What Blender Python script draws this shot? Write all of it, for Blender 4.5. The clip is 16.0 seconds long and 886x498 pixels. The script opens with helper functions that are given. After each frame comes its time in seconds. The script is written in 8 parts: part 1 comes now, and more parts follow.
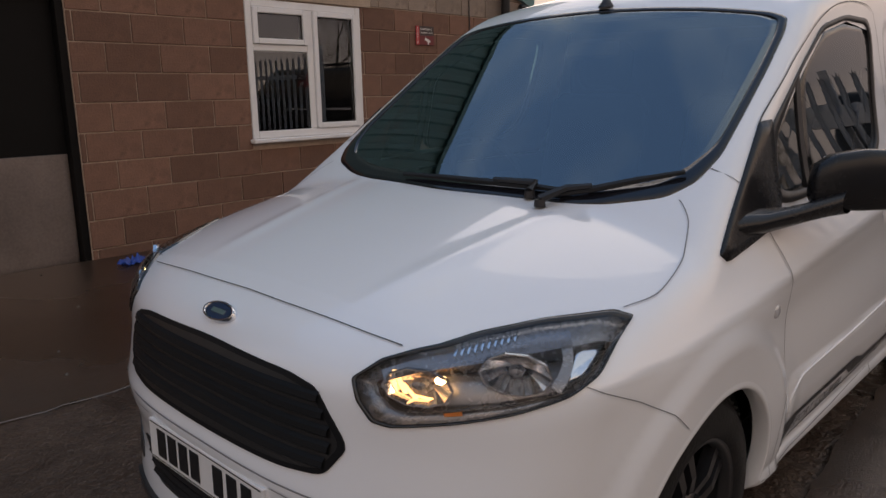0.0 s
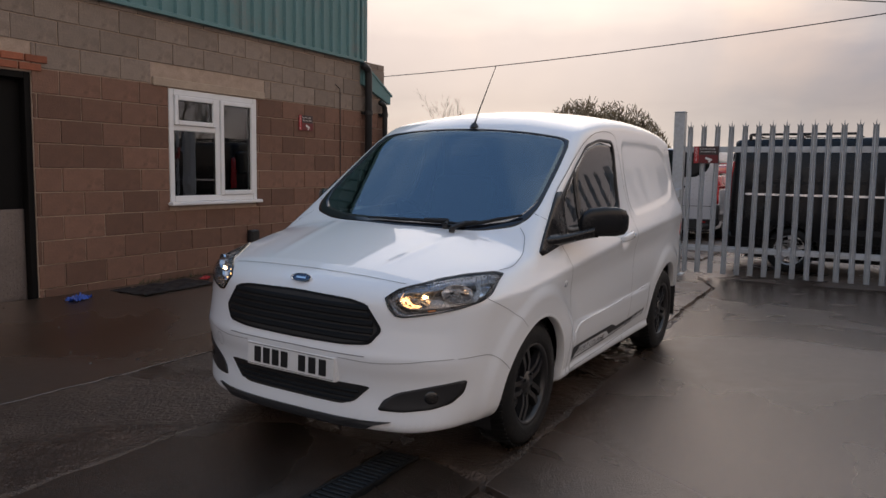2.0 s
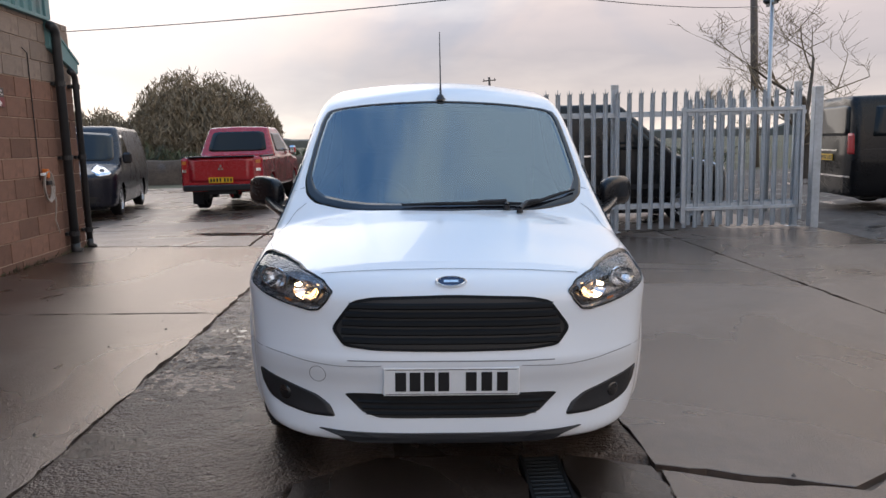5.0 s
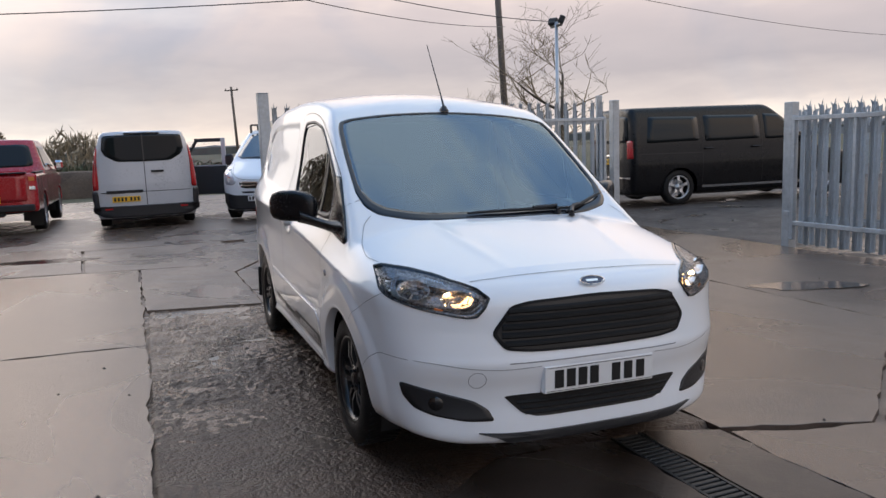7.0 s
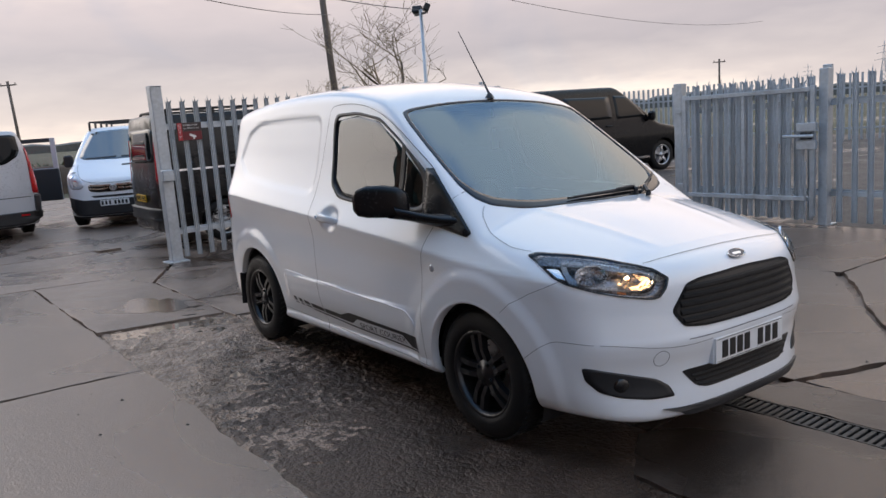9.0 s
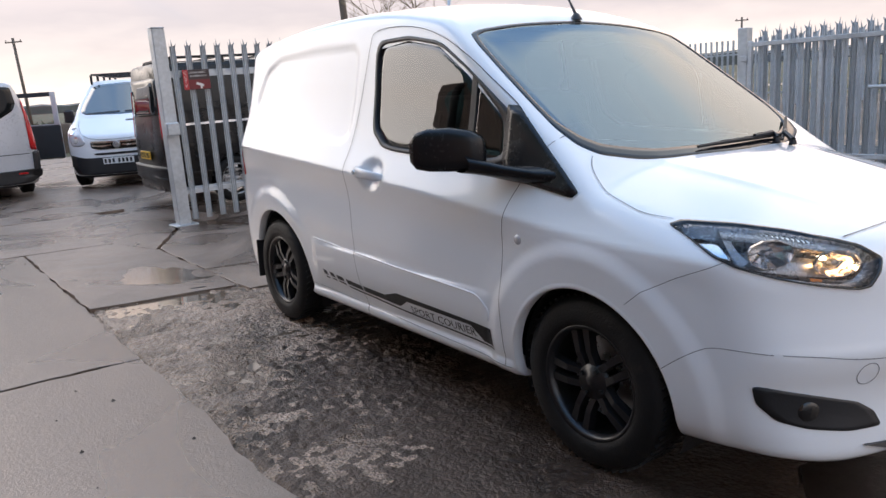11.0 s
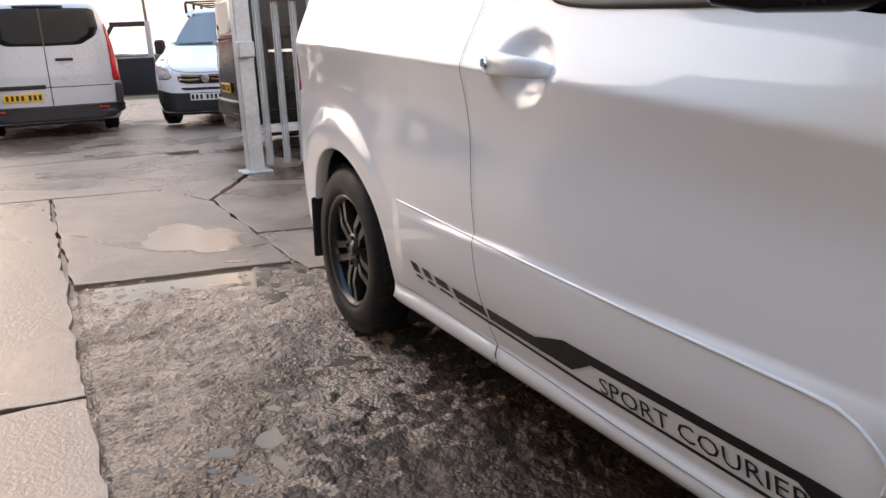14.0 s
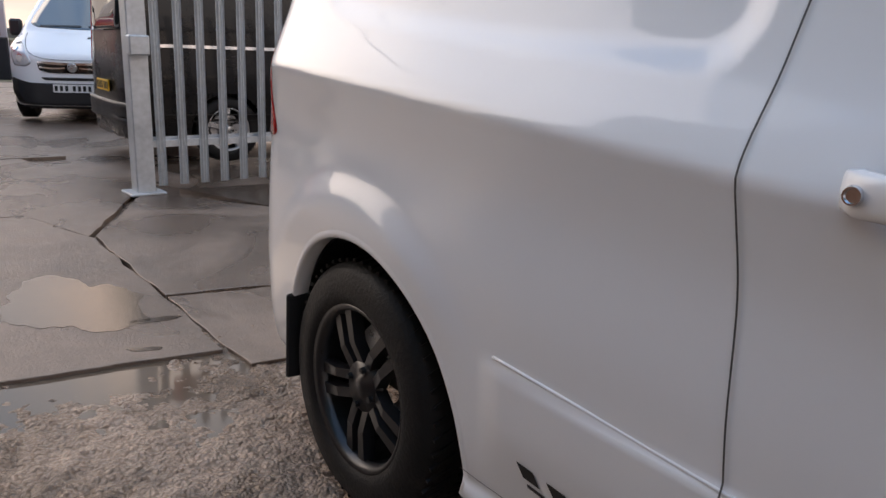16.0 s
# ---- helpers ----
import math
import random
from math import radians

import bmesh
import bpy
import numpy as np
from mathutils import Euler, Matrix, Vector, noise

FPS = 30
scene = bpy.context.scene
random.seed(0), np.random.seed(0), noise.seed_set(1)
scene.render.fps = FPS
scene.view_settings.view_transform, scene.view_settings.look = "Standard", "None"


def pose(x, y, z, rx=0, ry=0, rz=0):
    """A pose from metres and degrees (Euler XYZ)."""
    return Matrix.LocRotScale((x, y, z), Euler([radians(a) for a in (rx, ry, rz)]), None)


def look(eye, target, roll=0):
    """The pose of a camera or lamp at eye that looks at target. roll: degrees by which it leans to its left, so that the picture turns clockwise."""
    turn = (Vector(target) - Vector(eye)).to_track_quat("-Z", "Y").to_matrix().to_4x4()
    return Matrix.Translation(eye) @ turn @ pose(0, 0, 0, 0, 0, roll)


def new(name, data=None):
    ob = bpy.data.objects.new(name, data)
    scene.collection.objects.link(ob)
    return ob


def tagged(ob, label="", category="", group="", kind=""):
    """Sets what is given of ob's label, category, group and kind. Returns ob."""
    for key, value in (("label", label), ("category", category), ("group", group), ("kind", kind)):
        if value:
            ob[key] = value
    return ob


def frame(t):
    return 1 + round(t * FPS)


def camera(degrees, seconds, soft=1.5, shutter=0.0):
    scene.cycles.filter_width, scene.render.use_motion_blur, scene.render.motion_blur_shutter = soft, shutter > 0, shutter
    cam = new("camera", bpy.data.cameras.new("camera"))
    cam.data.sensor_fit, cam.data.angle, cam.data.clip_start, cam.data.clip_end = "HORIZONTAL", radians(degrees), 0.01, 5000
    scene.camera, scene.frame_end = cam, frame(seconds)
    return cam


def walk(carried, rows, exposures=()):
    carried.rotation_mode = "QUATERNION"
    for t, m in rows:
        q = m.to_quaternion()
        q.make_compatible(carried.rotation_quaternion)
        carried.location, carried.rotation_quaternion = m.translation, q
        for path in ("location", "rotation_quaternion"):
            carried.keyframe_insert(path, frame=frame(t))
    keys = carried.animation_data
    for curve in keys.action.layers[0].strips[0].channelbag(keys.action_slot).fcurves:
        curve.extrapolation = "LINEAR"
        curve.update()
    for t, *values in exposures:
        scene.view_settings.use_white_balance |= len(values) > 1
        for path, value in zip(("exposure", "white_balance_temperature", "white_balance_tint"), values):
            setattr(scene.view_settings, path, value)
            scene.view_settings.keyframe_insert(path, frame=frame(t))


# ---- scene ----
cam = camera(61.1, 16.0)
PATH = [
    (0, (-1.659, -1.525, 1.368), (-0.242, -0.184, 0.928), -0.1),
    (0.5, (-2.087, -1.602, 1.444), (-0.529, -0.396, 1.1), 0.4),
    (1, (-2.535, -1.892, 1.481), (-0.904, -0.766, 1.212), 1.2),
    (1.5, (-2.981, -2.184, 1.428), (-1.3, -1.129, 1.181), 2.5),
    (2, (-3.432, -2.282, 1.401), (-1.716, -1.281, 1.169), 2.2),
    (2.5, (-3.581, -2.077, 1.418), (-1.804, -1.19, 1.178), 2.0),
    (3, (-3.616, -1.626, 1.426), (-1.77, -0.903, 1.162), 1.0),
    (3.5, (-3.714, -1.215, 1.437), (-1.803, -0.691, 1.165), -1.1),
    (4, (-3.727, -0.776, 1.413), (-1.773, -0.46, 1.125), -0.9),
    (4.2, (-3.687, -0.597, 1.392), (-1.721, -0.363, 1.106), -0.6),
    (6.3, (-3.619, 1.17, 1.414), (-1.697, 0.694, 1.135), -0.2),
    (6.5, (-3.577, 1.318, 1.426), (-1.673, 0.772, 1.152), -0.3),
    (7, (-3.43, 1.707, 1.386), (-1.588, 0.974, 1.126), -0.8),
    (7.5, (-3.315, 2.099, 1.411), (-1.543, 1.207, 1.154), -1.9),
    (8, (-3.174, 2.442, 1.429), (-1.462, 1.439, 1.176), -2.4),
    (8.5, (-2.91, 2.712, 1.414), (-1.271, 1.596, 1.154), -2.7),
    (9, (-2.654, 2.964, 1.431), (-1.064, 1.79, 1.126), -3.0),
    (9.5, (-2.404, 3.102, 1.43), (-0.837, 1.913, 1.069), -3.3),
    (9.7, (-2.298, 3.082, 1.407), (-0.738, 1.89, 1.025), -3.4),
    (12, (-1.3, 2.194, 1.312), (0.377, 1.184, 0.905), -2.4),
    (12.5, (-1.003, 1.984, 1.294), (0.726, 1.065, 0.884), -2.7),
    (13, (-0.635, 1.795, 1.13), (1.096, 0.885, 0.711), -2.1),
    (13.5, (-0.307, 1.724, 0.987), (1.415, 0.815, 0.531), -1.4),
    (14, (-0.027, 1.75, 0.985), (1.695, 0.859, 0.492), -1.0),
    (14.5, (0.229, 1.695, 1.004), (1.925, 0.753, 0.52), 0.7),
    (15, (0.507, 1.659, 1.037), (2.173, 0.662, 0.558), 1.6),
    (15.5, (0.817, 1.7, 1.042), (2.431, 0.623, 0.557), 2.1),
    (16, (1.041, 1.705, 1.081), (2.581, 0.522, 0.602), 3.3),
]
LEVEL = pose(0, 0, 0, 1.5, 0, 0)
EXPOSURES = [(0, -0.36, 7500, 16), (1.0, -0.5, 7500, 16), (2.0, -0.35, 6900, 13), (3.0, 0.12, 6600, 11), (3.7, 0.32, 6380, 9), (6.5, 0.2, 6450, 10), (9.5, 0.3, 6400, 10),
             (12.0, 0.92, 6800, 11), (12.5, 0.78, 6950, 11), (13.0, 0.74, 7100, 12), (14.0, 1.12, 7300, 13), (15.0, 0.76, 7200, 14), (16.0, 0.5, 7200, 14)]
walk(cam, [(t, LEVEL @ look(eye, target, roll)) for t, eye, target, roll in PATH], EXPOSURES)

# ---- world and light ----
SUN_EL, SUN_AZ = radians(24), radians(64)
TO_SUN = Vector((math.cos(radians(26)), math.sin(radians(26)), math.tan(SUN_EL))).normalized()  # low, veiled sun beyond the workshop corner
world = bpy.data.worlds.new("overcast_sky")
scene.world = world
world.use_nodes = True
wt = world.node_tree
wt.nodes.clear()


def wn(kind, **kw):
    n = wt.nodes.new(kind)
    for k, v in kw.items():
        if k in n.inputs:
            n.inputs[k].default_value = v
        else:
            setattr(n, k, v)
    return n


def ramp_of(node, stops, mode="LINEAR"):
    cr = node.color_ramp
    cr.interpolation = mode
    while len(cr.elements) > 1:
        cr.elements.remove(cr.elements[-1])
    for i, (p, c) in enumerate(stops):
        e = cr.elements[0] if i == 0 else cr.elements.new(p)
        e.position, e.color = p, (*c, 1)
    return node


def build_sky():
    link = wt.links.new
    tc = wn("ShaderNodeTexCoord")
    sep = wn("ShaderNodeSeparateXYZ")
    link(tc.outputs["Generated"], sep.inputs[0])
    # streaky cloud noise, stretched along the horizon
    stretch = wn("ShaderNodeMapping")
    stretch.inputs["Scale"].default_value = (1.3, 1.3, 5.0)
    link(tc.outputs["Generated"], stretch.inputs[0])
    n1 = wn("ShaderNodeTexNoise", Scale=2.2, Detail=5.0, Roughness=0.55)
    link(stretch.outputs[0], n1.inputs["Vector"])
    n2 = wn("ShaderNodeTexNoise", Scale=2.6, Detail=5.0, Roughness=0.5, Distortion=0.8)
    link(tc.outputs["Generated"], n2.inputs["Vector"])
    # clearer blue over the workshop, brighter cloud over the gate
    tilt = wn("ShaderNodeMath", operation="MULTIPLY_ADD")
    link(sep.outputs[1], tilt.inputs[0])
    tilt.inputs[1].default_value = -0.17
    link(n2.outputs[0], tilt.inputs[2])
    # height with a wavy cloud edge
    a = wn("ShaderNodeMath", operation="MULTIPLY_ADD")
    link(n1.outputs[0], a.inputs[0])
    a.inputs[1].default_value = 0.16
    link(sep.outputs[2], a.inputs[2])
    b = wn("ShaderNodeMath", operation="SUBTRACT")
    link(a.outputs[0], b.inputs[0])
    b.inputs[1].default_value = 0.08
    bands = ramp_of(wn("ShaderNodeValToRGB"), [
        (0.0, (0.56, 0.50, 0.48)), (0.02, (0.92, 0.83, 0.77)), (0.045, (0.62, 0.57, 0.58)), (0.09, (0.44, 0.41, 0.45)),
        (0.15, (0.55, 0.50, 0.53)), (0.21, (0.88, 0.78, 0.74)), (0.30, (1.12, 1.00, 0.94)), (0.42, (1.02, 0.97, 0.97)),
        (0.58, (0.70, 0.86, 1.06)), (0.8, (0.56, 0.78, 1.10)), (1.0, (0.54, 0.76, 1.08))])
    link(b.outputs[0], bands.inputs[0])
    puff = ramp_of(wn("ShaderNodeValToRGB"), [(0.36, (0.42, 0.60, 0.82)), (0.48, (0.80, 0.88, 0.98)), (0.62, (1.55, 1.32, 1.10))])
    link(tilt.outputs[0], puff.inputs[0])
    mul = wn("ShaderNodeMixRGB", blend_type="MULTIPLY")
    lift = wn("ShaderNodeMapRange")
    lift.inputs[1].default_value, lift.inputs[2].default_value, lift.inputs[3].default_value, lift.inputs[4].default_value = 0.10, 0.5, 0.3, 1.0
    link(sep.outputs[2], lift.inputs[0])
    link(lift.outputs[0], mul.inputs[0])
    link(bands.outputs[0], mul.inputs[1])
    link(puff.outputs[0], mul.inputs[2])
    sky = wn("ShaderNodeTexSky", sky_type="NISHITA", sun_disc=False, sun_elevation=SUN_EL, sun_rotation=SUN_AZ)
    skyc = wn("ShaderNodeMixRGB", blend_type="MULTIPLY")
    skyc.inputs[0].default_value = 1.0
    link(sky.outputs[0], skyc.inputs[1])
    skyc.inputs[2].default_value = (0.09, 0.09, 0.09, 1)
    mix = wn("ShaderNodeMixRGB", blend_type="MIX")
    mix.inputs[0].default_value = 0.9
    link(skyc.outputs[0], mix.inputs[1])
    link(mul.outputs[0], mix.inputs[2])
    # glow of the sun behind thin cloud
    dot = wn("ShaderNodeVectorMath", operation="DOT_PRODUCT")
    link(tc.outputs["Generated"], dot.inputs[0])
    dot.inputs[1].default_value = TO_SUN
    near = wn("ShaderNodeMapRange", interpolation_type="SMOOTHERSTEP")
    near.inputs[1].default_value, near.inputs[2].default_value = 0.85, 1.0
    link(dot.outputs["Value"], near.inputs[0])
    glow = wn("ShaderNodeMixRGB", blend_type="ADD")
    link(near.outputs[0], glow.inputs[0])
    link(mix.outputs[0], glow.inputs[1])
    glow.inputs[2].default_value = (0.55, 0.45, 0.36, 1)
    bg = wn("ShaderNodeBackground", Strength=1.0)
    link(glow.outputs[0], bg.inputs[0])
    out = wn("ShaderNodeOutputWorld")
    link(bg.outputs[0], out.inputs[0])


build_sky()
sun = new("sun", bpy.data.lights.new("sun", "SUN"))
sun.data.energy, sun.data.angle, sun.data.color = 0.5, radians(50), (1.0, 0.9, 0.8)
sun.matrix_world = look(TO_SUN * 40, (0, 0, 0))

# ---- materials ----
def material(name, base, rough=0.5, metal=0.0, vary=0.15, scale=6.0, fine=60.0, bump=0.0, coat=0.0, dirt=None, dirt_amount=0.0, spec=0.5,
             rough_vary=0.1, island=0.0, emit=0.0, alpha=1.0, transmission=0.0, ior=1.45, each=0.0):
    """A procedural surface: base colour with two scales of variation, relief, and an optional dirt colour in patches."""
    m = bpy.data.materials.new(name)
    m.use_nodes = True
    nt = m.node_tree
    p = nt.nodes["Principled BSDF"]
    p.inputs["Roughness"].default_value = rough
    p.inputs["Metallic"].default_value = metal
    p.inputs["Specular IOR Level"].default_value = spec
    p.inputs["IOR"].default_value = ior
    p.inputs["Transmission Weight"].default_value = transmission
    if coat:
        p.inputs["Coat Weight"].default_value = coat
        p.inputs["Coat Roughness"].default_value = 0.04
    if emit:
        p.inputs["Emission Color"].default_value = (*base, 1)
        p.inputs["Emission Strength"].default_value = emit
    N, L = nt.nodes.new, nt.links.new
    if vary or bump or dirt:
        tc = N("ShaderNodeTexCoord")
        big, small = N("ShaderNodeTexNoise"), N("ShaderNodeTexNoise")
        for n, sc, det in ((big, scale, 5), (small, fine, 6)):
            n.inputs["Scale"].default_value, n.inputs["Detail"].default_value = sc, det
            L(tc.outputs["Object"], n.inputs["Vector"])
        add = N("ShaderNodeMath")
        add.operation = "ADD"
        L(big.outputs[0], add.inputs[0])
        L(small.outputs[0], add.inputs[1])
        rng = N("ShaderNodeMapRange")
        rng.inputs[1].default_value, rng.inputs[2].default_value = 0.6, 1.4
        rng.inputs[3].default_value, rng.inputs[4].default_value = 1 - vary, 1 + vary
        L(add.outputs[0], rng.inputs[0])
        shade = rng.outputs[0]
        if each or island:
            src = N("ShaderNodeObjectInfo") if each else N("ShaderNodeNewGeometry")
            r2 = N("ShaderNodeMapRange")
            k = each or island
            r2.inputs[3].default_value, r2.inputs[4].default_value = 1 - k, 1 + k
            L(src.outputs["Random"] if each else src.outputs["Random Per Island"], r2.inputs[0])
            mm = N("ShaderNodeMath")
            mm.operation = "MULTIPLY"
            L(shade, mm.inputs[0])
            L(r2.outputs[0], mm.inputs[1])
            shade = mm.outputs[0]
        mulc = N("ShaderNodeMixRGB")
        mulc.blend_type = "MULTIPLY"
        mulc.inputs[0].default_value = 1
        mulc.inputs[1].default_value = (*base, 1)
        L(shade, mulc.inputs[2])
        col = mulc.outputs[0]
        if dirt:
            dn = N("ShaderNodeTexNoise")
            dn.inputs["Scale"].default_value, dn.inputs["Detail"].default_value, dn.inputs["Roughness"].default_value = scale * 0.6, 8, 0.7
            L(tc.outputs["Object"], dn.inputs["Vector"])
            dr = N("ShaderNodeMapRange")
            dr.inputs[1].default_value, dr.inputs[2].default_value = 0.62 - dirt_amount * 0.3, 0.75 - dirt_amount * 0.2
            L(dn.outputs[0], dr.inputs[0])
            mx = N("ShaderNodeMixRGB")
            L(dr.outputs[0], mx.inputs[0])
            L(col, mx.inputs[1])
            mx.inputs[2].default_value = (*dirt, 1)
            col = mx.outputs[0]
        L(col, p.inputs["Base Color"])
        rr = N("ShaderNodeMapRange")
        rr.inputs[1].default_value, rr.inputs[2].default_value = 0.6, 1.4
        rr.inputs[3].default_value, rr.inputs[4].default_value = max(0.02, rough - rough_vary), min(1, rough + rough_vary)
        L(add.outputs[0], rr.inputs[0])
        L(rr.outputs[0], p.inputs["Roughness"])
        if bump:
            bn = N("ShaderNodeBump")
            bn.inputs["Strength"].default_value, bn.inputs["Distance"].default_value = min(1, bump), 0.01
            L(small.outputs[0], bn.inputs["Height"])
            L(bn.outputs[0], p.inputs["Normal"])
    else:
        p.inputs["Base Color"].default_value = (*base, 1)
    return m


def wet_concrete(name, base, dark, wet=0.5, rough_dry=0.45, grain=0.4, scale=0.8, spec=1.0, pebble=0.0, ior=1.5, sheen_rough=0.2, tint=(1.0, 0.84, 0.73)):
    """Damp concrete: broad stains, fine aggregate and glossy wet areas."""
    m = bpy.data.materials.new(name)
    m.use_nodes = True
    nt = m.node_tree
    p = nt.nodes["Principled BSDF"]
    p.inputs["Specular IOR Level"].default_value = spec
    p.inputs["IOR"].default_value = ior
    p.inputs["Specular Tint"].default_value = (*tint, 1)
    N, L = nt.nodes.new, nt.links.new
    geo = N("ShaderNodeNewGeometry")

    def noise_of(sc, det=6, ro=0.6, dist=0.0):
        n = N("ShaderNodeTexNoise")
        n.inputs["Scale"].default_value, n.inputs["Detail"].default_value = sc, det
        n.inputs["Roughness"].default_value, n.inputs["Distortion"].default_value = ro, dist
        L(geo.outputs["Position"], n.inputs["Vector"])
        return n

    stain, grit, pool = noise_of(scale, 8, 0.65, 0.6), noise_of(90, 4, 0.6), noise_of(scale * 0.55, 4, 0.5, 0.8)
    r1 = ramp_of(N("ShaderNodeValToRGB"), [(0.34, dark), (0.62, base)])
    L(stain.outputs[0], r1.inputs[0])
    r2 = N("ShaderNodeMapRange")
    r2.inputs[1].default_value, r2.inputs[2].default_value, r2.inputs[3].default_value, r2.inputs[4].default_value = 0.72, 1.28, 0.68, 1.32
    mid = noise_of(14, 6, 0.6)
    both = N("ShaderNodeMath")
    both.operation = "MULTIPLY_ADD"
    L(mid.outputs[0], both.inputs[0])
    both.inputs[1].default_value = 1.0
    L(grit.outputs[0], both.inputs[2])
    L(both.outputs[0], r2.inputs[0])
    mul = N("ShaderNodeMixRGB")
    mul.blend_type = "MULTIPLY"
    mul.inputs[0].default_value = 1
    L(r1.outputs[0], mul.inputs[1])
    L(r2.outputs[0], mul.inputs[2])
    wetm = N("ShaderNodeMapRange")
    wetm.inputs[1].default_value, wetm.inputs[2].default_value = 0.62 - wet * 0.3, 0.72 - wet * 0.3
    L(pool.outputs[0], wetm.inputs[0])
    dk = N("ShaderNodeMixRGB")
    dk.blend_type = "MULTIPLY"
    L(wetm.outputs[0], dk.inputs[0])
    L(mul.outputs[0], dk.inputs[1])
    dk.inputs[2].default_value = (0.62, 0.6, 0.58, 1)
    L(dk.outputs[0], p.inputs["Base Color"])
    ro = N("ShaderNodeMapRange")
    ro.inputs[3].default_value, ro.inputs[4].default_value = rough_dry, sheen_rough
    L(wetm.outputs[0], ro.inputs[0])
    L(ro.outputs[0], p.inputs["Roughness"])
    bn = N("ShaderNodeBump")
    bn.inputs["Strength"].default_value, bn.inputs["Distance"].default_value = grain, 0.006
    height = both.outputs[0]
    if pebble:
        # loose stones set in the surface, with darker gaps between them
        for sc, k in ((85, 1.0), (38, 1.6)):
            vo = N("ShaderNodeTexVoronoi")
            vo.inputs["Scale"].default_value = sc
            L(geo.outputs["Position"], vo.inputs["Vector"])
            st = N("ShaderNodeMath")
            st.operation = "MULTIPLY_ADD"
            L(vo.outputs["Distance"], st.inputs[0])
            st.inputs[1].default_value = -k * pebble
            L(height, st.inputs[2])
            height = st.outputs[0]
            if sc > 50:
                gap = N("ShaderNodeMapRange")
                gap.inputs[1].default_value, gap.inputs[2].default_value, gap.inputs[3].default_value, gap.inputs[4].default_value = 0.3, 0.8, 1.12, 0.66
                L(vo.outputs["Distance"], gap.inputs[0])
                gm = N("ShaderNodeMixRGB")
                gm.blend_type = "MULTIPLY"
                gm.inputs[0].default_value = 1
                L(dk.outputs[0], gm.inputs[1])
                L(gap.outputs[0], gm.inputs[2])
                L(gm.outputs[0], p.inputs["Base Color"])
        bn.inputs["Distance"].default_value = 0.009
    L(height, bn.inputs["Height"])
    L(bn.outputs[0], p.inputs["Normal"])
    return m


M = {}
M["slab"] = wet_concrete("damp_concrete", (0.090, 0.061, 0.045), (0.034, 0.023, 0.017), 0.55, 0.40, 0.6, ior=1.72, sheen_rough=0.24)
M["slab_wet"] = wet_concrete("wet_concrete", (0.050, 0.034, 0.025), (0.020, 0.013, 0.010), 0.6, 0.34, 0.6, ior=2.0, sheen_rough=0.22)
M["slab_shaded_wet"] = wet_concrete("wet_shaded_concrete", (0.055, 0.039, 0.030), (0.024, 0.017, 0.013), 0.5, 0.42, 0.6, 1.2, 0.8, ior=1.5)
M["yard"] = wet_concrete("worn_yard_concrete", (0.150, 0.102, 0.076), (0.055, 0.037, 0.027), 0.5, 0.45, 0.8, 1.4, ior=1.8, sheen_rough=0.26)
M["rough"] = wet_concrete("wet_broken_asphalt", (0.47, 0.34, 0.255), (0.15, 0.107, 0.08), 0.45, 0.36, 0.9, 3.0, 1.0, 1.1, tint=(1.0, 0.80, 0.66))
# darker asphalt, also laid where the van shades the ground
M["rough_dark_shade"] = wet_concrete("wet_dark_shaded_asphalt", (0.085, 0.057, 0.042), (0.032, 0.021, 0.0155), 0.40, 0.42, 0.7, 2.2, 0.6, 0.6, tint=(1.0, 0.78, 0.64))
M["gravel"] = wet_concrete("dark_gravel", (0.10, 0.085, 0.075), (0.035, 0.03, 0.027), 0.2, 0.7, 1.0, 2.0, 0.5)
M["earth"] = wet_concrete("field_earth", (0.12, 0.115, 0.07), (0.06, 0.06, 0.035), 0.1, 0.9, 1.0, 0.3, 0.4)
M["earth_brown"] = wet_concrete("brown_bank_earth", (0.085, 0.062, 0.045), (0.045, 0.034, 0.026), 0.0, 0.9, 1.0, 1.2, 0.3)
M["water"] = material("standing_water", (0.13, 0.095, 0.068), 0.06, 0, 0.0, spec=0.6)
M["film"] = wet_concrete("rain_film", (0.050, 0.038, 0.030), (0.026, 0.020, 0.016), 0.7, 0.16, 0.12, 2.5, 1.0, ior=1.6, sheen_rough=0.05)
M["joint"] = material("dirt_joint", (0.03, 0.026, 0.022), 0.6, 0, 0.3, 8, 120, 0.3)
M["block"] = material("brown_concrete_block", (0.178, 0.096, 0.068), 0.9, 0, 0.30, 5, 70, 0.5, each=0.24, dirt=(0.095, 0.055, 0.041), dirt_amount=0.35)
M["block_grey"] = material("grey_concrete_block", (0.25, 0.195, 0.16), 0.9, 0, 0.28, 5, 70, 0.5, each=0.16, dirt=(0.15, 0.112, 0.09), dirt_amount=0.4)
M["mortar"] = material("mortar", (0.40, 0.30, 0.235), 0.95, 0, 0.25, 9, 90, 0.4)
M["lintel"] = material("concrete_lintel", (0.40, 0.31, 0.24), 0.9, 0, 0.2, 6, 80, 0.4)
M["brick"] = material("red_brick", (0.30, 0.10, 0.055), 0.85, 0, 0.3, 12, 90, 0.5, each=0.2)
M["teal"] = material("teal_steel_cladding", (0.10, 0.215, 0.225), 0.45, 0.0, 0.12, 2, 30, 0.05, dirt=(0.16, 0.20, 0.20), dirt_amount=0.3)
M["upvc"] = material("white_upvc", (0.74, 0.74, 0.75), 0.35, 0, 0.05, 5, 60)
M["rubber"] = material("black_rubber", (0.012, 0.012, 0.013), 0.55, 0, 0.2, 10, 90, 0.1)
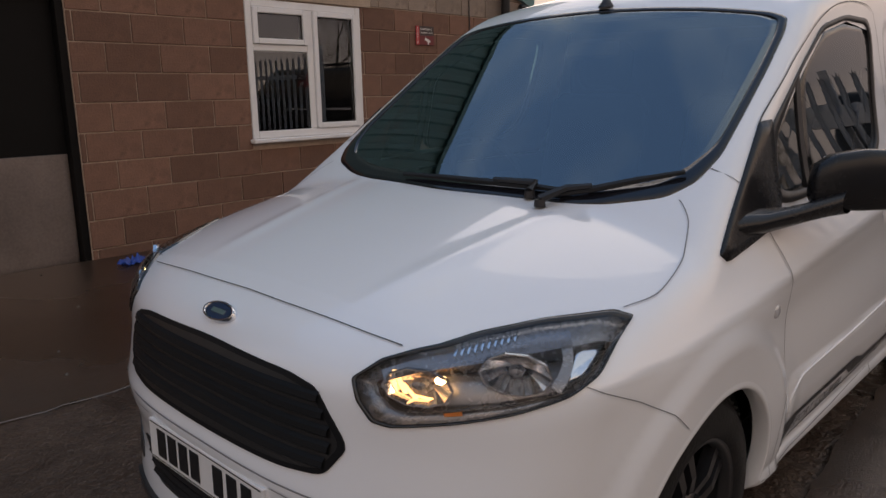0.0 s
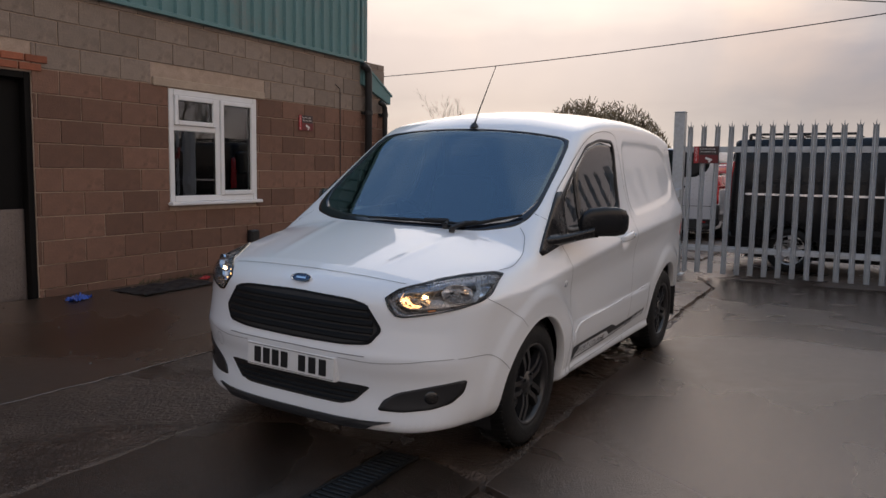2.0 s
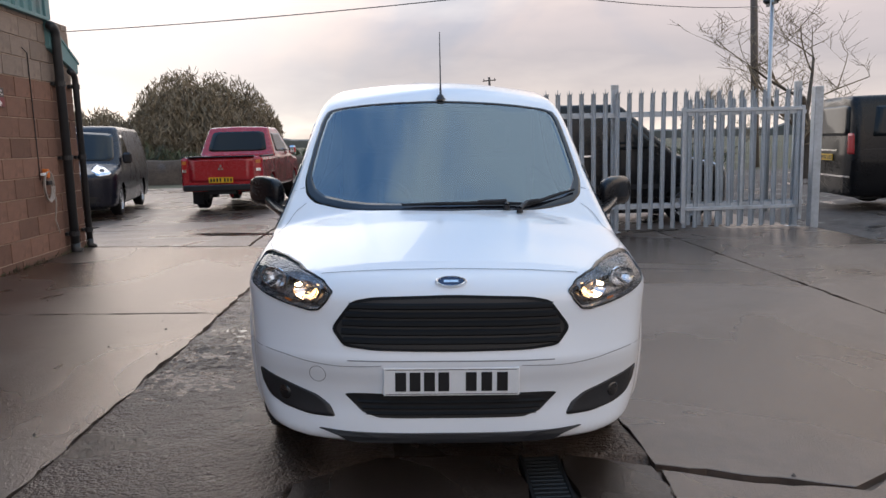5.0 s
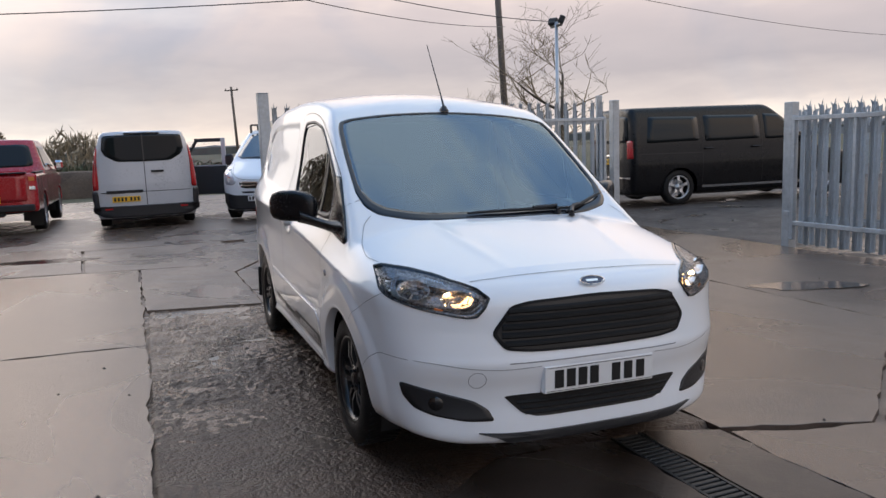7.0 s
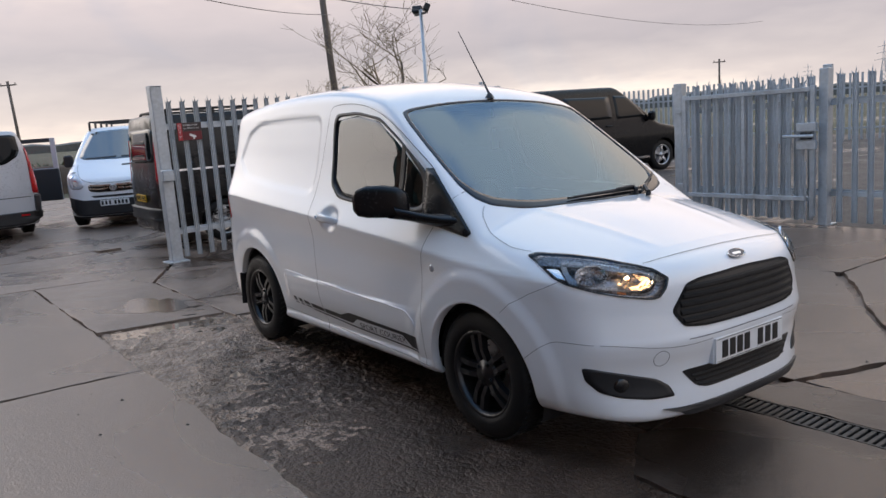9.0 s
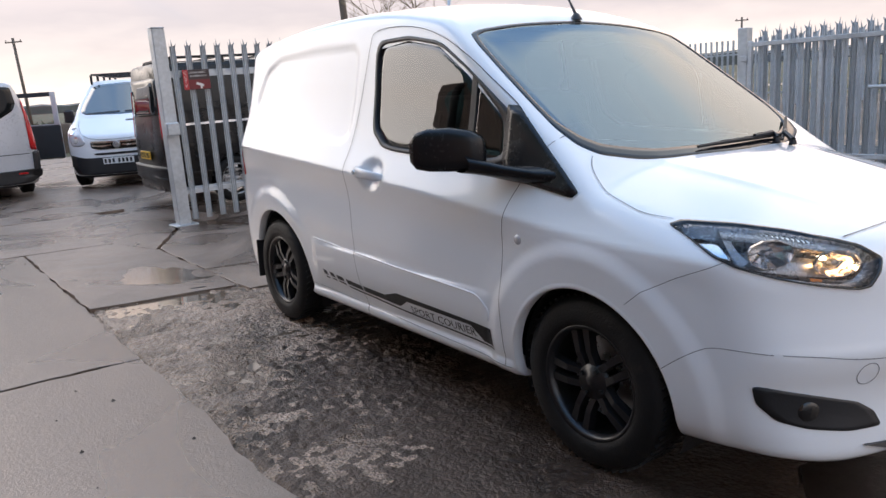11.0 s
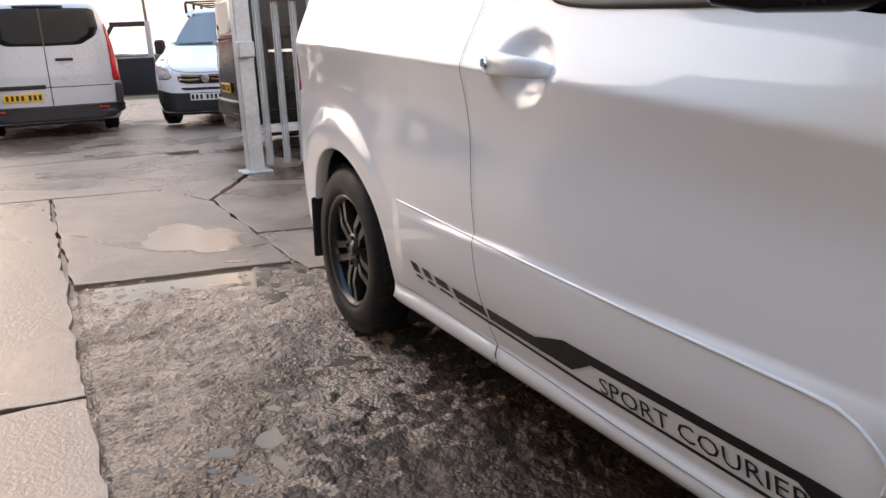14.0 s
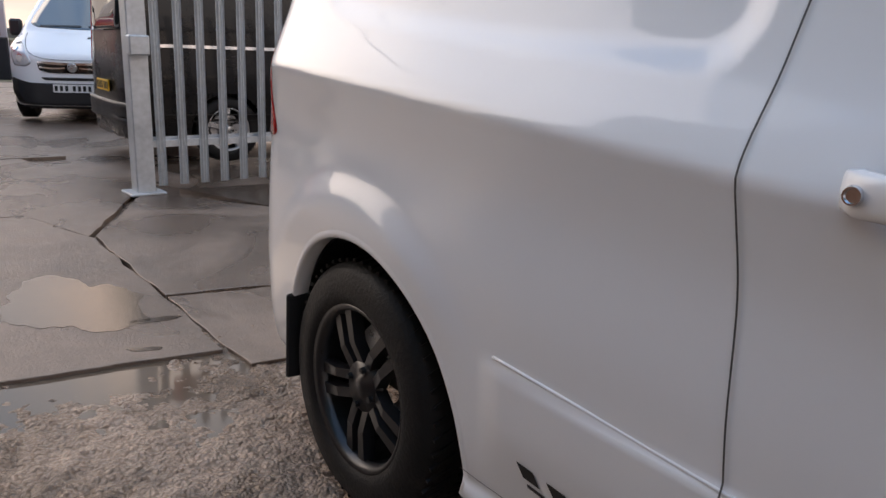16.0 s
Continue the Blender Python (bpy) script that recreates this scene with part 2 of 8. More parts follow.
M["tyre"] = material("tyre_rubber", (0.009, 0.009, 0.0095), 0.55, 0, 0.3, 12, 120, 0.2, spec=0.3, dirt=(0.022, 0.018, 0.015), dirt_amount=0.2)
M["trim"] = material("black_textured_plastic", (0.02, 0.02, 0.022), 0.42, 0, 0.2, 10, 300, 0.12)
M["satin_black"] = material("satin_black_plastic", (0.011, 0.011, 0.0125), 0.24, 0, 0.08, 5, 60, spec=0.4)
M["gloss_black"] = material("gloss_black_plastic", (0.008, 0.008, 0.009), 0.12, 0, 0.1, 6, 80, coat=0.5)
M["galv"] = material("galvanised_steel", (0.44, 0.47, 0.50), 0.42, 0.55, 0.2, 3, 25, 0.08, rough_vary=0.15, dirt=(0.30, 0.30, 0.30), dirt_amount=0.25)
M["checker"] = material("aluminium_checker_plate", (0.26, 0.215, 0.195), 0.38, 0.75, 0.2, 4, 50, 0.1)
M["dark_steel"] = material("dark_painted_steel", (0.012, 0.013, 0.014), 0.5, 0, 0.3, 4, 40, 0.1)
M["pipe"] = material("black_drainpipe_plastic", (0.018, 0.019, 0.021), 0.4, 0, 0.2, 5, 60)
M["white_paint"] = material("white_car_paint", (0.79, 0.80, 0.82), 0.30, 0, 0.012, 0.8, 3, coat=1.0, rough_vary=0.01)
M["silver_paint"] = material("silver_white_car_paint", (0.50, 0.505, 0.53), 0.32, 0.1, 0.04, 2, 30, coat=1.0)
M["black_paint"] = material("black_car_paint", (0.004, 0.004, 0.005), 0.3, 0, 0.1, 3, 40, coat=0.25, spec=0.25)
M["blue_paint"] = material("dark_blue_car_paint", (0.006, 0.007, 0.014), 0.3, 0, 0.1, 3, 40, coat=0.3, spec=0.3)
M["red_paint"] = material("red_car_paint", (0.36, 0.012, 0.018), 0.25, 0, 0.06, 3, 40, coat=1.0)
M["interior"] = material("dark_interior", (0.03, 0.032, 0.035), 0.8, 0, 0.2, 8, 60)
M["seat"] = material("seat_cloth", (0.05, 0.05, 0.055), 0.9, 0, 0.2, 8, 200, 0.2)
M["glass"] = material("tinted_window_glass", (0.008, 0.010, 0.011), 0.03, 0, 0.0, spec=0.35, ior=1.45)


def clear_glass(name, tint, ior, rough=0.0, gloss=(0.95, 0.97, 1.0)):
    """Thin glass: tinted and see-through, with a reflection that grows towards grazing."""
    m = bpy.data.materials.new(name)
    m.use_nodes = True
    nt = m.node_tree
    nt.nodes.clear()
    N, L = nt.nodes.new, nt.links.new
    fr, tr, gl, mx, out = N("ShaderNodeFresnel"), N("ShaderNodeBsdfTransparent"), N("ShaderNodeBsdfGlossy"), N("ShaderNodeMixShader"), N("ShaderNodeOutputMaterial")
    fr.inputs["IOR"].default_value = ior
    tr.inputs[0].default_value = (*tint, 1)
    gl.inputs["Roughness"].default_value = rough
    gl.inputs[0].default_value = (*gloss, 1)
    L(fr.outputs[0], mx.inputs[0])
    L(tr.outputs[0], mx.inputs[1])
    L(gl.outputs[0], mx.inputs[2])
    L(mx.outputs[0], out.inputs[0])
    return m


M["screen"] = clear_glass("windscreen_glass", (0.25, 0.43, 0.45), 2.6, 0.0, (0.82, 0.93, 1.0))
M["gap"] = material("dark_panel_gap", (0.06, 0.06, 0.063), 0.6, 0, 0.1, 8, 60)
M["door_black"] = material("black_door_paint", (0.006, 0.0055, 0.0055), 0.6, 0, 0.3, 4, 40, 0.1, spec=0.15)
M["lining"] = material("dark_cabin_lining", (0.022, 0.024, 0.026), 0.9, 0, 0.1, 8, 60, spec=0.2)
M["van_glass"] = clear_glass("tinted_door_glass", (0.28, 0.34, 0.33), 1.75)
M["frit"] = material("black_glass_border", (0.010, 0.010, 0.013), 0.10, 0, 0.0, spec=0.5, ior=1.5)
M["far_glass"] = material("sky_reflecting_glass", (0.02, 0.028, 0.032), 0.03, 0, 0.0, spec=0.8, ior=1.95)
M["room_pane"] = clear_glass("window_glass", (0.75, 0.78, 0.78), 2.3)
M["pane"] = material("dark_window_pane", (0.014, 0.014, 0.015), 0.03, 0, 0.0, spec=0.9, ior=1.7)
M["lens"] = clear_glass("clear_lamp_lens", (0.93, 0.94, 0.96), 1.32)
M["seam"] = material("panel_seam", (0.20, 0.20, 0.21), 0.6, 0, 0.1, 8, 60)
M["grille_black"] = material("matt_black_grille", (0.0065, 0.007, 0.008), 0.55, 0, 0.2, 10, 300, 0.1, spec=0.2)
M["lamp_dark"] = material("dark_lamp_housing", (0.27, 0.265, 0.27), 0.26, 0.6, 0.15, 20, 90)
M["chrome"] = material("chrome_reflector", (0.75, 0.76, 0.78), 0.12, 1.0, 0.1, 15, 90)
M["bulb"] = material("lit_bulb", (1.0, 0.62, 0.28), 0.4, 0, 0.0, emit=28.0)
M["bulb_glow"] = material("glowing_reflection", (1.0, 0.55, 0.22), 0.3, 0, 0.0, emit=3.4)
M["lamp_clear"] = material("clear_headlamp_glass", (0.55, 0.56, 0.58), 0.12, 0.3, 0.15, 20, 90, coat=0.6)
M["amber"] = material("amber_lens", (0.55, 0.17, 0.03), 0.15, 0, 0.1, 20, 90, coat=0.5)
M["red_lens"] = material("red_lamp_lens", (0.42, 0.01, 0.012), 0.12, 0, 0.1, 20, 90, coat=0.6)
M["alloy_black"] = material("black_alloy", (0.014, 0.014, 0.016), 0.36, 0.2, 0.15, 8, 60, coat=0.3)
M["alloy"] = material("silver_alloy", (0.5, 0.51, 0.53), 0.3, 0.8, 0.1, 8, 60)
M["plate_white"] = material("white_number_plate", (0.72, 0.71, 0.70), 0.35, 0, 0.04, 8, 60)
M["plate_yellow"] = material("yellow_number_plate", (0.75, 0.42, 0.02), 0.35, 0, 0.04, 8, 60)
M["ink"] = material("black_ink", (0.01, 0.01, 0.011), 0.4, 0, 0.1, 30, 90)
M["badge_blue"] = material("dark_blue_enamel", (0.012, 0.025, 0.07), 0.15, 0, 0.1, 30, 90, coat=0.6)
M["sign_red"] = material("red_sign_plastic", (0.42, 0.03, 0.035), 0.4, 0, 0.08, 8, 60)
M["sign_maroon"] = material("maroon_sign_print", (0.15, 0.018, 0.022), 0.4, 0, 0.1, 8, 60)
M["sign_dark"] = material("dark_sign_print", (0.045, 0.03, 0.03), 0.4, 0, 0.1, 8, 60)
M["sign_white"] = material("white_sign_print", (0.7, 0.68, 0.66), 0.4, 0, 0.05, 8, 60)
M["wood"] = material("weathered_pole_wood", (0.13, 0.105, 0.085), 0.85, 0, 0.3, 3, 40, 0.4)
M["bark"] = material("bark", (0.085, 0.07, 0.055), 0.9, 0, 0.3, 6, 50, 0.4)
M["leaf"] = material("winter_hedge_leaf", (0.055, 0.065, 0.032), 0.7, 0, 0.3, 2, 20, island=0.4)
M["twig"] = material("bare_twigs", (0.24, 0.19, 0.125), 0.85, 0, 0.3, 2, 20, island=0.35)
M["blue_cloth"] = material("blue_plastic_sheet", (0.02, 0.07, 0.35), 0.4, 0, 0.2, 10, 80, 0.2)
M["orange"] = material("orange_plastic", (0.6, 0.16, 0.03), 0.4, 0, 0.1, 10, 80)
M["hose"] = material("grey_hose", (0.32, 0.28, 0.25), 0.5, 0, 0.15, 10, 80)
M["far"] = material("distant_woods", (0.12, 0.125, 0.115), 0.95, 0, 0.3, 0.05, 0.6)

# ---- building tools ----
def mesh_of(bm, name, mat=None, smooth=False):
    me = bpy.data.meshes.new(name)
    bm.normal_update()
    bm.to_mesh(me)
    bm.free()
    if mat is not None:
        for one in (mat if isinstance(mat, (list, tuple)) else [mat]):
            me.materials.append(one)
    if smooth:
        me.polygons.foreach_set("use_smooth", [True] * len(me.polygons))
    return me


def part(name, bm, mat, parent=None, label="", smooth=False, kind=""):
    """Links a bmesh as one mesh object under a thing or a part."""
    ob = new(name, mesh_of(bm, name, mat, smooth) if isinstance(bm, bmesh.types.BMesh) else bm)
    if parent is not None:
        ob.parent = parent
    return tagged(ob, label, "", "", kind)


def thing(name, m, label, category, group="", kind=""):
    ob = new(name)
    ob.empty_display_size = 0.1
    ob.matrix_world = m
    return tagged(ob, label, category, group, kind)


def box(bm, x0, x1, y0, y1, z0, z1, m=None, bevel=0.0):
    vs = [bm.verts.new((x, y, z)) for x in (x0, x1) for y in (y0, y1) for z in (z0, z1)]
    fs = [bm.faces.new([vs[i] for i in q]) for q in ((0, 1, 3, 2), (4, 6, 7, 5), (0, 4, 5, 1), (2, 3, 7, 6), (0, 2, 6, 4), (1, 5, 7, 3))]
    if bevel:
        es = list({e for f in fs for e in f.edges})
        r = bmesh.ops.bevel(bm, geom=es, offset=bevel, segments=1, affect="EDGES", profile=0.5)
        vs = list({v for f in r["faces"] for v in f.verts} | {v for v in vs if v.is_valid})
    if m is not None:
        bmesh.ops.transform(bm, matrix=m, verts=vs)
    return vs


def boxes(*spec, bevel=0.0):
    bm = bmesh.new()
    for s in spec:
        box(bm, *s, bevel=bevel)
    return bm


def tube(bm, pts, radius, sides=8, caps=True):
    """A round tube along a polyline; radius may be a list."""
    pts = [Vector(p) for p in pts]
    rads = radius if isinstance(radius, (list, tuple)) else [radius] * len(pts)
    rings = []
    up = None
    for i, p in enumerate(pts):
        d = (pts[min(i + 1, len(pts) - 1)] - pts[max(i - 1, 0)]).normalized()
        if up is None:
            up = d.orthogonal().normalized()
        up = (up - d * up.dot(d))
        up = up.normalized() if up.length > 1e-6 else d.orthogonal().normalized()
        side = d.cross(up)
        rings.append([bm.verts.new(p + rads[i] * (math.cos(a) * up + math.sin(a) * side)) for a in (2 * math.pi * k / sides for k in range(sides))])
    for a, b in zip(rings, rings[1:]):
        for k in range(sides):
            bm.faces.new((a[k], a[(k + 1) % sides], b[(k + 1) % sides], b[k]))
    if caps and sides > 2:
        bm.faces.new(rings[0][::-1])
        bm.faces.new(rings[-1])
    return rings


def tubes(pts, radius, sides=8):
    bm = bmesh.new()
    tube(bm, pts, radius, sides)
    return bm


def lathe(profile, sides=32, axis="y"):
    """Turns (radius, height) pairs about an axis."""
    bm = bmesh.new()
    rings = []
    for r, h in profile:
        ring = []
        for k in range(sides):
            a = 2 * math.pi * k / sides
            c, s = r * math.cos(a), r * math.sin(a)
            ring.append(bm.verts.new((c, h, s) if axis == "y" else (c, s, h)))
        rings.append(ring)
    for a, b in zip(rings, rings[1:]):
        for k in range(sides):
            bm.faces.new((a[k], b[k], b[(k + 1) % sides], a[(k + 1) % sides]))
    return bm


def prism(bm, poly, m, depth):
    """A flat polygon in the local xy plane, raised by depth along z, in the pose m."""
    lo = [bm.verts.new(m @ Vector((x, y, 0))) for x, y in poly]
    hi = [bm.verts.new(m @ Vector((x, y, depth))) for x, y in poly]
    bm.faces.new(lo[::-1])
    bm.faces.new(hi)
    n = len(poly)
    for i in range(n):
        bm.faces.new((lo[i], lo[(i + 1) % n], hi[(i + 1) % n], hi[i]))


def smooth_poly(pts, corner=0.3, steps=4):
    """Rounds the corners of a polygon."""
    out, n = [], len(pts)
    for i in range(n):
        a, b, c = (np.array(pts[(i + k) % n], float) for k in (-1, 0, 1))
        p, q = b + (a - b) * corner, b + (c - b) * corner
        for k in range(steps + 1):
            t = k / steps
            out.append(tuple((1 - t) ** 2 * p + 2 * t * (1 - t) * b + t * t * q))
    return out


def dense(pts, step, closed=True):
    out = []
    n = len(pts)
    for i in range(n if closed else n - 1):
        a, b = np.array(pts[i], float), np.array(pts[(i + 1) % n], float)
        k = max(1, int(math.ceil(np.linalg.norm(b - a) / step)))
        out += [tuple(a + (b - a) * j / k) for j in range(k)]
    if not closed:
        out.append(tuple(pts[-1]))
    return out


def curve_through(pts, steps=6):
    """A smooth open line through points."""
    pts = [np.array(p, float) for p in pts]
    out = []
    for i in range(len(pts) - 1):
        p0, p1, p2, p3 = pts[max(i - 1, 0)], pts[i], pts[i + 1], pts[min(i + 2, len(pts) - 1)]
        for k in range(steps):
            t = k / steps
            out.append(tuple(0.5 * (2 * p1 + (p2 - p0) * t + (2 * p0 - 5 * p1 + 4 * p2 - p3) * t * t + (3 * p1 - p0 - 3 * p2 + p3) * t ** 3)))
    out.append(tuple(pts[-1]))
    return out


def smax(a, b, k):
    h = np.clip(0.5 + 0.5 * (a - b) / k, 0, 1)
    return b + (a - b) * h + k * h * (1 - h)


def smin(a, b, k):
    return -smax(-a, -b, k)


def sstep(a, b, x):
    t = np.clip((x - a) / (b - a), 0, 1)
    return t * t * (3 - 2 * t)


def hermite(xs, ys):
    """A smooth function through a few values."""
    xs, ys = np.array(xs, float), np.array(ys, float)
    d = np.gradient(ys, xs)

    def f(x):
        x = np.clip(x, xs[0], xs[-1])
        i = np.clip(np.searchsorted(xs, x) - 1, 0, len(xs) - 2)
        h = xs[i + 1] - xs[i]
        t = (x - xs[i]) / h
        return ((1 + 2 * t) * (1 - t) ** 2 * ys[i] + t * (1 - t) ** 2 * h * d[i] + t * t * (3 - 2 * t) * ys[i + 1] + t * t * (t - 1) * h * d[i + 1])
    return f


def inside_poly(poly, px, py):
    poly = np.array(poly)
    res = np.zeros(px.shape, bool)
    n = len(poly)
    for i in range(n):
        x0, y0 = poly[i]
        x1, y1 = poly[(i + 1) % n]
        hit = ((y0 > py) != (y1 > py)) & (px < (x1 - x0) * (py - y0) / (y1 - y0 + 1e-12) + x0)
        res ^= hit
    return res


def poly_dist(poly, px, py):
    poly = np.array(poly)
    best = np.full(px.shape, 1e9)
    near = np.zeros((*px.shape, 2))
    for i in range(len(poly)):
        a, b = poly[i], poly[(i + 1) % len(poly)]
        d = b - a
        t = np.clip(((px - a[0]) * d[0] + (py - a[1]) * d[1]) / (d @ d + 1e-12), 0, 1)
        qx, qy = a[0] + t * d[0], a[1] + t * d[1]
        e = np.hypot(px - qx, py - qy)
        m = e < best
        best = np.where(m, e, best)
        near[m, 0], near[m, 1] = qx[m], qy[m]
    return best, near


class View:
    """A projection on to a body: flat coordinates (u, v), seen along a direction."""

    def __init__(self, way, u, v, start=2.5):
        self.way, self.u, self.v, self.start = np.array(way, float), np.array(u, float), np.array(v, float), start
        self.way /= np.linalg.norm(self.way)

    def flat(self, p):
        return p @ self.u, p @ self.v

    def origin(self, uv):
        uv = np.atleast_2d(np.array(uv, float))
        g = np.array([[self.u @ self.u, self.u @ self.v], [self.u @ self.v, self.v @ self.v]])
        c = uv @ np.linalg.inv(g)
        return c @ np.array([self.u, self.v]) - self.way * self.start


RIGHT = View((0, -1, 0), (1, 0, 0), (0, 0, 1))
LEFT = View((0, 1, 0), (1, 0, 0), (0, 0, 1))
FRONT = View((1, 0, 0), (0, 1, 0), (0, 0, 1), 4)
REAR = View((-1, 0, 0), (0, 1, 0), (0, 0, 1), 9)
TOP = View((0, 0, -1), (1, 0, 0), (0, 1, 0), 4)


class Body:
    """A car body given as a function that is negative inside; parts are laid on to it along a view."""

    def __init__(self, f, front, back, mid_z):
        self.f, self.front, self.back, self.mid_z = f, front, back, mid_z

    def root(self, o, d, far):
        lo, hi = np.zeros(len(o)), np.full(len(o), far)
        for _ in range(19):
            mid = (lo + hi) / 2
            inside = self.f(*(o + d * mid[:, None]).T) < 0
            lo, hi = np.where(inside, mid, lo), np.where(inside, hi, mid)
        return o + d * hi[:, None]

    def land(self, view, uv, lift=0.0):
        """Points of the surface under the flat points uv, from outside inwards."""
        o = view.origin(uv)
        d = np.tile(view.way, (len(o), 1))
        reach = view.start + 2.5
        ts = np.linspace(0, reach, 120)
        hit = np.full(len(o), float(view.start))
        found = np.zeros(len(o), bool)
        for t in ts:
            ins = (self.f(*(o + d * t).T) < 0) & ~found
            hit[ins] = t
            found |= ins
        lo, hi = hit - ts[1], hit.copy()
        for _ in range(14):
            mid = (lo + hi) / 2
            ins = self.f(*(o + d * mid[:, None]).T) < 0
            hi, lo = np.where(ins, mid, hi), np.where(ins, lo, mid)
        p = o + d * hi[:, None]
        return p + self.normal(p) * lift if lift else p

    def normal(self, p, e=2e-3):
        g = np.stack([self.f(*(p + np.eye(3)[i] * e).T) - self.f(*(p - np.eye(3)[i] * e).T) for i in range(3)], 1)
        return g / (np.linalg.norm(g, axis=1, keepdims=True) + 1e-12)

    def shell(self, nu, nt, cuts=(), wheels=()):
        """The skin, with openings cut along the outlines in cuts (view, polygon, side) and round the wheels."""
        x0, x1, L = self.front + 0.5, self.back - 0.5, self.back - self.front
        us = np.linspace(0, 1, nu)
        k0, k1 = 0.17, 0.83
        ox = np.where(us < k0, x0, np.where(us > k1, x1, x0 + (us - k0) / (k1 - k0) * (x1 - x0)))
        ph = np.where(us < k0, -math.pi / 2 * (1 - us / k0), np.where(us > k1, math.pi / 2 * (us - k1) / (1 - k1), 0))
        th = np.linspace(0, 2 * math.pi, nt, endpoint=False)
        O = np.zeros((nu, nt, 3))
        D = np.zeros((nu, nt, 3))
        O[..., 0], O[..., 2] = ox[:, None], self.mid_z
        D[..., 0] = np.sin(ph)[:, None]
        D[..., 1] = np.cos(ph)[:, None] * np.cos(th)[None]
        D[..., 2] = np.cos(ph)[:, None] * np.sin(th)[None]
        P = self.root(O.reshape(-1, 3), D.reshape(-1, 3), 3.0).reshape(nu, nt, 3)
        V = P.reshape(-1, 3).copy()
        idx = np.arange(nu * nt).reshape(nu, nt)
        q = np.stack([idx[:-1], np.roll(idx, -1, 1)[:-1], np.roll(idx, -1, 1)[1:], idx[1:]], -1).reshape(-1, 4)
        keep = np.ones(len(q), bool)
        C = V[q].mean(1)
        holes = []
        for view, poly, test in cuts:
            cu, cv = view.flat(C)
            gone = inside_poly(poly, cu, cv) & test(C)
            holes.append((gone, view, poly))
            keep &= ~gone
        for wx, wz, wheel_r in wheels:
            gone = (np.hypot(C[:, 0] - wx, C[:, 2] - wz) < wheel_r) & (np.abs(C[:, 1]) > 0.45)
            keep &= ~gone
        # bring the rims of the openings on to their outlines
        used = np.zeros(len(V), bool)
        used[q[keep].ravel()] = True
        for gone, view, poly in holes:
            rim = np.zeros(len(V), bool)
            rim[q[gone].ravel()] = True
            rim &= used
            i = np.where(rim)[0]
            if len(i):
                fu, fv = view.flat(V[i])
                _, near = poly_dist(poly, fu, fv)
                V[i] = self.land(view, near)
        for wx, wz, wheel_r in wheels:
            gone = (np.hypot(C[:, 0] - wx, C[:, 2] - wz) < wheel_r) & (np.abs(C[:, 1]) > 0.45)
            rim = np.zeros(len(V), bool)
            rim[q[gone].ravel()] = True
            i = np.where(rim & used & (np.abs(V[:, 1]) > 0.5) & (V[:, 2] > 0.24))[0]
            if len(i):
                d = V[i][:, [0, 2]] - (wx, wz)
                d *= wheel_r / np.linalg.norm(d, axis=1, keepdims=True)
                for s, view in ((1, RIGHT), (-1, LEFT)):
                    j = V[i][:, 1] * s > 0
                    if j.any():
                        V[i[j]] = self.land(view, d[j] + (wx, wz))
        self.skin = (V, q[keep])
        me = bpy.data.meshes.new("shell")
        me.from_pydata(V.tolist(), [], q[keep].tolist())
        me.update()
        me.polygons.foreach_set("use_smooth", [True] * len(me.polygons))
        me.normals_split_custom_set_from_vertices(self.normal(V, 4e-3).tolist())
        return me

    def lining(self, inset, x0, x1, z0):
        """An inner skin behind the outer one, over a stretch of its length."""
        V, q = self.skin
        C = V[q].mean(1)
        faces = q[(C[:, 0] > x0) & (C[:, 0] < x1) & (C[:, 2] > z0)]
        used, back = np.unique(faces, return_inverse=True)
        me = bpy.data.meshes.new("lining")
        me.from_pydata((V[used] - self.normal(V[used], 4e-3) * inset).tolist(), [], back.reshape(-1, 4)[:, ::-1].tolist())
        return me

    def sheet(self, view, poly, lift=0.004, thick=0.006, rings=6, step=0.03, hole=None, inner_lift=None, drop=0.02):
        """A piece that follows the body inside an outline (or between an outline and a hole), with a turned-in edge."""
        poly = dense(poly, step)
        n = len(poly)
        A = np.array(poly)
        if hole is None:
            c = A.mean(0)
            levels = [c + (A - c) * (1 - k / rings) for k in range(rings)] + [c[None]]
        else:
            B = np.array(dense_like(hole, n, A))
            levels = [A + (B - A) * k / rings for k in range(rings + 1)]
        pts, base = [], []
        for k, lv in enumerate(levels):
            p = self.land(view, lv)
            lf = lift if inner_lift is None else lift + (inner_lift - lift) * min(1, k / 1.0)
            pts.append(p + self.normal(p) * lf)
        bm = bmesh.new()
        rims = [[bm.verts.new(p) for p in lv] for lv in pts]
        e = self.land(view, levels[0])
        back = [bm.verts.new(p) for p in e + self.normal(e) * (lift - thick)]
        seq = [back] + rims
        for a, b in zip(seq, seq[1:]):
            for k in range(n):
                if len(b) == 1:
                    bm.faces.new((a[k], a[(k + 1) % n], b[0]))
                else:
                    bm.faces.new((a[k], a[(k + 1) % n], b[(k + 1) % n], b[k]))
        if hole is not None:
            e = self.land(view, levels[-1])
            back = [bm.verts.new(p) for p in e + self.normal(e) * (lift - thick - drop)]
            a = rims[-1]
            for k in range(n):
                bm.faces.new((a[k], a[(k + 1) % n], back[(k + 1) % n], back[k]))
        bmesh.ops.recalc_face_normals(bm, faces=bm.faces)
        return bm

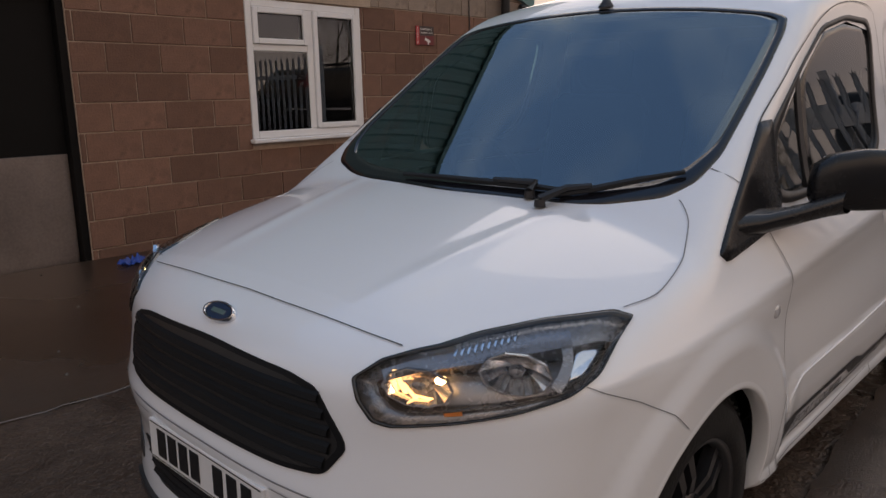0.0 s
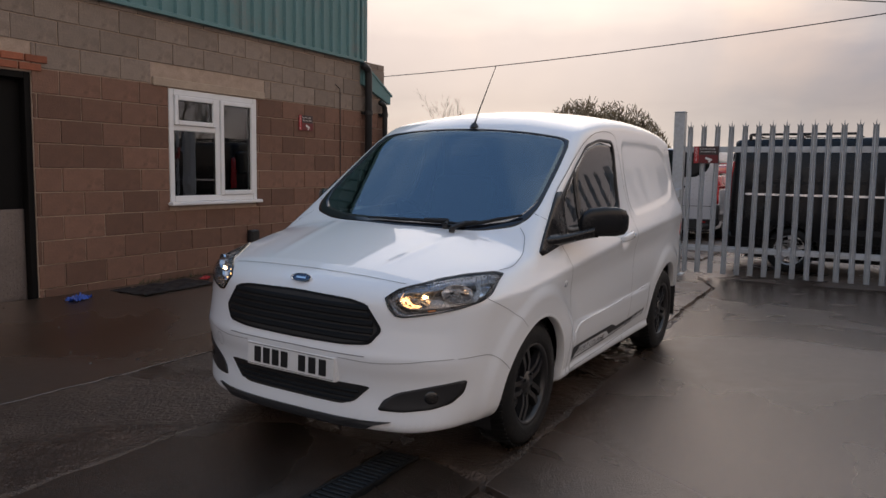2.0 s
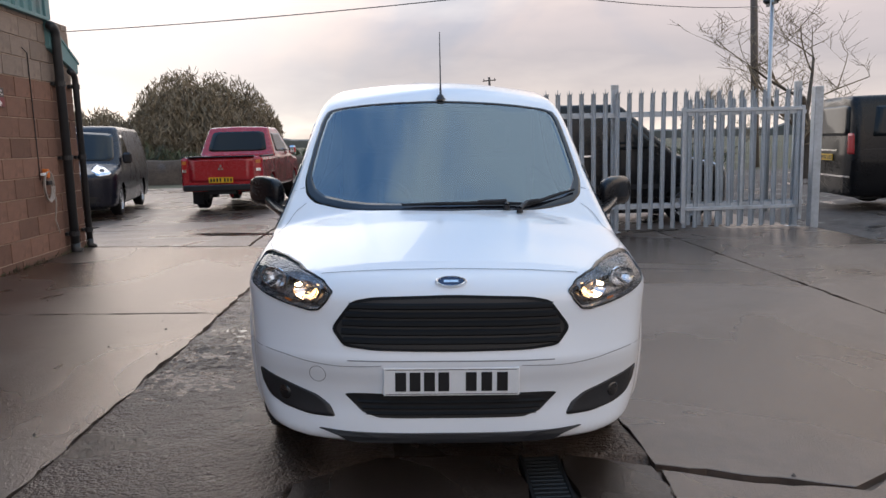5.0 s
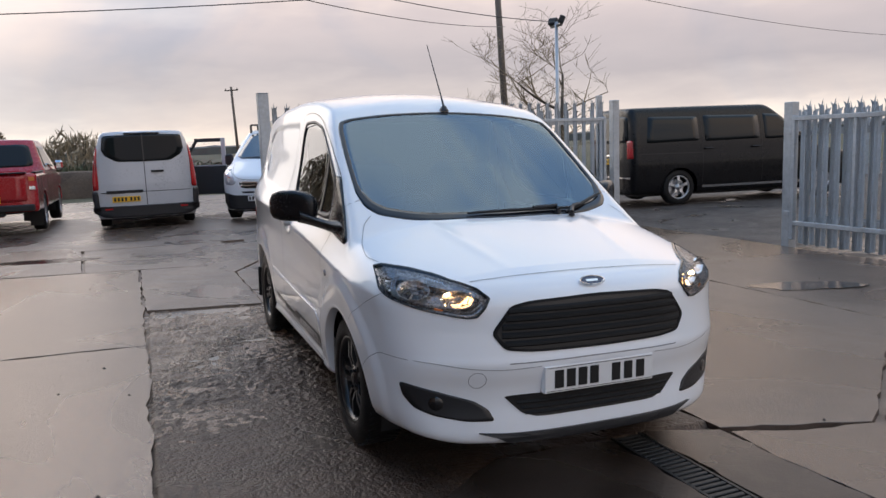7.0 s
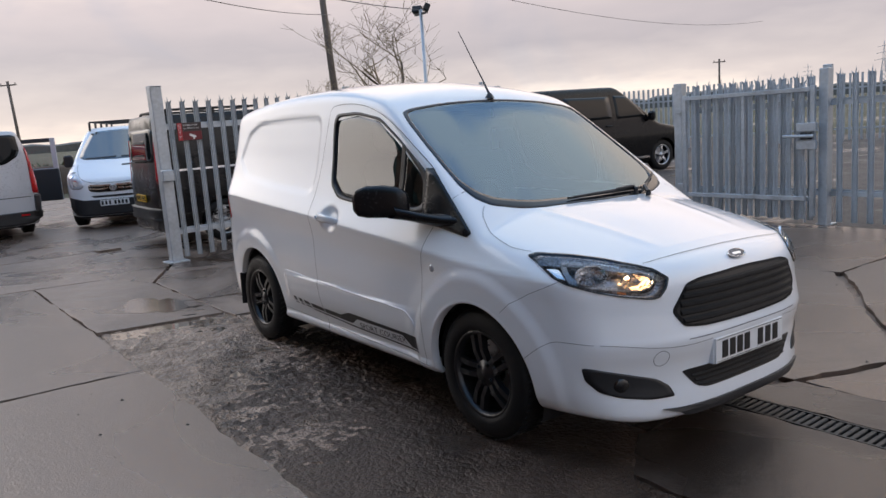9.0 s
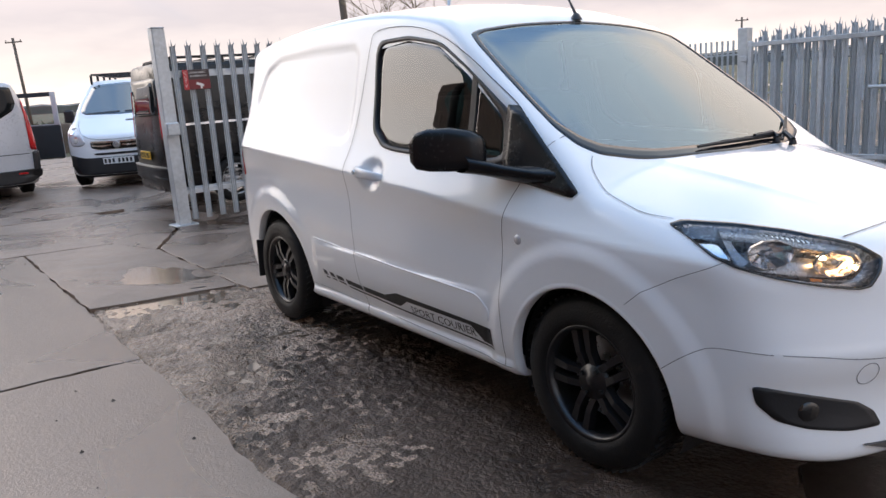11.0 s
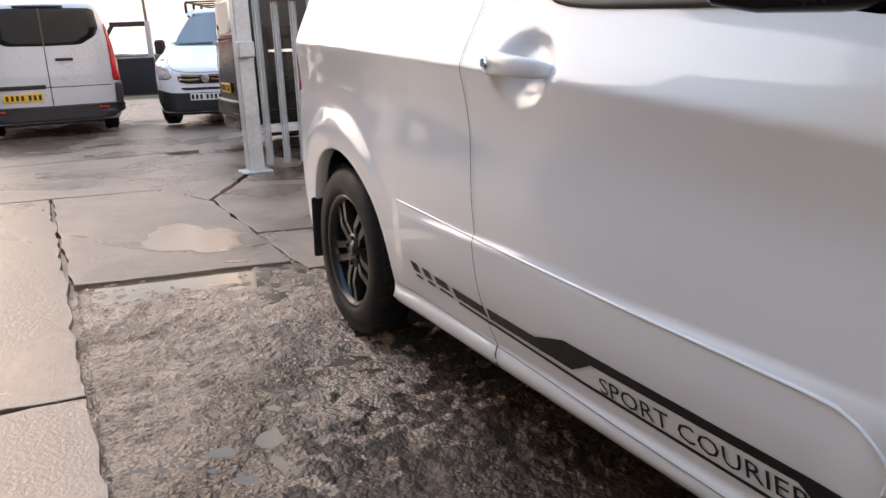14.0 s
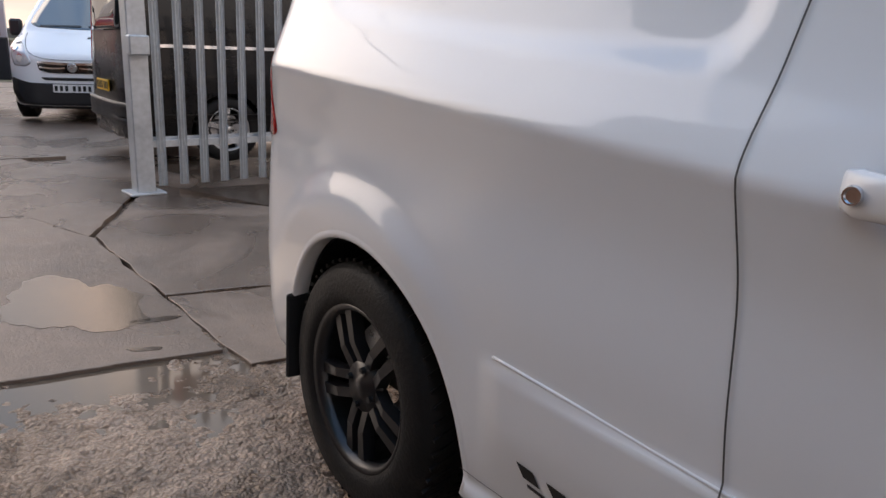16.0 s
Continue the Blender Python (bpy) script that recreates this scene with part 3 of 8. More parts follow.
    def decal(self, view, poly, lift=0.0018, step=0.025):
        """A film of any outline laid on the body."""
        poly = dense(poly, step)
        p = self.land(view, poly)
        p = p + self.normal(p) * lift
        bm = bmesh.new()
        flat = [bm.verts.new((u, v, 0)) for u, v in poly]
        f = bm.faces.new(flat)
        bmesh.ops.triangulate(bm, faces=[f], ngon_method="BEAUTY")
        for v, q in zip(flat, p):
            v.co = q
        return bm

    def ribbon(self, view, pts, width=0.006, lift=0.003, step=0.03):
        """A thin strip along an open line on the body (a shut line, a crease, a stripe)."""
        pts = np.array(dense(pts, step, False))
        d = np.gradient(pts, axis=0)
        d /= np.linalg.norm(d, axis=1, keepdims=True) + 1e-12
        nrm = np.stack([-d[:, 1], d[:, 0]], 1)
        a, b = self.land(view, pts + nrm * width / 2), self.land(view, pts - nrm * width / 2)
        a, b = a + self.normal(a) * lift, b + self.normal(b) * lift
        bm = bmesh.new()
        va, vb = [bm.verts.new(p) for p in a], [bm.verts.new(p) for p in b]
        for k in range(len(va) - 1):
            bm.faces.new((va[k], va[k + 1], vb[k + 1], vb[k]))
        return bm


def dense_like(poly, n, like):
    """n points round poly, started and ordered to lie next to the points of like."""
    P = np.array(poly, float)
    seg = np.linalg.norm(np.roll(P, -1, 0) - P, axis=1)
    cum = np.concatenate([[0], np.cumsum(seg)])
    c = P.mean(0)
    out = []
    # walk along rays from the middle, so that both outlines keep step
    for q in like:
        d = np.array(q) - c
        best = None
        for i in range(len(P)):
            a, b = P[i], P[(i + 1) % len(P)]
            e = b - a
            det = d[0] * -e[1] + d[1] * e[0]
            if abs(det) < 1e-12:
                continue
            r = a - c
            t = (r[0] * -e[1] + r[1] * e[0]) / det
            s = (d[0] * r[1] - d[1] * r[0]) / det
            if t > 0 and -1e-6 <= s <= 1 + 1e-6 and (best is None or t > best[0]):
                best = (t, c + d * t)
        out.append(tuple(best[1]) if best else tuple(c))
    return out


def words(text, size, thick=0.0):
    """A text as flat mesh data in the local xy plane."""
    cu = bpy.data.curves.new("text", "FONT")
    cu.body, cu.size, cu.extrude, cu.resolution_u = text, size, thick, 2
    ob = bpy.data.objects.new("text", cu)
    me = bpy.data.meshes.new_from_object(ob)
    bpy.data.objects.remove(ob)
    bpy.data.curves.remove(cu)
    return me


def word_part(name, text, size, m, mat, parent, label=""):
    me = words(text, size, 0.0006)
    me.materials.clear()
    me.materials.append(mat)
    ob = part(name, me, None, parent, label)
    ob.matrix_local = m
    return ob

# ---- ground ----
FALL = math.tan(radians(1.5))


def gz(x, y):
    """Height of the yard: it falls towards the drain and evens out beyond the fence."""
    x, y = np.asarray(x, float), np.asarray(y, float)
    near = FALL * np.clip(y, -1.2, 4.6) + 0.065 * sstep(-1.4, -5.0, y) + 0.08 * sstep(-5.8, -8.0, y)
    far = -0.02 + 0.10 * sstep(-5.8, -8.0, y)
    return near + (far - near) * sstep(6.0, 10.5, x)


def gz1(x, y):
    return float(gz(x, y))


def ground_sheet():
    # one sheet to the horizon, finer near the yard
    ax = np.concatenate([-np.geomspace(60, 8, 10), np.arange(-7, 30, 0.5), np.geomspace(30, 900, 22)])
    ay = np.concatenate([-np.geomspace(900, 24, 20), np.arange(-23, 20, 0.5), np.geomspace(20, 900, 20)])
    X, Y = np.meshgrid(ax, ay, indexing="ij")
    Z = gz(X, Y) - 0.035
    n, m = X.shape
    idx = np.arange(n * m).reshape(n, m)
    q = np.stack([idx[:-1, :-1], idx[1:, :-1], idx[1:, 1:], idx[:-1, 1:]], -1).reshape(-1, 4)
    me = bpy.data.meshes.new("ground")
    me.from_pydata(np.stack([X, Y, Z], -1).reshape(-1, 3).tolist(), [], q.tolist())
    for k in ("yard", "gravel", "earth"):
        me.materials.append(M[k])
    cx, cy = X.reshape(-1)[q].mean(1), Y.reshape(-1)[q].mean(1)
    mi = np.where((cx > 24) | (cy > 11) | (cx < -30), 2, np.where(cy < -5.6, 1, 0))
    mi = np.where((cy < -24), 2, mi)
    me.polygons.foreach_set("material_index", mi.astype(np.int32))
    me.polygons.foreach_set("use_smooth", [True] * len(me.polygons))
    return tagged(new("ground", me), "wet worn ground of a yard, gravel and fields", "ground", kind="structure")


ground = ground_sheet()


def edge_wander(a, b, amp, step=0.06, seed=0):
    """A ragged line from a to b."""
    rnd = random.Random(seed)
    a, b = Vector(a), Vector(b)
    n = max(2, int((b - a).length / step))
    d = (b - a).normalized()
    s = Vector((-d.y, d.x))
    off, out = 0.0, []
    for i in range(n):
        off = off * 0.7 + rnd.uniform(-amp, amp)
        w = min(1, i / 3, (n - i) / 3)
        p = a + (b - a) * (i / n) + s * off * w
        out.append((p.x, p.y))
    return out


def slab(name, corners, seed, amp=0.012, lift=0.0, mat="slab", tilt=0.0):
    """A concrete slab with ragged, slightly rounded edges that follows the fall of the yard."""
    poly = []
    for i, c in enumerate(corners):
        poly += edge_wander(c, corners[(i + 1) % len(corners)], amp, 0.07, seed * 31 + i)
    bm = bmesh.new()
    cen = Vector((sum(p[0] for p in poly) / len(poly), sum(p[1] for p in poly) / len(poly)))

    def v(p, dz, inset):
        q = Vector(p)
        to = (cen - q)
        q = q + to.normalized() * inset
        return bm.verts.new((q.x, q.y, gz1(q.x, q.y) + lift + dz + tilt * (q.x - cen.x)))
    top = [v(p, 0.0, 0.003) for p in poly]
    rim = [v(p, -0.002, 0.0) for p in poly]
    low = [v(p, -0.06, 0.0) for p in poly]
    n = len(poly)
    for a, b in ((low, rim), (rim, top)):
        for k in range(n):
            bm.faces.new((a[k], a[(k + 1) % n], b[(k + 1) % n], b[k]))
    bm.faces.new(top)
    bmesh.ops.recalc_face_normals(bm, faces=bm.faces)
    bmesh.ops.triangulate(bm, faces=[f for f in bm.faces if len(f.verts) > 4])
    return part(name, bm, M[mat], ground)


G = 0.012
# slabs on the building's side of the van
slab("slab", [(-6, 1.70 + G), (2.36 - G, 1.74 + G), (2.34 - G, 4.40), (-6, 4.35)], 1, mat="slab_wet")
slab("slab", [(2.36 + G, 1.74 + G), (6.3, 1.80 + G), (6.3, 4.55), (2.34 + G, 4.40)], 2, mat="slab_wet")
slab("slab", [(3.62, 0.738), (4.32, 0.738), (5.58, 0.748), (6.33, 0.99), (6.33, 1.792), (5.3, 1.778), (3.72, 1.738)], 3, 0.009, -0.004, "yard")
slab("slab", [(4.345, 0.726), (4.205, -0.60), (6.05, -0.56), (6.9, 0.1), (5.61, 0.733)], 4, 0.009, 0.002, "yard")
slab("slab", [(3.44, 0.70), (4.325, 0.722), (4.185, -0.62), (3.3, -0.68)], 5, 0.009, -0.003, "yard")
slab("slab", [(5.62, 0.77), (6.95, 0.16), (9.2, 0.6), (9.2, 2.6), (6.36, 2.4), (6.34, 1.0)], 6, 0.009, -0.002, "yard")
slab("slab", [(6.36, 2.44), (9.2, 2.64), (9.2, 6.0), (6.36, 4.6)], 16, 0.009, 0.0, "yard")
slab("slab", [(9.24, 0.2), (13.0, 0.2), (13.0, 6.0), (9.24, 6.0)], 17, 0.009, 0.0, "yard")
# slabs on the gate's side
slab("slab", [(-0.60, -0.88 - G), (6.0, -0.60 - G), (7.0, -0.2), (7.1, -3.3), (0.4, -3.4), (-0.86, -1.62)], 7)
slab("slab", [(0.36, -3.42), (7.1, -3.32), (7.05, -5.5), (0.2, -5.5)], 8)
slab("slab", [(-0.66, -0.90), (-0.90, -1.66), (0.34, -3.44), (0.16, -5.5), (-7, -5.5), (-7, -1.0)], 9, 0.015)
# slabs in front of the van and round the drain
# the dark tone takes in shade here besides the wet
slab("slab", [(-0.50, -0.30), (-0.5, 0.30), (-0.75, 0.64), (-7, 0.62), (-7, -0.33)], 10, 0.012, 0.0, "slab_shaded_wet")
slab("slab", [(-0.62, -0.87), (-0.48, -0.50), (-7, -0.53), (-7, -0.97)], 11, 0.012, 0.0, "slab_shaded_wet")
slab("slab", [(-3.4, 0.70), (-3.3, 1.66), (-7, 1.66), (-7, 0.65)], 12, 0.02, -0.003, "yard")


HOLLOWS = ((3.14, 1.63, 0.13, 0.07, 0.014), (3.42, 1.50, 0.08, 0.05, 0.01), (2.75, 1.15, 0.28, 0.16, 0.006), (3.2, 0.95, 0.22, 0.12, 0.007))


def broken_asphalt():
    """Pitted wet asphalt between the slabs, with standing water in its hollows."""
    xs = np.concatenate([np.arange(-3.5, -0.95, 0.017), np.arange(-0.95, 3.95, 0.010)])
    ys = np.concatenate([np.arange(-0.92, 0.40, 0.03), np.arange(0.40, 1.80, 0.010)])
    X, Y = np.meshgrid(xs, ys, indexing="ij")
    Z = np.zeros(X.shape)
    for (i, j), x in np.ndenumerate(X):
        y = Y[i, j]
        c = noise.fractal(Vector((x * 1.5, y * 1.5, 0.3)), 0.7, 2.0, 4)
        w = noise.noise(Vector((x * 9, y * 9, 4.0)))
        peb = max(0.0, 0.62 - noise.voronoi(Vector((x * 27 + w, y * 27 - w, 0.0)))[0][0])
        f = noise.noise(Vector((x * 70, y * 70, 5.0)))
        g = noise.noise(Vector((x * 17, y * 17, 7.0)))
        Z[i, j] = 0.012 * c + 0.009 * w + 0.007 * g + (0.018 + 0.014 * c + 0.010 * g) * peb + 0.003 * f
    Z *= 0.2 + 0.8 * sstep(-0.3, 1.7, X)
    for hx, hy, rx, ry, deep in HOLLOWS:
        Z -= deep * np.exp(-((X - hx) / rx) ** 2 - ((Y - hy) / ry) ** 2)
    Z += gz(X, Y) - 0.0015 - 0.0095 * sstep(0.2, 1.2, X) - 0.012 * sstep(3.2, 3.5, X)
    # it runs on below the edges of the slabs round it
    Z -= 0.015 * sstep(1.720, 1.738, Y) + 0.03 * sstep(-0.49, -0.53, X + 0.735 * np.maximum(Y - 0.30, 0)) * sstep(0.67, 0.63, Y)
    Z -= 0.02 * sstep(-3.26, -3.32, X) + 0.02 * sstep(0.0, -0.02, Y + 0.89 - 0.0424 * (X + 0.6))
    n, m = X.shape
    idx = np.arange(n * m).reshape(n, m)
    q = np.stack([idx[:-1, :-1], idx[1:, :-1], idx[1:, 1:], idx[:-1, 1:]], -1).reshape(-1, 4)
    me = bpy.data.meshes.new("broken_asphalt")
    me.from_pydata(np.stack([X, Y, Z], -1).reshape(-1, 3).tolist(), [], q.tolist())
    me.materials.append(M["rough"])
    me.materials.append(M["rough_dark_shade"])
    mid = np.stack([X, Y], -1).reshape(-1, 2)[q].mean(1)
    # dark asphalt ahead of the van; shade beside and under it coloured in too
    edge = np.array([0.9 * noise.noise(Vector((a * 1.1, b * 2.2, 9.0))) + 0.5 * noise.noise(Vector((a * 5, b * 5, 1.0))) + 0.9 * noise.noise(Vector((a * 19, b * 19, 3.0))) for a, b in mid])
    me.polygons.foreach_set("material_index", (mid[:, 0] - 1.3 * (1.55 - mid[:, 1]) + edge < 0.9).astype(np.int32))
    me.polygons.foreach_set("use_smooth", [True] * len(me.polygons))
    ob = tagged(new("asphalt_patch", me), "broken wet asphalt between concrete slabs", "ground", kind="structure")
    bm = bmesh.new()
    x0, x1, y0, y1 = -3.45, 3.9, 0.45, 1.68
    vs = [bm.verts.new((x, y, gz1(x, y) - 0.0195)) for x, y in ((x0, y0), (x1, y0), (x1, y1), (x0, y1))]
    bm.faces.new(vs)
    part("puddle_water", bm, M["water"], ob, "shallow standing water")
    return ob


broken_asphalt()


def puddle(cx, cy, rx, ry, seed, turn=0):
    """A film of rain water in a shallow dip of the concrete, with a ragged edge and a few dry spots along it."""
    c, s = math.cos(radians(turn)), math.sin(radians(turn))
    bm = bmesh.new()
    n = 110
    z = -0.0025 if 3.6 < cx < 6.3 and 0.74 < cy < 1.78 else 0.002
    ring = []
    for k in range(n):
        a = 2 * math.pi * k / n
        u, v = math.cos(a), math.sin(a)
        r = 1 + 0.35 * noise.noise(Vector((u * 1.3, v * 1.3, seed * 3.1))) + 0.15 * noise.noise(Vector((u * 4, v * 4, seed))) + 0.05 * noise.noise(Vector((u * 13, v * 13, seed)))
        x, y = cx + r * (rx * u * c - ry * v * s), cy + r * (rx * u * s + ry * v * c)
        ring.append(bm.verts.new((x, y, gz1(x, y) + z)))
    mid = bm.verts.new((cx, cy, gz1(cx, cy) + z))
    low = [bm.verts.new((v.co.x, v.co.y, v.co.z - 0.003)) for v in ring]
    for k in range(n):
        bm.faces.new((ring[k], ring[(k + 1) % n], mid))
        bm.faces.new((low[k], low[(k + 1) % n], ring[(k + 1) % n], ring[k]))
    return tagged(part("puddle", bm, M["film"]), "shallow rain puddle on damp concrete", "puddle", "puddles in the yard", "structure")


for spec in ((0.75, -2.45, 0.30, 0.16, 1, 30), (-0.05, -1.85, 0.13, 0.05, 2, 20), (0.05, -2.35, 0.30, 0.13, 3, -20), (-0.75, -2.6, 0.35, 0.14, 4, 10),
             (4.42, 1.10, 0.42, 0.26, 5, 5), (4.05, 0.86, 0.10, 0.03, 11, 85), (3.75, 0.98, 0.06, 0.02, 12, 70), (8.0, 3.0, 0.7, 0.25, 6, 80), (10.5, 2.2, 0.8, 0.3, 7, 75), (1.6, -3.9, 0.5, 0.16, 8, 60)):
    puddle(*spec)


def drain_channel():
    d = thing("drain_channel", pose(-0.5, -0.40, 0), "rusty slotted steel drain channel set in the concrete", "drain")
    L = 3.6
    z = gz1(-1, -0.4)
    part("channel", boxes((-L, 0, -0.085, 0.085, z - 0.12, z - 0.04)), M["joint"], d)
    part("edge_rail", boxes((-L, 0, -0.085, -0.072, z - 0.1, z + 0.003), (-L, 0, 0.072, 0.085, z - 0.1, z + 0.003)), M["dark_steel"], d)
    bm = boxes((-0.011, 0.011, -0.072, 0.072, z - 0.02, z + 0.001), bevel=0.003)
    me = mesh_of(bm, "grating_bar", M["dark_steel"])
    for k in range(int(L / 0.036)):
        b = part("grating_bar", me, None, d)
        b.location.x = -0.02 - 0.036 * k
    return d


drain_channel()

# ---- building ----
WALL = pose(2.152, 4.43, 0, 0, 0, 2.35)  # local x along the wall, local -y towards the yard
WX0, WX1 = -6.0, 4.30
DOOR0, DOOR1, DOOR_H = -2.75, -1.55, 2.17
WIN0, WIN1, WIN_Z0, WIN_Z1 = 0.0, 1.37, 0.96, 2.19
BASE = 0.085
CLAD_Z = 2.97

wall_south = thing("wall_south", WALL, "brown concrete block wall of a workshop", "wall", kind="structure")
bm = boxes((WX0, DOOR0, 0.008, 0.2, -0.1, CLAD_Z), (DOOR1, WIN0, 0.008, 0.2, -0.1, CLAD_Z), (WIN1, WX1, 0.008, 0.2, -0.1, CLAD_Z),
           (DOOR0, DOOR1, 0.008, 0.2, DOOR_H, CLAD_Z), (WIN0, WIN1, 0.008, 0.2, -0.1, WIN_Z0), (WIN0, WIN1, 0.008, 0.2, WIN_Z1, CLAD_Z))
part("mortar_bed", bm, M["mortar"], wall_south)


def block_mesh(w, h, name):
    bm = boxes((0, w, 0, 0.09, 0, h), bevel=0.004)
    return mesh_of(bm, name, None)


def blocks():
    cache = {}
    z, course = BASE - 0.115, 0
    free = [(DOOR0, DOOR1, -1, DOOR_H + 0.18), (WIN0 - 0.22, WIN1 + 0.16, WIN_Z1, WIN_Z1 + 0.1), (WIN0, WIN1, WIN_Z0 - 0.035, WIN_Z1)]
    while z < CLAD_Z - 0.02:
        h = min(0.215, CLAD_Z - z)
        x = WX0 - (0.225 if course % 2 else 0)
        while x < WX1:
            x0, x1 = max(x, WX0), min(x + 0.44, WX1)
            spans = [(x0, x1)]
            for a, b, c, d in free:
                if z < d - 0.06 and z + h > c + 0.06:
                    nxt = []
                    for s, e in spans:
                        if e <= a or s >= b:
                            nxt.append((s, e))
                        else:
                            nxt += [p for p in ((s, a - 0.005), (b + 0.005, e)) if p[1] - p[0] > 0.03]
                    spans = nxt
            for s, e in spans:
                key = (round(e - s, 2), round(h, 2), z > 2.2)
                if key not in cache:
                    me = block_mesh(e - s, h, "block")
                    me.materials.append(M["block_grey" if z > 2.2 else "block"])
                    cache[key] = me
                if x > -4.6:
                    ob = part("block", cache[key], None, wall_south)
                    ob.location = (s, -0.002 * ((course * 7 + int(x * 3)) % 3), z)
            x += 0.45
        z += 0.225
        course += 1


def workshop_window():
    w = thing("window_1", WALL @ pose(WIN0, 0.0, WIN_Z0), "white plastic window with a small top opener", "window", kind="structure")
    W, H = WIN1 - WIN0, WIN_Z1 - WIN_Z0
    fr = 0.065
    part("window_frame", boxes((0, fr, -0.01, 0.06, 0, H), (W - fr, W, -0.01, 0.06, 0, H), (fr, W - fr, -0.01, 0.06, 0, fr), (fr, W - fr, -0.01, 0.06, H - fr, H),
                               (W * 0.52 - 0.035, W * 0.52 + 0.035, -0.008, 0.06, fr, H - fr), (fr, W * 0.52 - 0.035, -0.008, 0.06, H * 0.66 - 0.03, H * 0.66 + 0.03), bevel=0.006), M["upvc"], w)
    def sash(x0, x1, z0, z1, sw):
        s = part("sash", boxes((x0, x0 + sw, -0.03, 0.04, z0, z1), (x1 - sw, x1, -0.03, 0.04, z0, z1), (x0 + sw, x1 - sw, -0.03, 0.04, z0, z0 + sw),
                               (x0 + sw, x1 - sw, -0.03, 0.04, z1 - sw, z1), bevel=0.006), M["upvc"], w)
        part("pane", boxes((x0 + sw, x1 - sw, 0.0, 0.008, z0 + sw, z1 - sw)), M["room_pane"], s)
        g = 0.008
        part("seal", boxes((x0 + sw, x0 + sw + g, -0.006, -0.001, z0 + sw, z1 - sw), (x1 - sw - g, x1 - sw, -0.006, -0.001, z0 + sw, z1 - sw),
                           (x0 + sw, x1 - sw, -0.006, -0.001, z0 + sw, z0 + sw + g), (x0 + sw, x1 - sw, -0.006, -0.001, z1 - sw - g, z1 - sw)), M["rubber"], s)
    sash(fr + 0.002, W * 0.52 - 0.037, H * 0.66 + 0.032, H - fr - 0.002, 0.05)
    sash(W * 0.52 + 0.037, W - fr - 0.002, fr + 0.002, H - fr - 0.002, 0.05)
    part("pane", boxes((fr, W * 0.52 - 0.035, 0.0, 0.008, fr, H * 0.66 - 0.03)), M["room_pane"], w)
    bm = bmesh.new()
    box(bm, -0.03, W + 0.04, -0.075, 0.03, -0.04, -0.002, bevel=0.008)
    part("window_sill", bm, M["upvc"], w)
    return w


def workshop_door():
    d = thing("door_1", WALL @ pose(DOOR0, 0, 0), "dark steel door with a checker plate kick panel, in shadow", "door", kind="structure")
    W = DOOR1 - DOOR0
    part("door_leaf", boxes((0.06, W - 0.06, 0.10, 0.15, BASE, DOOR_H - 0.06), bevel=0.004), M["door_black"], d)
    part("door_frame", boxes((0, 0.06, 0.02, 0.16, 0, DOOR_H), (W - 0.06, W, 0.02, 0.16, 0, DOOR_H), (0.06, W - 0.06, 0.02, 0.16, DOOR_H - 0.06, DOOR_H), bevel=0.004), M["door_black"], d)
    k = part("kick_panel", boxes((0.065, W - 0.065, 0.085, 0.10, BASE + 0.01, 0.94), bevel=0.003), M["checker"], d, "aluminium checker plate panel")
    bm = bmesh.new()
    rows, cols = 26, 32
    for i in range(rows):
        for j in range(cols):
            cx, cz = 0.09 + (W - 0.18) * j / (cols - 1), BASE + 0.04 + (0.94 - BASE - 0.08) * i / (rows - 1)
            a = radians(45 if (i + j) % 2 else -45)
            dx, dz = 0.011 * math.cos(a), 0.011 * math.sin(a)
            ex, ez = -0.003 * math.sin(a), 0.003 * math.cos(a)
            p = [(cx - dx, 0.085, cz - dz), (cx + ex, 0.085, cz + ez), (cx + dx, 0.085, cz + dz), (cx - ex, 0.085, cz - ez)]
            vs = [bm.verts.new(q) for q in p]
            t = bm.verts.new((cx, 0.0815, cz))
            for n in range(4):
                bm.faces.new((vs[n], vs[(n + 1) % 4], t))
    part("tread_studs", bm, M["checker"], k, "raised tread studs", kind="stuff")
    return d


def door_lintel():
    ob = thing("brick_lintel", WALL @ pose(DOOR0, 0, DOOR_H), "soldier course of red bricks over the door", "lintel", kind="structure")
    w = DOOR1 - DOOR0 + 0.17
    me = mesh_of(boxes((0.004, 0.211, -0.012, 0.1, 0.004, 0.067), bevel=0.004), "brick", M["brick"])
    for r in range(2):
        n = int(w / 0.222)
        for k in range(n):
            b = part("brick", me, None, ob)
            b.location = (-0.03 + k * 0.222 + (0.06 if r else 0), -0.003 * (k % 2), r * 0.076 + 0.012)
    return ob


workshop_window()
workshop_door()
door_lintel()
lin = thing("window_lintel", WALL @ pose(WIN0, 0, WIN_Z1), "pale concrete lintel over the window", "lintel", kind="structure")
part("lintel_beam", boxes((-0.21, WIN1 + 0.15, -0.02, 0.1, 0.01, 0.10), bevel=0.006), M["lintel"], lin)


def profile_sheet(width, height, pitch=0.2, deep=0.032):
    """Trapezoidal steel sheet standing upright."""
    bm = bmesh.new()
    xs, x = [], 0.0
    while x < width:
        xs += [(x, 0), (x + pitch * 0.5, 0), (x + pitch * 0.58, -deep), (x + pitch * 0.9, -deep), (x + pitch, 0)]
        x += pitch
    prev = None
    for x, y in xs:
        cur = (bm.verts.new((x, y, 0)), bm.verts.new((x, y, height)))
        if prev and prev[0].co.x < x:
            bm.faces.new((prev[0], cur[0], cur[1], prev[1]))
        prev = cur
    return bm


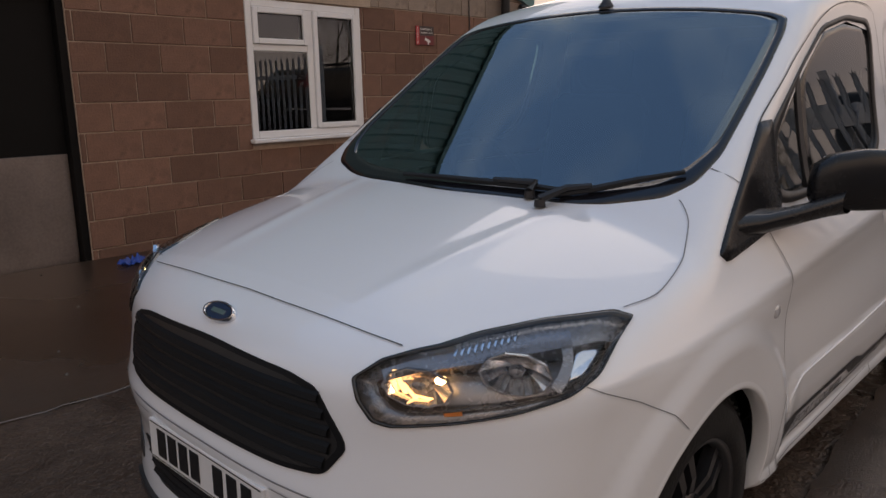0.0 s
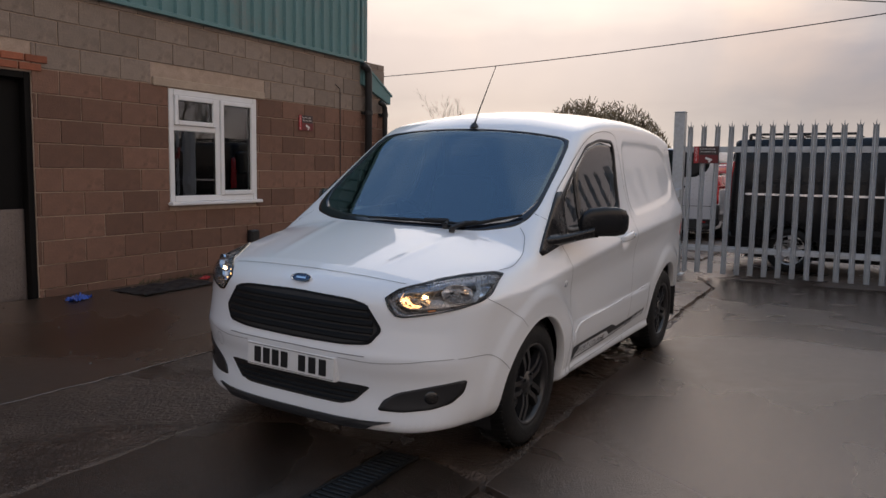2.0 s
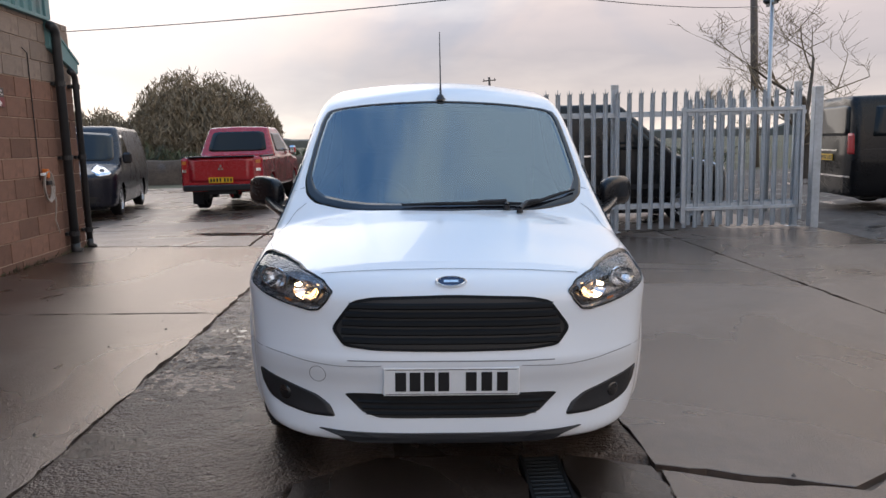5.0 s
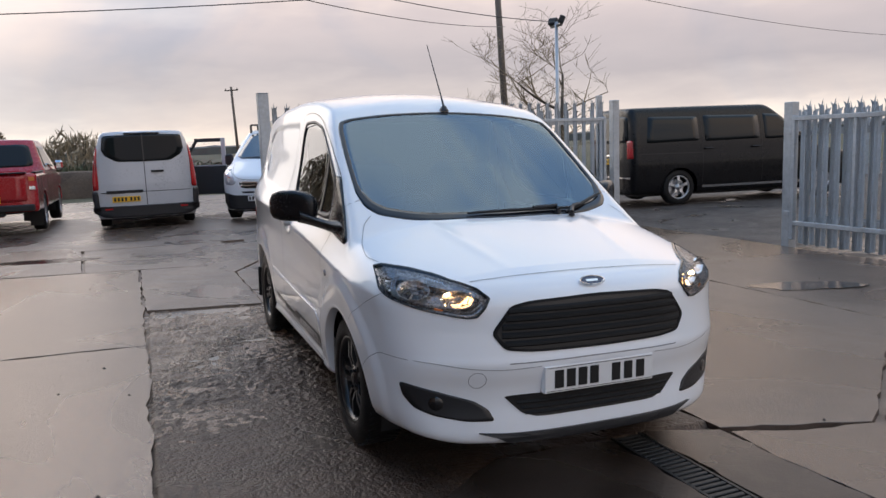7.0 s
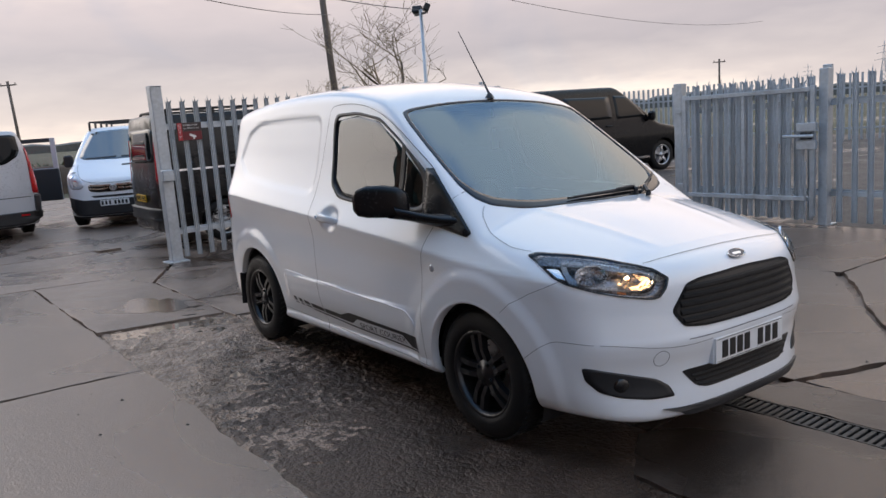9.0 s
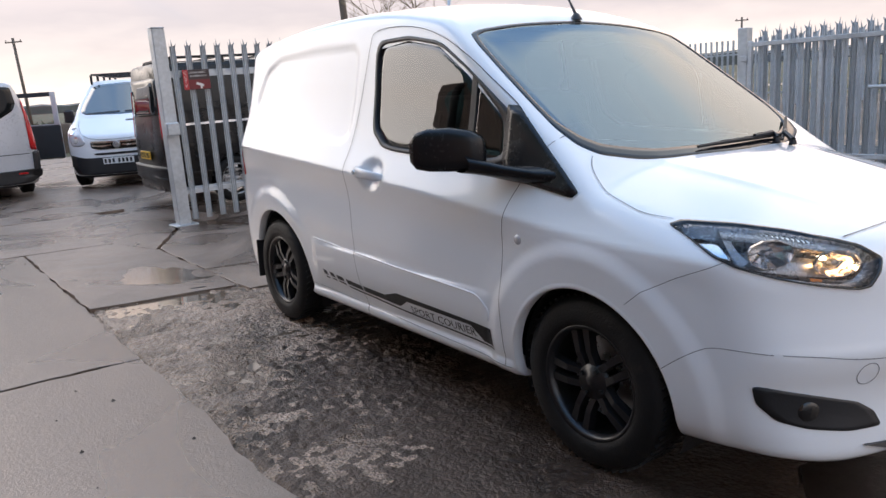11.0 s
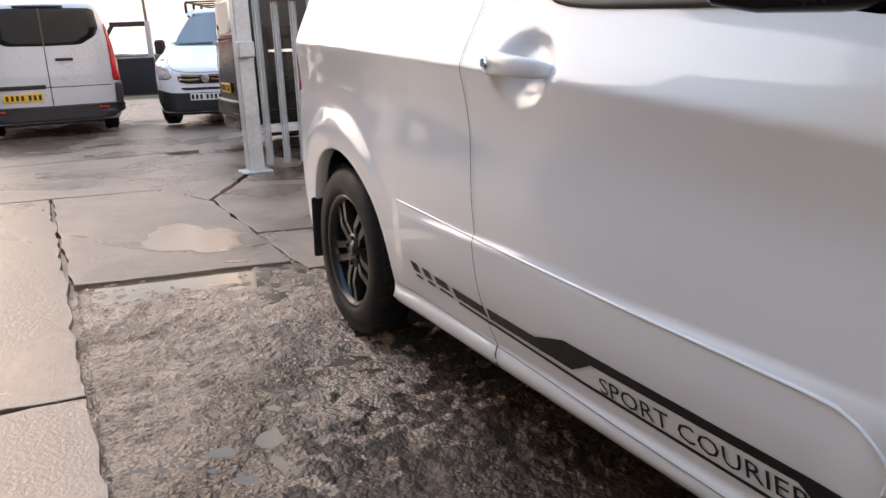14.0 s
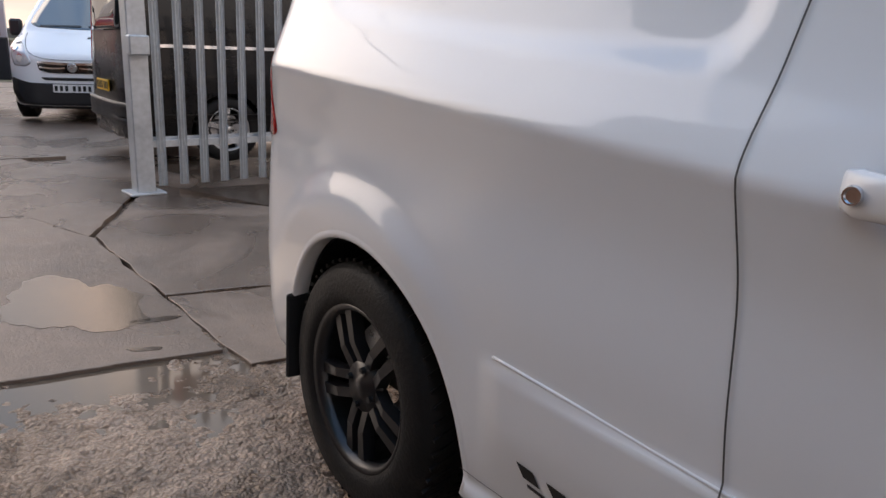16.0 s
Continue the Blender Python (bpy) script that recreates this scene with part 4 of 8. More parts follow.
clad = thing("upper_cladding", WALL @ pose(WX0, 0, CLAD_Z), "teal trapezoidal steel cladding above the block wall", "cladding", kind="structure")
part("cladding_sheet", profile_sheet(WX1 - WX0 - 0.65 + 0.02, 2.4), M["teal"], clad)
part("backing", boxes((0, WX1 - WX0 - 0.65, 0.01, 0.2, 0.0, 2.4)), M["dark_steel"], clad)
part("drip_flashing", boxes((0, WX1 - WX0 - 0.65, -0.06, 0.01, -0.03, 0.012), bevel=0.004), M["teal"], clad)
part("corner_flashing", boxes((WX1 - WX0 - 0.68, WX1 - WX0 - 0.62, -0.05, 0.2, -0.03, 2.4), bevel=0.005), M["teal"], clad)

# lower return of the building behind the corner
end = thing("wall_end", WALL @ pose(WX1, 0, 0), "end walls and lean-to of the workshop", "wall", kind="structure")
part("end_wall", boxes((-0.2, 0, 0.21, 9, -0.1, 2.2), (-0.85, -0.65, 0.21, 9, 2.2, CLAD_Z + 2.4)), M["block_grey"], end)
part("far_wall", boxes((WX0 - WX1, 0, 9, 9.2, -0.1, CLAD_Z + 2.4)), M["block_grey"], end)
part("side_wall", boxes((WX0 - WX1, WX0 - WX1 + 0.2, 0.21, 9, -0.1, CLAD_Z + 2.4)), M["block_grey"], end)
bm = bmesh.new()
prism(bm, [(-0.66, 2.62), (0.12, 2.38), (0.12, 2.52), (-0.66, 2.93)], pose(0, 0.02, 0, 90), 0.07)
part("sloping_fascia", bm, M["teal"], end)
bm = bmesh.new()
prism(bm, [(-0.7, 2.95), (0.16, 2.50), (0.16, 2.53), (-0.7, 2.99)], pose(0, 9.0, 0, 90), 9.06)
part("lean_to_roof", bm, M["teal"], end)
roof = thing("ceiling", WALL @ pose(WX0, 0, CLAD_Z + 2.4), "plain roof closing the workshop", "roof", kind="structure")
part("roof_deck", boxes((-0.05, WX1 - WX0 - 0.6, -0.08, 9.2, 0.002, 0.1)), M["teal"], roof)


def downpipe(x, z_top, r, name_label, bend=True):
    p = thing("downpipe", WALL @ pose(x, -0.09, 0), name_label, "drainpipe", "downpipes on the wall")
    pts = [(0, 0, BASE + 0.02), (0, 0, z_top - 0.12)]
    if bend:
        pts += [(-0.01, 0, z_top - 0.05), (-0.05, 0, z_top), (-0.14, 0.0, z_top + 0.02)]
    part("pipe", tubes(pts, r, 14), M["pipe"], p, smooth=True)
    for z in (0.35, 1.3, 2.2):
        if z < z_top - 0.1:
            part("bracket", lathe([(r, -0.03), (r + 0.01, -0.03), (r + 0.01, 0.03), (r, 0.03)], 14, "z"), M["pipe"], p).location.z = z
            part("socket_plate", boxes((-r - 0.02, r + 0.02, 0.05, 0.088, z - 0.02, z + 0.02), bevel=0.003), M["pipe"], p)
    part("shoe", tubes([(0, 0, BASE + 0.14), (0, 0, BASE + 0.06), (0, -0.06, BASE + 0.02)], r + 0.006, 14), M["pipe"], p, smooth=True)
    return p


downpipe(3.74, 2.86, 0.055, "black plastic drainpipe down the wall corner")
downpipe(4.20, 2.36, 0.04, "thin black drainpipe beside the corner")


def wall_sign(m, label, w=0.30, h=0.205):
    s = thing("warning_sign", m, label, "sign", "camera warning signs")
    part("board", boxes((0, w, -0.006, 0, 0, h), bevel=0.002), M["sign_dark"], s)
    part("red_band", boxes((0.003, 0.062, -0.0085, -0.006, 0.003, h - 0.003), bevel=0.001), M["sign_red"], s)
    part("red_field", boxes((0.066, w - 0.003, -0.0085, -0.006, 0.003, h * 0.5), bevel=0.001), M["sign_maroon"], s)
    for k, ch in enumerate("CCTV"):
        word_part("letter", ch, 0.05, pose(0.014, -0.0095, h - 0.052 - 0.047 * k, 90), M["sign_white"], s)
    word_part("wording", "SURVEILLANCE", 0.028, pose(0.074, -0.0068, h - 0.042, 90), M["sign_white"], s)
    word_part("wording", "IN OPERATION", 0.028, pose(0.082, -0.0068, h - 0.08, 90), M["sign_white"], s)
    # a camera pictogram
    bm = bmesh.new()
    box(bm, -0.045, 0.03, -0.011, -0.0085, -0.014, 0.014, pose(0.19, 0, 0.055, 0, 20, 0))
    box(bm, 0.03, 0.045, -0.011, -0.0085, -0.009, 0.009, pose(0.19, 0, 0.055, 0, 20, 0))
    box(bm, -0.01, 0.01, -0.011, -0.0085, -0.04, -0.012, pose(0.2, 0, 0.05))
    part("pictogram", bm, M["sign_white"], s)
    return s


wall_sign(WALL @ pose(2.18, -0.012, 1.86), "red and black camera warning sign on the block wall")


def hose_reel():
    h = thing("hose", WALL @ pose(3.22, -0.05, 1.02), "coiled hose with orange tap fitting on the wall", "hose")
    for k in range(3):
        pts = [(0.10 * (1 + 0.1 * k) * math.cos(a), -0.012 * k, 0.16 * (1 + 0.06 * k) * math.sin(a) - 0.05) for a in (2 * math.pi * i / 28 for i in range(29))]
        part("loop", tubes(pts, 0.009, 8), M["hose"], h, smooth=True)
    part("tail", tubes([(0.1, -0.02, -0.1), (0.14, -0.02, -0.25), (0.1, -0.01, -0.45), (0.16, -0.02, -0.62)], 0.008, 8), M["hose"], h, smooth=True)
    part("tap", boxes((-0.03, 0.03, -0.03, 0.04, 0.05, 0.16), bevel=0.01), M["orange"], h, "orange tap fitting")
    part("hook", boxes((-0.05, 0.05, -0.04, 0.04, -0.03, 0.02), bevel=0.008), M["dark_steel"], h)
    part("coupling", tubes([(-0.14, -0.01, 0.1), (-0.05, -0.01, 0.1)], 0.018, 10), M["upvc"], h)
    return h


hose_reel()
gb = thing("socket_box", WALL @ pose(1.18, -0.03, 0.42), "dark grey outdoor socket box on the wall", "socket")
part("housing", boxes((0, 0.15, -0.05, 0.025, 0, 0.16), bevel=0.012), M["pipe"], gb)
part("cover", boxes((0.012, 0.138, -0.062, -0.05, 0.03, 0.15), bevel=0.006), M["dark_steel"], gb)
cb = thing("wall_cable", WALL @ pose(3.0, -0.012, 0), "thin dark cable clipped along the wall", "cable")
part("cable", tubes([(0, 0, 2.55), (0.12, 0, 2.5), (0.13, 0, 1.4), (0.13, 0, 1.05)], 0.006, 6), M["pipe"], cb, smooth=True)


def crumpled(name, m, w, d, h, mat, label, category, seed):
    bm = bmesh.new()
    n = 14
    vs = [[bm.verts.new((w * (i / n - 0.5), d * (j / n - 0.5), 0.004 + h * abs(noise.noise(Vector((i * 0.35 + seed, j * 0.35, seed)))))) for j in range(n + 1)] for i in range(n + 1)]
    for i in range(n):
        for j in range(n):
            if abs(noise.noise(Vector((i * 0.5, j * 0.5, seed)))) < 0.55 or 3 < i < 10:
                bm.faces.new((vs[i][j], vs[i + 1][j], vs[i + 1][j + 1], vs[i][j + 1]))
    ob = part(name, bm, M[mat])
    ob.matrix_world = m
    sol = ob.modifiers.new("thickness", "SOLIDIFY")
    sol.thickness = 0.004
    return tagged(ob, label, category)


crumpled("plastic_scrap", pose(0.78, 4.05, gz1(0.8, 4.05), 0, 0, 20), 0.22, 0.12, 0.07, "blue_cloth", "crumpled blue plastic scrap lying by the wall", "litter", 1)
crumpled("rubber_mat", pose(1.75, 4.02, gz1(1.75, 4.02), 0, 0, 4), 1.0, 0.5, 0.035, "rubber", "rumpled black rubber mat by the wall", "mat", 2)
crumpled("wrapper", pose(2.38, 4.16, gz1(2.38, 4.16), 0, 0, 30), 0.16, 0.08, 0.05, "sign_red", "small red and white wrapper by the wall", "litter", 3)
rnd = random.Random(5)
bmw = bmesh.new()
for k in range(260):
    x = rnd.uniform(-0.5, 4.2)
    p = WALL @ Vector((x, -0.02 - rnd.random() * 0.06, 0))
    a, hgt = rnd.uniform(0, 6.28), rnd.uniform(0.02, 0.07)
    z = gz1(p.x, p.y)
    vs = [bmw.verts.new((p.x + 0.006 * math.cos(a), p.y + 0.006 * math.sin(a), z)), bmw.verts.new((p.x - 0.006 * math.cos(a), p.y - 0.006 * math.sin(a), z)),
          bmw.verts.new((p.x + rnd.uniform(-0.03, 0.03), p.y - rnd.uniform(0, 0.04), z + hgt))]
    bmw.faces.new(vs)
tagged(part("wall_weeds", bmw, M["leaf"]), "small weeds and moss along the wall base", "weeds", kind="stuff")
bms = bmesh.new()
for k in range(130):
    x, y = rnd.uniform(-3, 7), rnd.choice((rnd.uniform(-5, -1), rnd.uniform(1.8, 4.3)))
    s = rnd.uniform(0.004, 0.014)
    z = gz1(x, y)
    top = bms.verts.new((x + s * 0.2, y, z + s * 0.8))
    ring = [bms.verts.new((x + s * math.cos(a) * rnd.uniform(0.7, 1.2), y + s * math.sin(a), z - 0.001)) for a in (0, 1.3, 2.5, 3.8, 5.0)]
    for i in range(5):
        bms.faces.new((ring[i], ring[(i + 1) % 5], top))
tagged(part("loose_stones", bms, M["gravel"]), "loose grit and small stones on the yard", "grit", kind="stuff")

# ---- palisade fence and gates ----
FENCE_Y = pose(6.90, 0.10, 0, 0, 0, -87.6)  # local x runs along the fence


def picket_mesh(h):
    """A pressed W-section pale with a three-pointed head."""
    bm = bmesh.new()
    sec = [(-0.034, 0.0), (-0.024, 0.012), (-0.011, 0.0), (0.0, 0.006), (0.011, 0.0), (0.024, 0.012), (0.034, 0.0)]
    levels = []
    for z, w in ((0.0, 1), (h - 0.14, 1), (h - 0.10, 0.9)):
        levels.append([bm.verts.new((x * w, y, z)) for x, y in sec])
    top = []
    for i, (x, y) in enumerate(sec):
        z = h - (0.045 if i in (0, 6) else 0.075 if i in (1, 5) else 0.07 if i in (2, 4) else 0.0)
        out = 1.15 if i in (0, 6) else 0.75
        top.append(bm.verts.new((x * out, y + (-0.018 if i in (0, 6) else 0.012 if i == 3 else 0), z)))
    levels.append(top)
    for a, b in zip(levels, levels[1:]):
        for k in range(6):
            bm.faces.new((a[k], a[k + 1], b[k + 1], b[k]))
    ret = bmesh.ops.extrude_face_region(bm, geom=bm.faces[:])
    bmesh.ops.translate(bm, vec=(0, 0.004, 0), verts=[v for v in ret["geom"] if isinstance(v, bmesh.types.BMVert)])
    bmesh.ops.recalc_face_normals(bm, faces=bm.faces)
    return mesh_of(bm, "picket", M["galv"])


PICKET = picket_mesh(2.0)
PICKET_LOW = picket_mesh(1.86)
PICKET_SHORT = picket_mesh(1.63)
PICKET_SIDE = picket_mesh(1.72)


def palisade(m, length, label, group, pitch=0.165, posts=(), z=0.05, mesh=PICKET, start=0.09, name="palisade_fence", high=2.0):
    f = thing(name, m, label, "fence", group)
    for k in range(int((length - start) / pitch) + 1):
        p = part("picket", mesh, None, f)
        p.location = (start + k * pitch, -0.03, z)
        p.rotation_euler = (0, radians(math.sin(k * 12.9898) * 0.5), 0)
    for zr in (0.32, high - 0.38):
        bm = boxes((0, length, -0.022, 0.024, zr + z - 0.025, zr + z + 0.025), (0, length, 0.018, 0.024, zr + z - 0.025, zr + z + 0.05))
        part("rail", bm, M["galv"], f)
    for x in posts:
        part("post", boxes((x - 0.05, x + 0.05, 0.03, 0.08, -0.1, high + 0.05 + z), bevel=0.004), M["galv"], f)
        part("base_plate", boxes((x - 0.09, x + 0.09, -0.02, 0.13, z - 0.045, z - 0.03), bevel=0.003), M["galv"], f)
    return f


palisade(FENCE_Y @ pose(0.05, 0, 0), 5.5, "galvanised steel palisade fence in front of a dark van", "palisade fences", posts=(2.72, 5.4))


def end_post():
    p = thing("gate_post", FENCE_Y @ pose(0, 0, 0), "thick galvanised square gate post with a lock keep box", "post")
    part("shaft", boxes((-0.07, 0.07, -0.07, 0.07, -0.1, 2.17), bevel=0.008), M["galv"], p)
    part("foot_plate", boxes((-0.13, 0.13, -0.13, 0.13, 0.0, 0.018), bevel=0.004), M["galv"], p)
    part("keep_box", boxes((-0.085, 0.06, -0.16, -0.07, 1.02, 1.16), bevel=0.01), M["galv"], p, "bright steel keep box")
    part("cap", boxes((-0.073, 0.073, -0.073, 0.073, 2.17, 2.178), bevel=0.003), M["galv"], p)
    return p


end_post()
wall_sign(FENCE_Y @ pose(0.20, -0.055, 1.50), "red and black camera warning sign on the palisade fence", 0.31, 0.22)


def gate_leaf(m, width, label, lock=False, flip=1, H=1.62, mesh=PICKET_LOW):
    g = thing("gate_leaf", m, label, "gate", "palisade gate leaves")
    z0 = 0.10
    lz = -0.17 if H < 1.6 else 0.0
    part("stile", boxes((0, 0.05, -0.025, 0.025, z0 + 0.02, z0 + H + 0.04), bevel=0.004), M["galv"], g)
    part("stile", boxes((width - 0.05, width, -0.025, 0.025, z0 + 0.02, z0 + H + 0.04), bevel=0.004), M["galv"], g)
    for zr in (0.22, H):
        part("rail", boxes((0.05, width - 0.05, -0.025, 0.025, z0 + zr - 0.025, z0 + zr + 0.025), bevel=0.004), M["galv"], g)
    part("middle_bar", boxes((width * 0.48, width * 0.48 + 0.04, -0.02, 0.02, z0 + 0.245, z0 + H - 0.025), bevel=0.003), M["galv"], g)
    n = int((width - 0.1) / 0.158)
    for k in range(n):
        p = part("picket", mesh, None, g)
        p.location = (0.13 + k * 0.158, 0.03, 0.08)
        p.rotation_euler = (0, 0, math.pi)
    part("drop_bolt", tubes([(width - 0.09 if flip > 0 else 0.09, -0.045, 0.05), (width - 0.09 if flip > 0 else 0.09, -0.045, 0.75)], 0.011, 8), M["galv"], g)
    if lock:
        lb = part("lock_box", boxes((width - 0.19, width + 0.03, -0.06, 0.0, 1.06 + lz, 1.16 + lz), (width - 0.19, width + 0.03, -0.06, 0.0, 1.26 + lz, 1.36 + lz), bevel=0.006), M["galv"], g, "slide bolt lock box")
        part("slide_bolt", tubes([(width - 0.34, -0.07, 1.21 + lz), (width + 0.02, -0.07, 1.21 + lz)], 0.02, 10), M["galv"], lb)
        part("padlock_shroud", boxes((width - 0.14, width - 0.02, -0.07, -0.01, 1.17 + lz, 1.25 + lz), bevel=0.008), M["dark_steel"], lb)
    return g


gate_leaf(pose(7.04, -3.62, 0, 0, 0, -87.6), 1.80, "open galvanised palisade gate leaf folded along the fence", flip=1)
gp = thing("gate_post", pose(7.16, -5.62, 0), "galvanised square gate hinge post", "post")
part("shaft", boxes((-0.06, 0.06, -0.06, 0.06, -0.1, 2.02), bevel=0.006), M["galv"], gp)
gp = thing("gate_post", pose(3.50, -5.62, 0), "galvanised square gate hinge post", "post")
part("shaft", boxes((-0.06, 0.06, -0.06, 0.06, -0.1, 1.76), bevel=0.006), M["galv"], gp)
for z in (0.4, 1.38):
    part("hinge", boxes((-0.09, 0.0, 0.06, 0.1, z, z + 0.06), bevel=0.004), M["galv"], gp)
SIDE = pose(3.42, -5.66, 0, 0, 0, 180.8)
gate_leaf(pose(3.40, -5.54, 0, 0, 0, 180.8), 1.72, "open galvanised palisade gate leaf with a slide bolt lock", lock=True, H=1.46, mesh=PICKET_SHORT)
palisade(SIDE @ pose(0.06, 0.02, 0), 9.3, "galvanised palisade fence along the yard's side", "palisade fences", posts=(1.72, 4.5, 7.2), mesh=PICKET_SIDE, high=1.72)
gp = thing("gate_post", SIDE @ pose(1.80, -0.02, 0), "galvanised fence post beside the folded gate", "post")
part("shaft", boxes((-0.05, 0.05, -0.05, 0.05, -0.1, 1.78), bevel=0.006), M["galv"], gp)
far_fence = thing("far_fence", pose(14.5, -17.5, -0.02, 0, 0, 206), "distant palisade fence beyond the gravel", "fence", "palisade fences")
part("far_picket", boxes(*[(k * 0.16, k * 0.16 + 0.065, -0.01, 0.01, 0.05, 2.05) for k in range(150)]), M["galv"], far_fence, kind="stuff")
part("rail", boxes((0, 24, 0.0, 0.05, 0.4, 0.45), (0, 24, 0.0, 0.05, 1.6, 1.65)), M["galv"], far_fence)

# ---- trees, hedges, poles and distance ----
def bare_tree(m, height, seed, label, spread=0.55, levels=5, trunk=0.09):
    """A leafless tree: a tapered trunk, limbs and fine twigs."""
    t = thing("bare_tree", m, label, "tree", "bare trees")
    rnd = random.Random(seed)
    bt, bc = bmesh.new(), bmesh.new()

    def grow(p, d, length, r, level):
        pts, rads = [p], [r]
        n = 4
        for k in range(n):
            d = (d + Vector((rnd.uniform(-1, 1), rnd.uniform(-1, 1), rnd.uniform(-0.3, 0.7))) * 0.16).normalized()
            p = p + d * length / n
            pts.append(p)
            rads.append(r * (1 - 0.45 * (k + 1) / n))
        tube(bt if level < 2 else bc, pts, rads, 7 if level < 2 else 4 if level < 4 else 3, caps=False)
        if level >= levels:
            return
        for k in range(rnd.choice((3, 4, 4)) if level < 3 else 3):
            i = rnd.randint(1, n)
            side = Vector((rnd.uniform(-1, 1), rnd.uniform(-1, 1), rnd.uniform(0.0, 0.9))).normalized()
            nd = (d * (1 - spread) + side * spread).normalized()
            grow(pts[i], nd, length * rnd.uniform(0.55, 0.8), max(0.006, rads[i] * 0.62), level + 1)
    grow(Vector((0, 0, -0.1)), Vector((0, 0, 1)), height * 0.36, trunk, 0)
    part("trunk", bt, M["bark"], t, smooth=True)
    part("crown", bc, M["twig"], t, "fine bare twigs")
    return t


bare_tree(pose(17.9, -11.0, 0) @ Matrix.Diagonal((1.25, 1.25, 1.0, 1.0)), 7.0, 3, "leafless tree beyond the fence", 0.80, 5, 0.13)
bare_tree(pose(20.5, -8.6, 0), 4.2, 8, "small leafless tree beyond the fence", 0.6, 5, 0.06)
bare_tree(pose(21.5, -9.8, 0), 3.9, 12, "small leafless tree beside the pole", 0.6, 5, 0.06)
bare_tree(pose(37, 21.6, 0), 6.6, 15, "tall leafless tree above the bushes", 0.45, 5, 0.1)


def bush(cx, cy, rx, ry, h, seed, n, label, mat="twig", size=0.22, name="bush", group="bushes"):
    """An uneven mass of small leaf clumps with a few stems."""
    rnd = random.Random(seed)
    t = thing(name, pose(cx, cy, 0), label, "bush", group)
    bl = bmesh.new()
    for k in range(n):
        a, u = rnd.uniform(0, 2 * math.pi), rnd.random() ** 0.5
        lump = 0.62 + 0.38 * noise.noise(Vector((math.cos(a) * 1.7 + seed, math.sin(a) * 1.7, 0.3))) + 0.22 * noise.noise(Vector((math.cos(a) * 5, math.sin(a) * 5, seed)))
        x, y = rx * u * math.cos(a), ry * u * math.sin(a)
        top = h * (lump * 0.75 + 0.45) * (1 - 0.55 * u ** 3)
        z = top * rnd.random() ** 0.55
        d = Vector((rnd.uniform(-1, 1), rnd.uniform(-1, 1), rnd.uniform(0.1, 2.0))).normalized()
        e = d.orthogonal().normalized()
        e.rotate(Matrix.Rotation(rnd.uniform(0, 6.28), 3, d))
        p, s = Vector((x, y, z)), size * rnd.uniform(0.5, 1.4)
        vs = [bl.verts.new(p + d * s), bl.verts.new(p + e * s * 0.13), bl.verts.new(p - d * s * 0.7), bl.verts.new(p - e * s * 0.13)]
        bl.faces.new(vs)
    part("foliage", bl, M[mat], t, kind="stuff")
    for k in range(9):
        bs = bmesh.new()
        a = rnd.uniform(0, 6.28)
        x, y = rx * 0.5 * math.cos(a), ry * 0.5 * math.sin(a)
        tube(bs, [(x * 0.7, y * 0.7, -0.1), (x, y, h * 0.4), (x * 1.25, y * 1.25, h * 0.85)], [0.06, 0.04, 0.015], 5)
        part("stem", bs, M["bark"], t)
    return t


bush(37, 11.6, 3.0, 4.1, 5.0, 1, 42000, "large brown winter thicket behind the yard", "twig", 0.22)
bush(37, 17.6, 3.0, 3.6, 3.5, 2, 20000, "lower brown winter thicket", "twig", 0.23)
bush(37, 21.8, 1.8, 2.3, 4.3, 9, 14000, "brown thicket round the tall tree", "twig", 0.22)
bush(30, 4.5, 1.8, 9.0, 1.3, 3, 6000, "low green hedge at the yard's edge", "leaf", 0.2, "hedge")
bush(30, -7.0, 1.6, 7.0, 1.05, 4, 3500, "low hedge behind the parked vans", "leaf", 0.2, "hedge")
bush(30, 15.0, 2.0, 6.0, 1.8, 5, 4000, "dark hedge beside the thicket", "leaf", 0.22, "hedge")
bush(58, 6.0, 3.0, 3.0, 3.6, 6, 1600, "small round bush far beyond the yard", "twig", 0.4)


def earth_bank():
    """A low brown bank under the hedge at the back of the yard."""
    bm = bmesh.new()
    prev = None
    for k in range(90):
        y = -9 + 22 * k / 89
        n = 0.16 * noise.noise(Vector((y * 0.8, 2.0, 0.0)))
        cur = [bm.verts.new((x + n, y, z + n * f)) for x, z, f in ((26.4, -0.05, 0), (26.7, 0.5, 0.4), (27.1, 0.86, 0.7), (28.0, 0.92, 0.6), (29.2, 0.4, 0), (29.6, -0.05, 0))]
        if prev:
            for i in range(5):
                bm.faces.new((prev[i], cur[i], cur[i + 1], prev[i + 1]))
        prev = cur
    return tagged(part("earth_bank", bm, M["earth_brown"], smooth=True), "low brown earth bank below the hedge", "bank", kind="structure")


earth_bank()


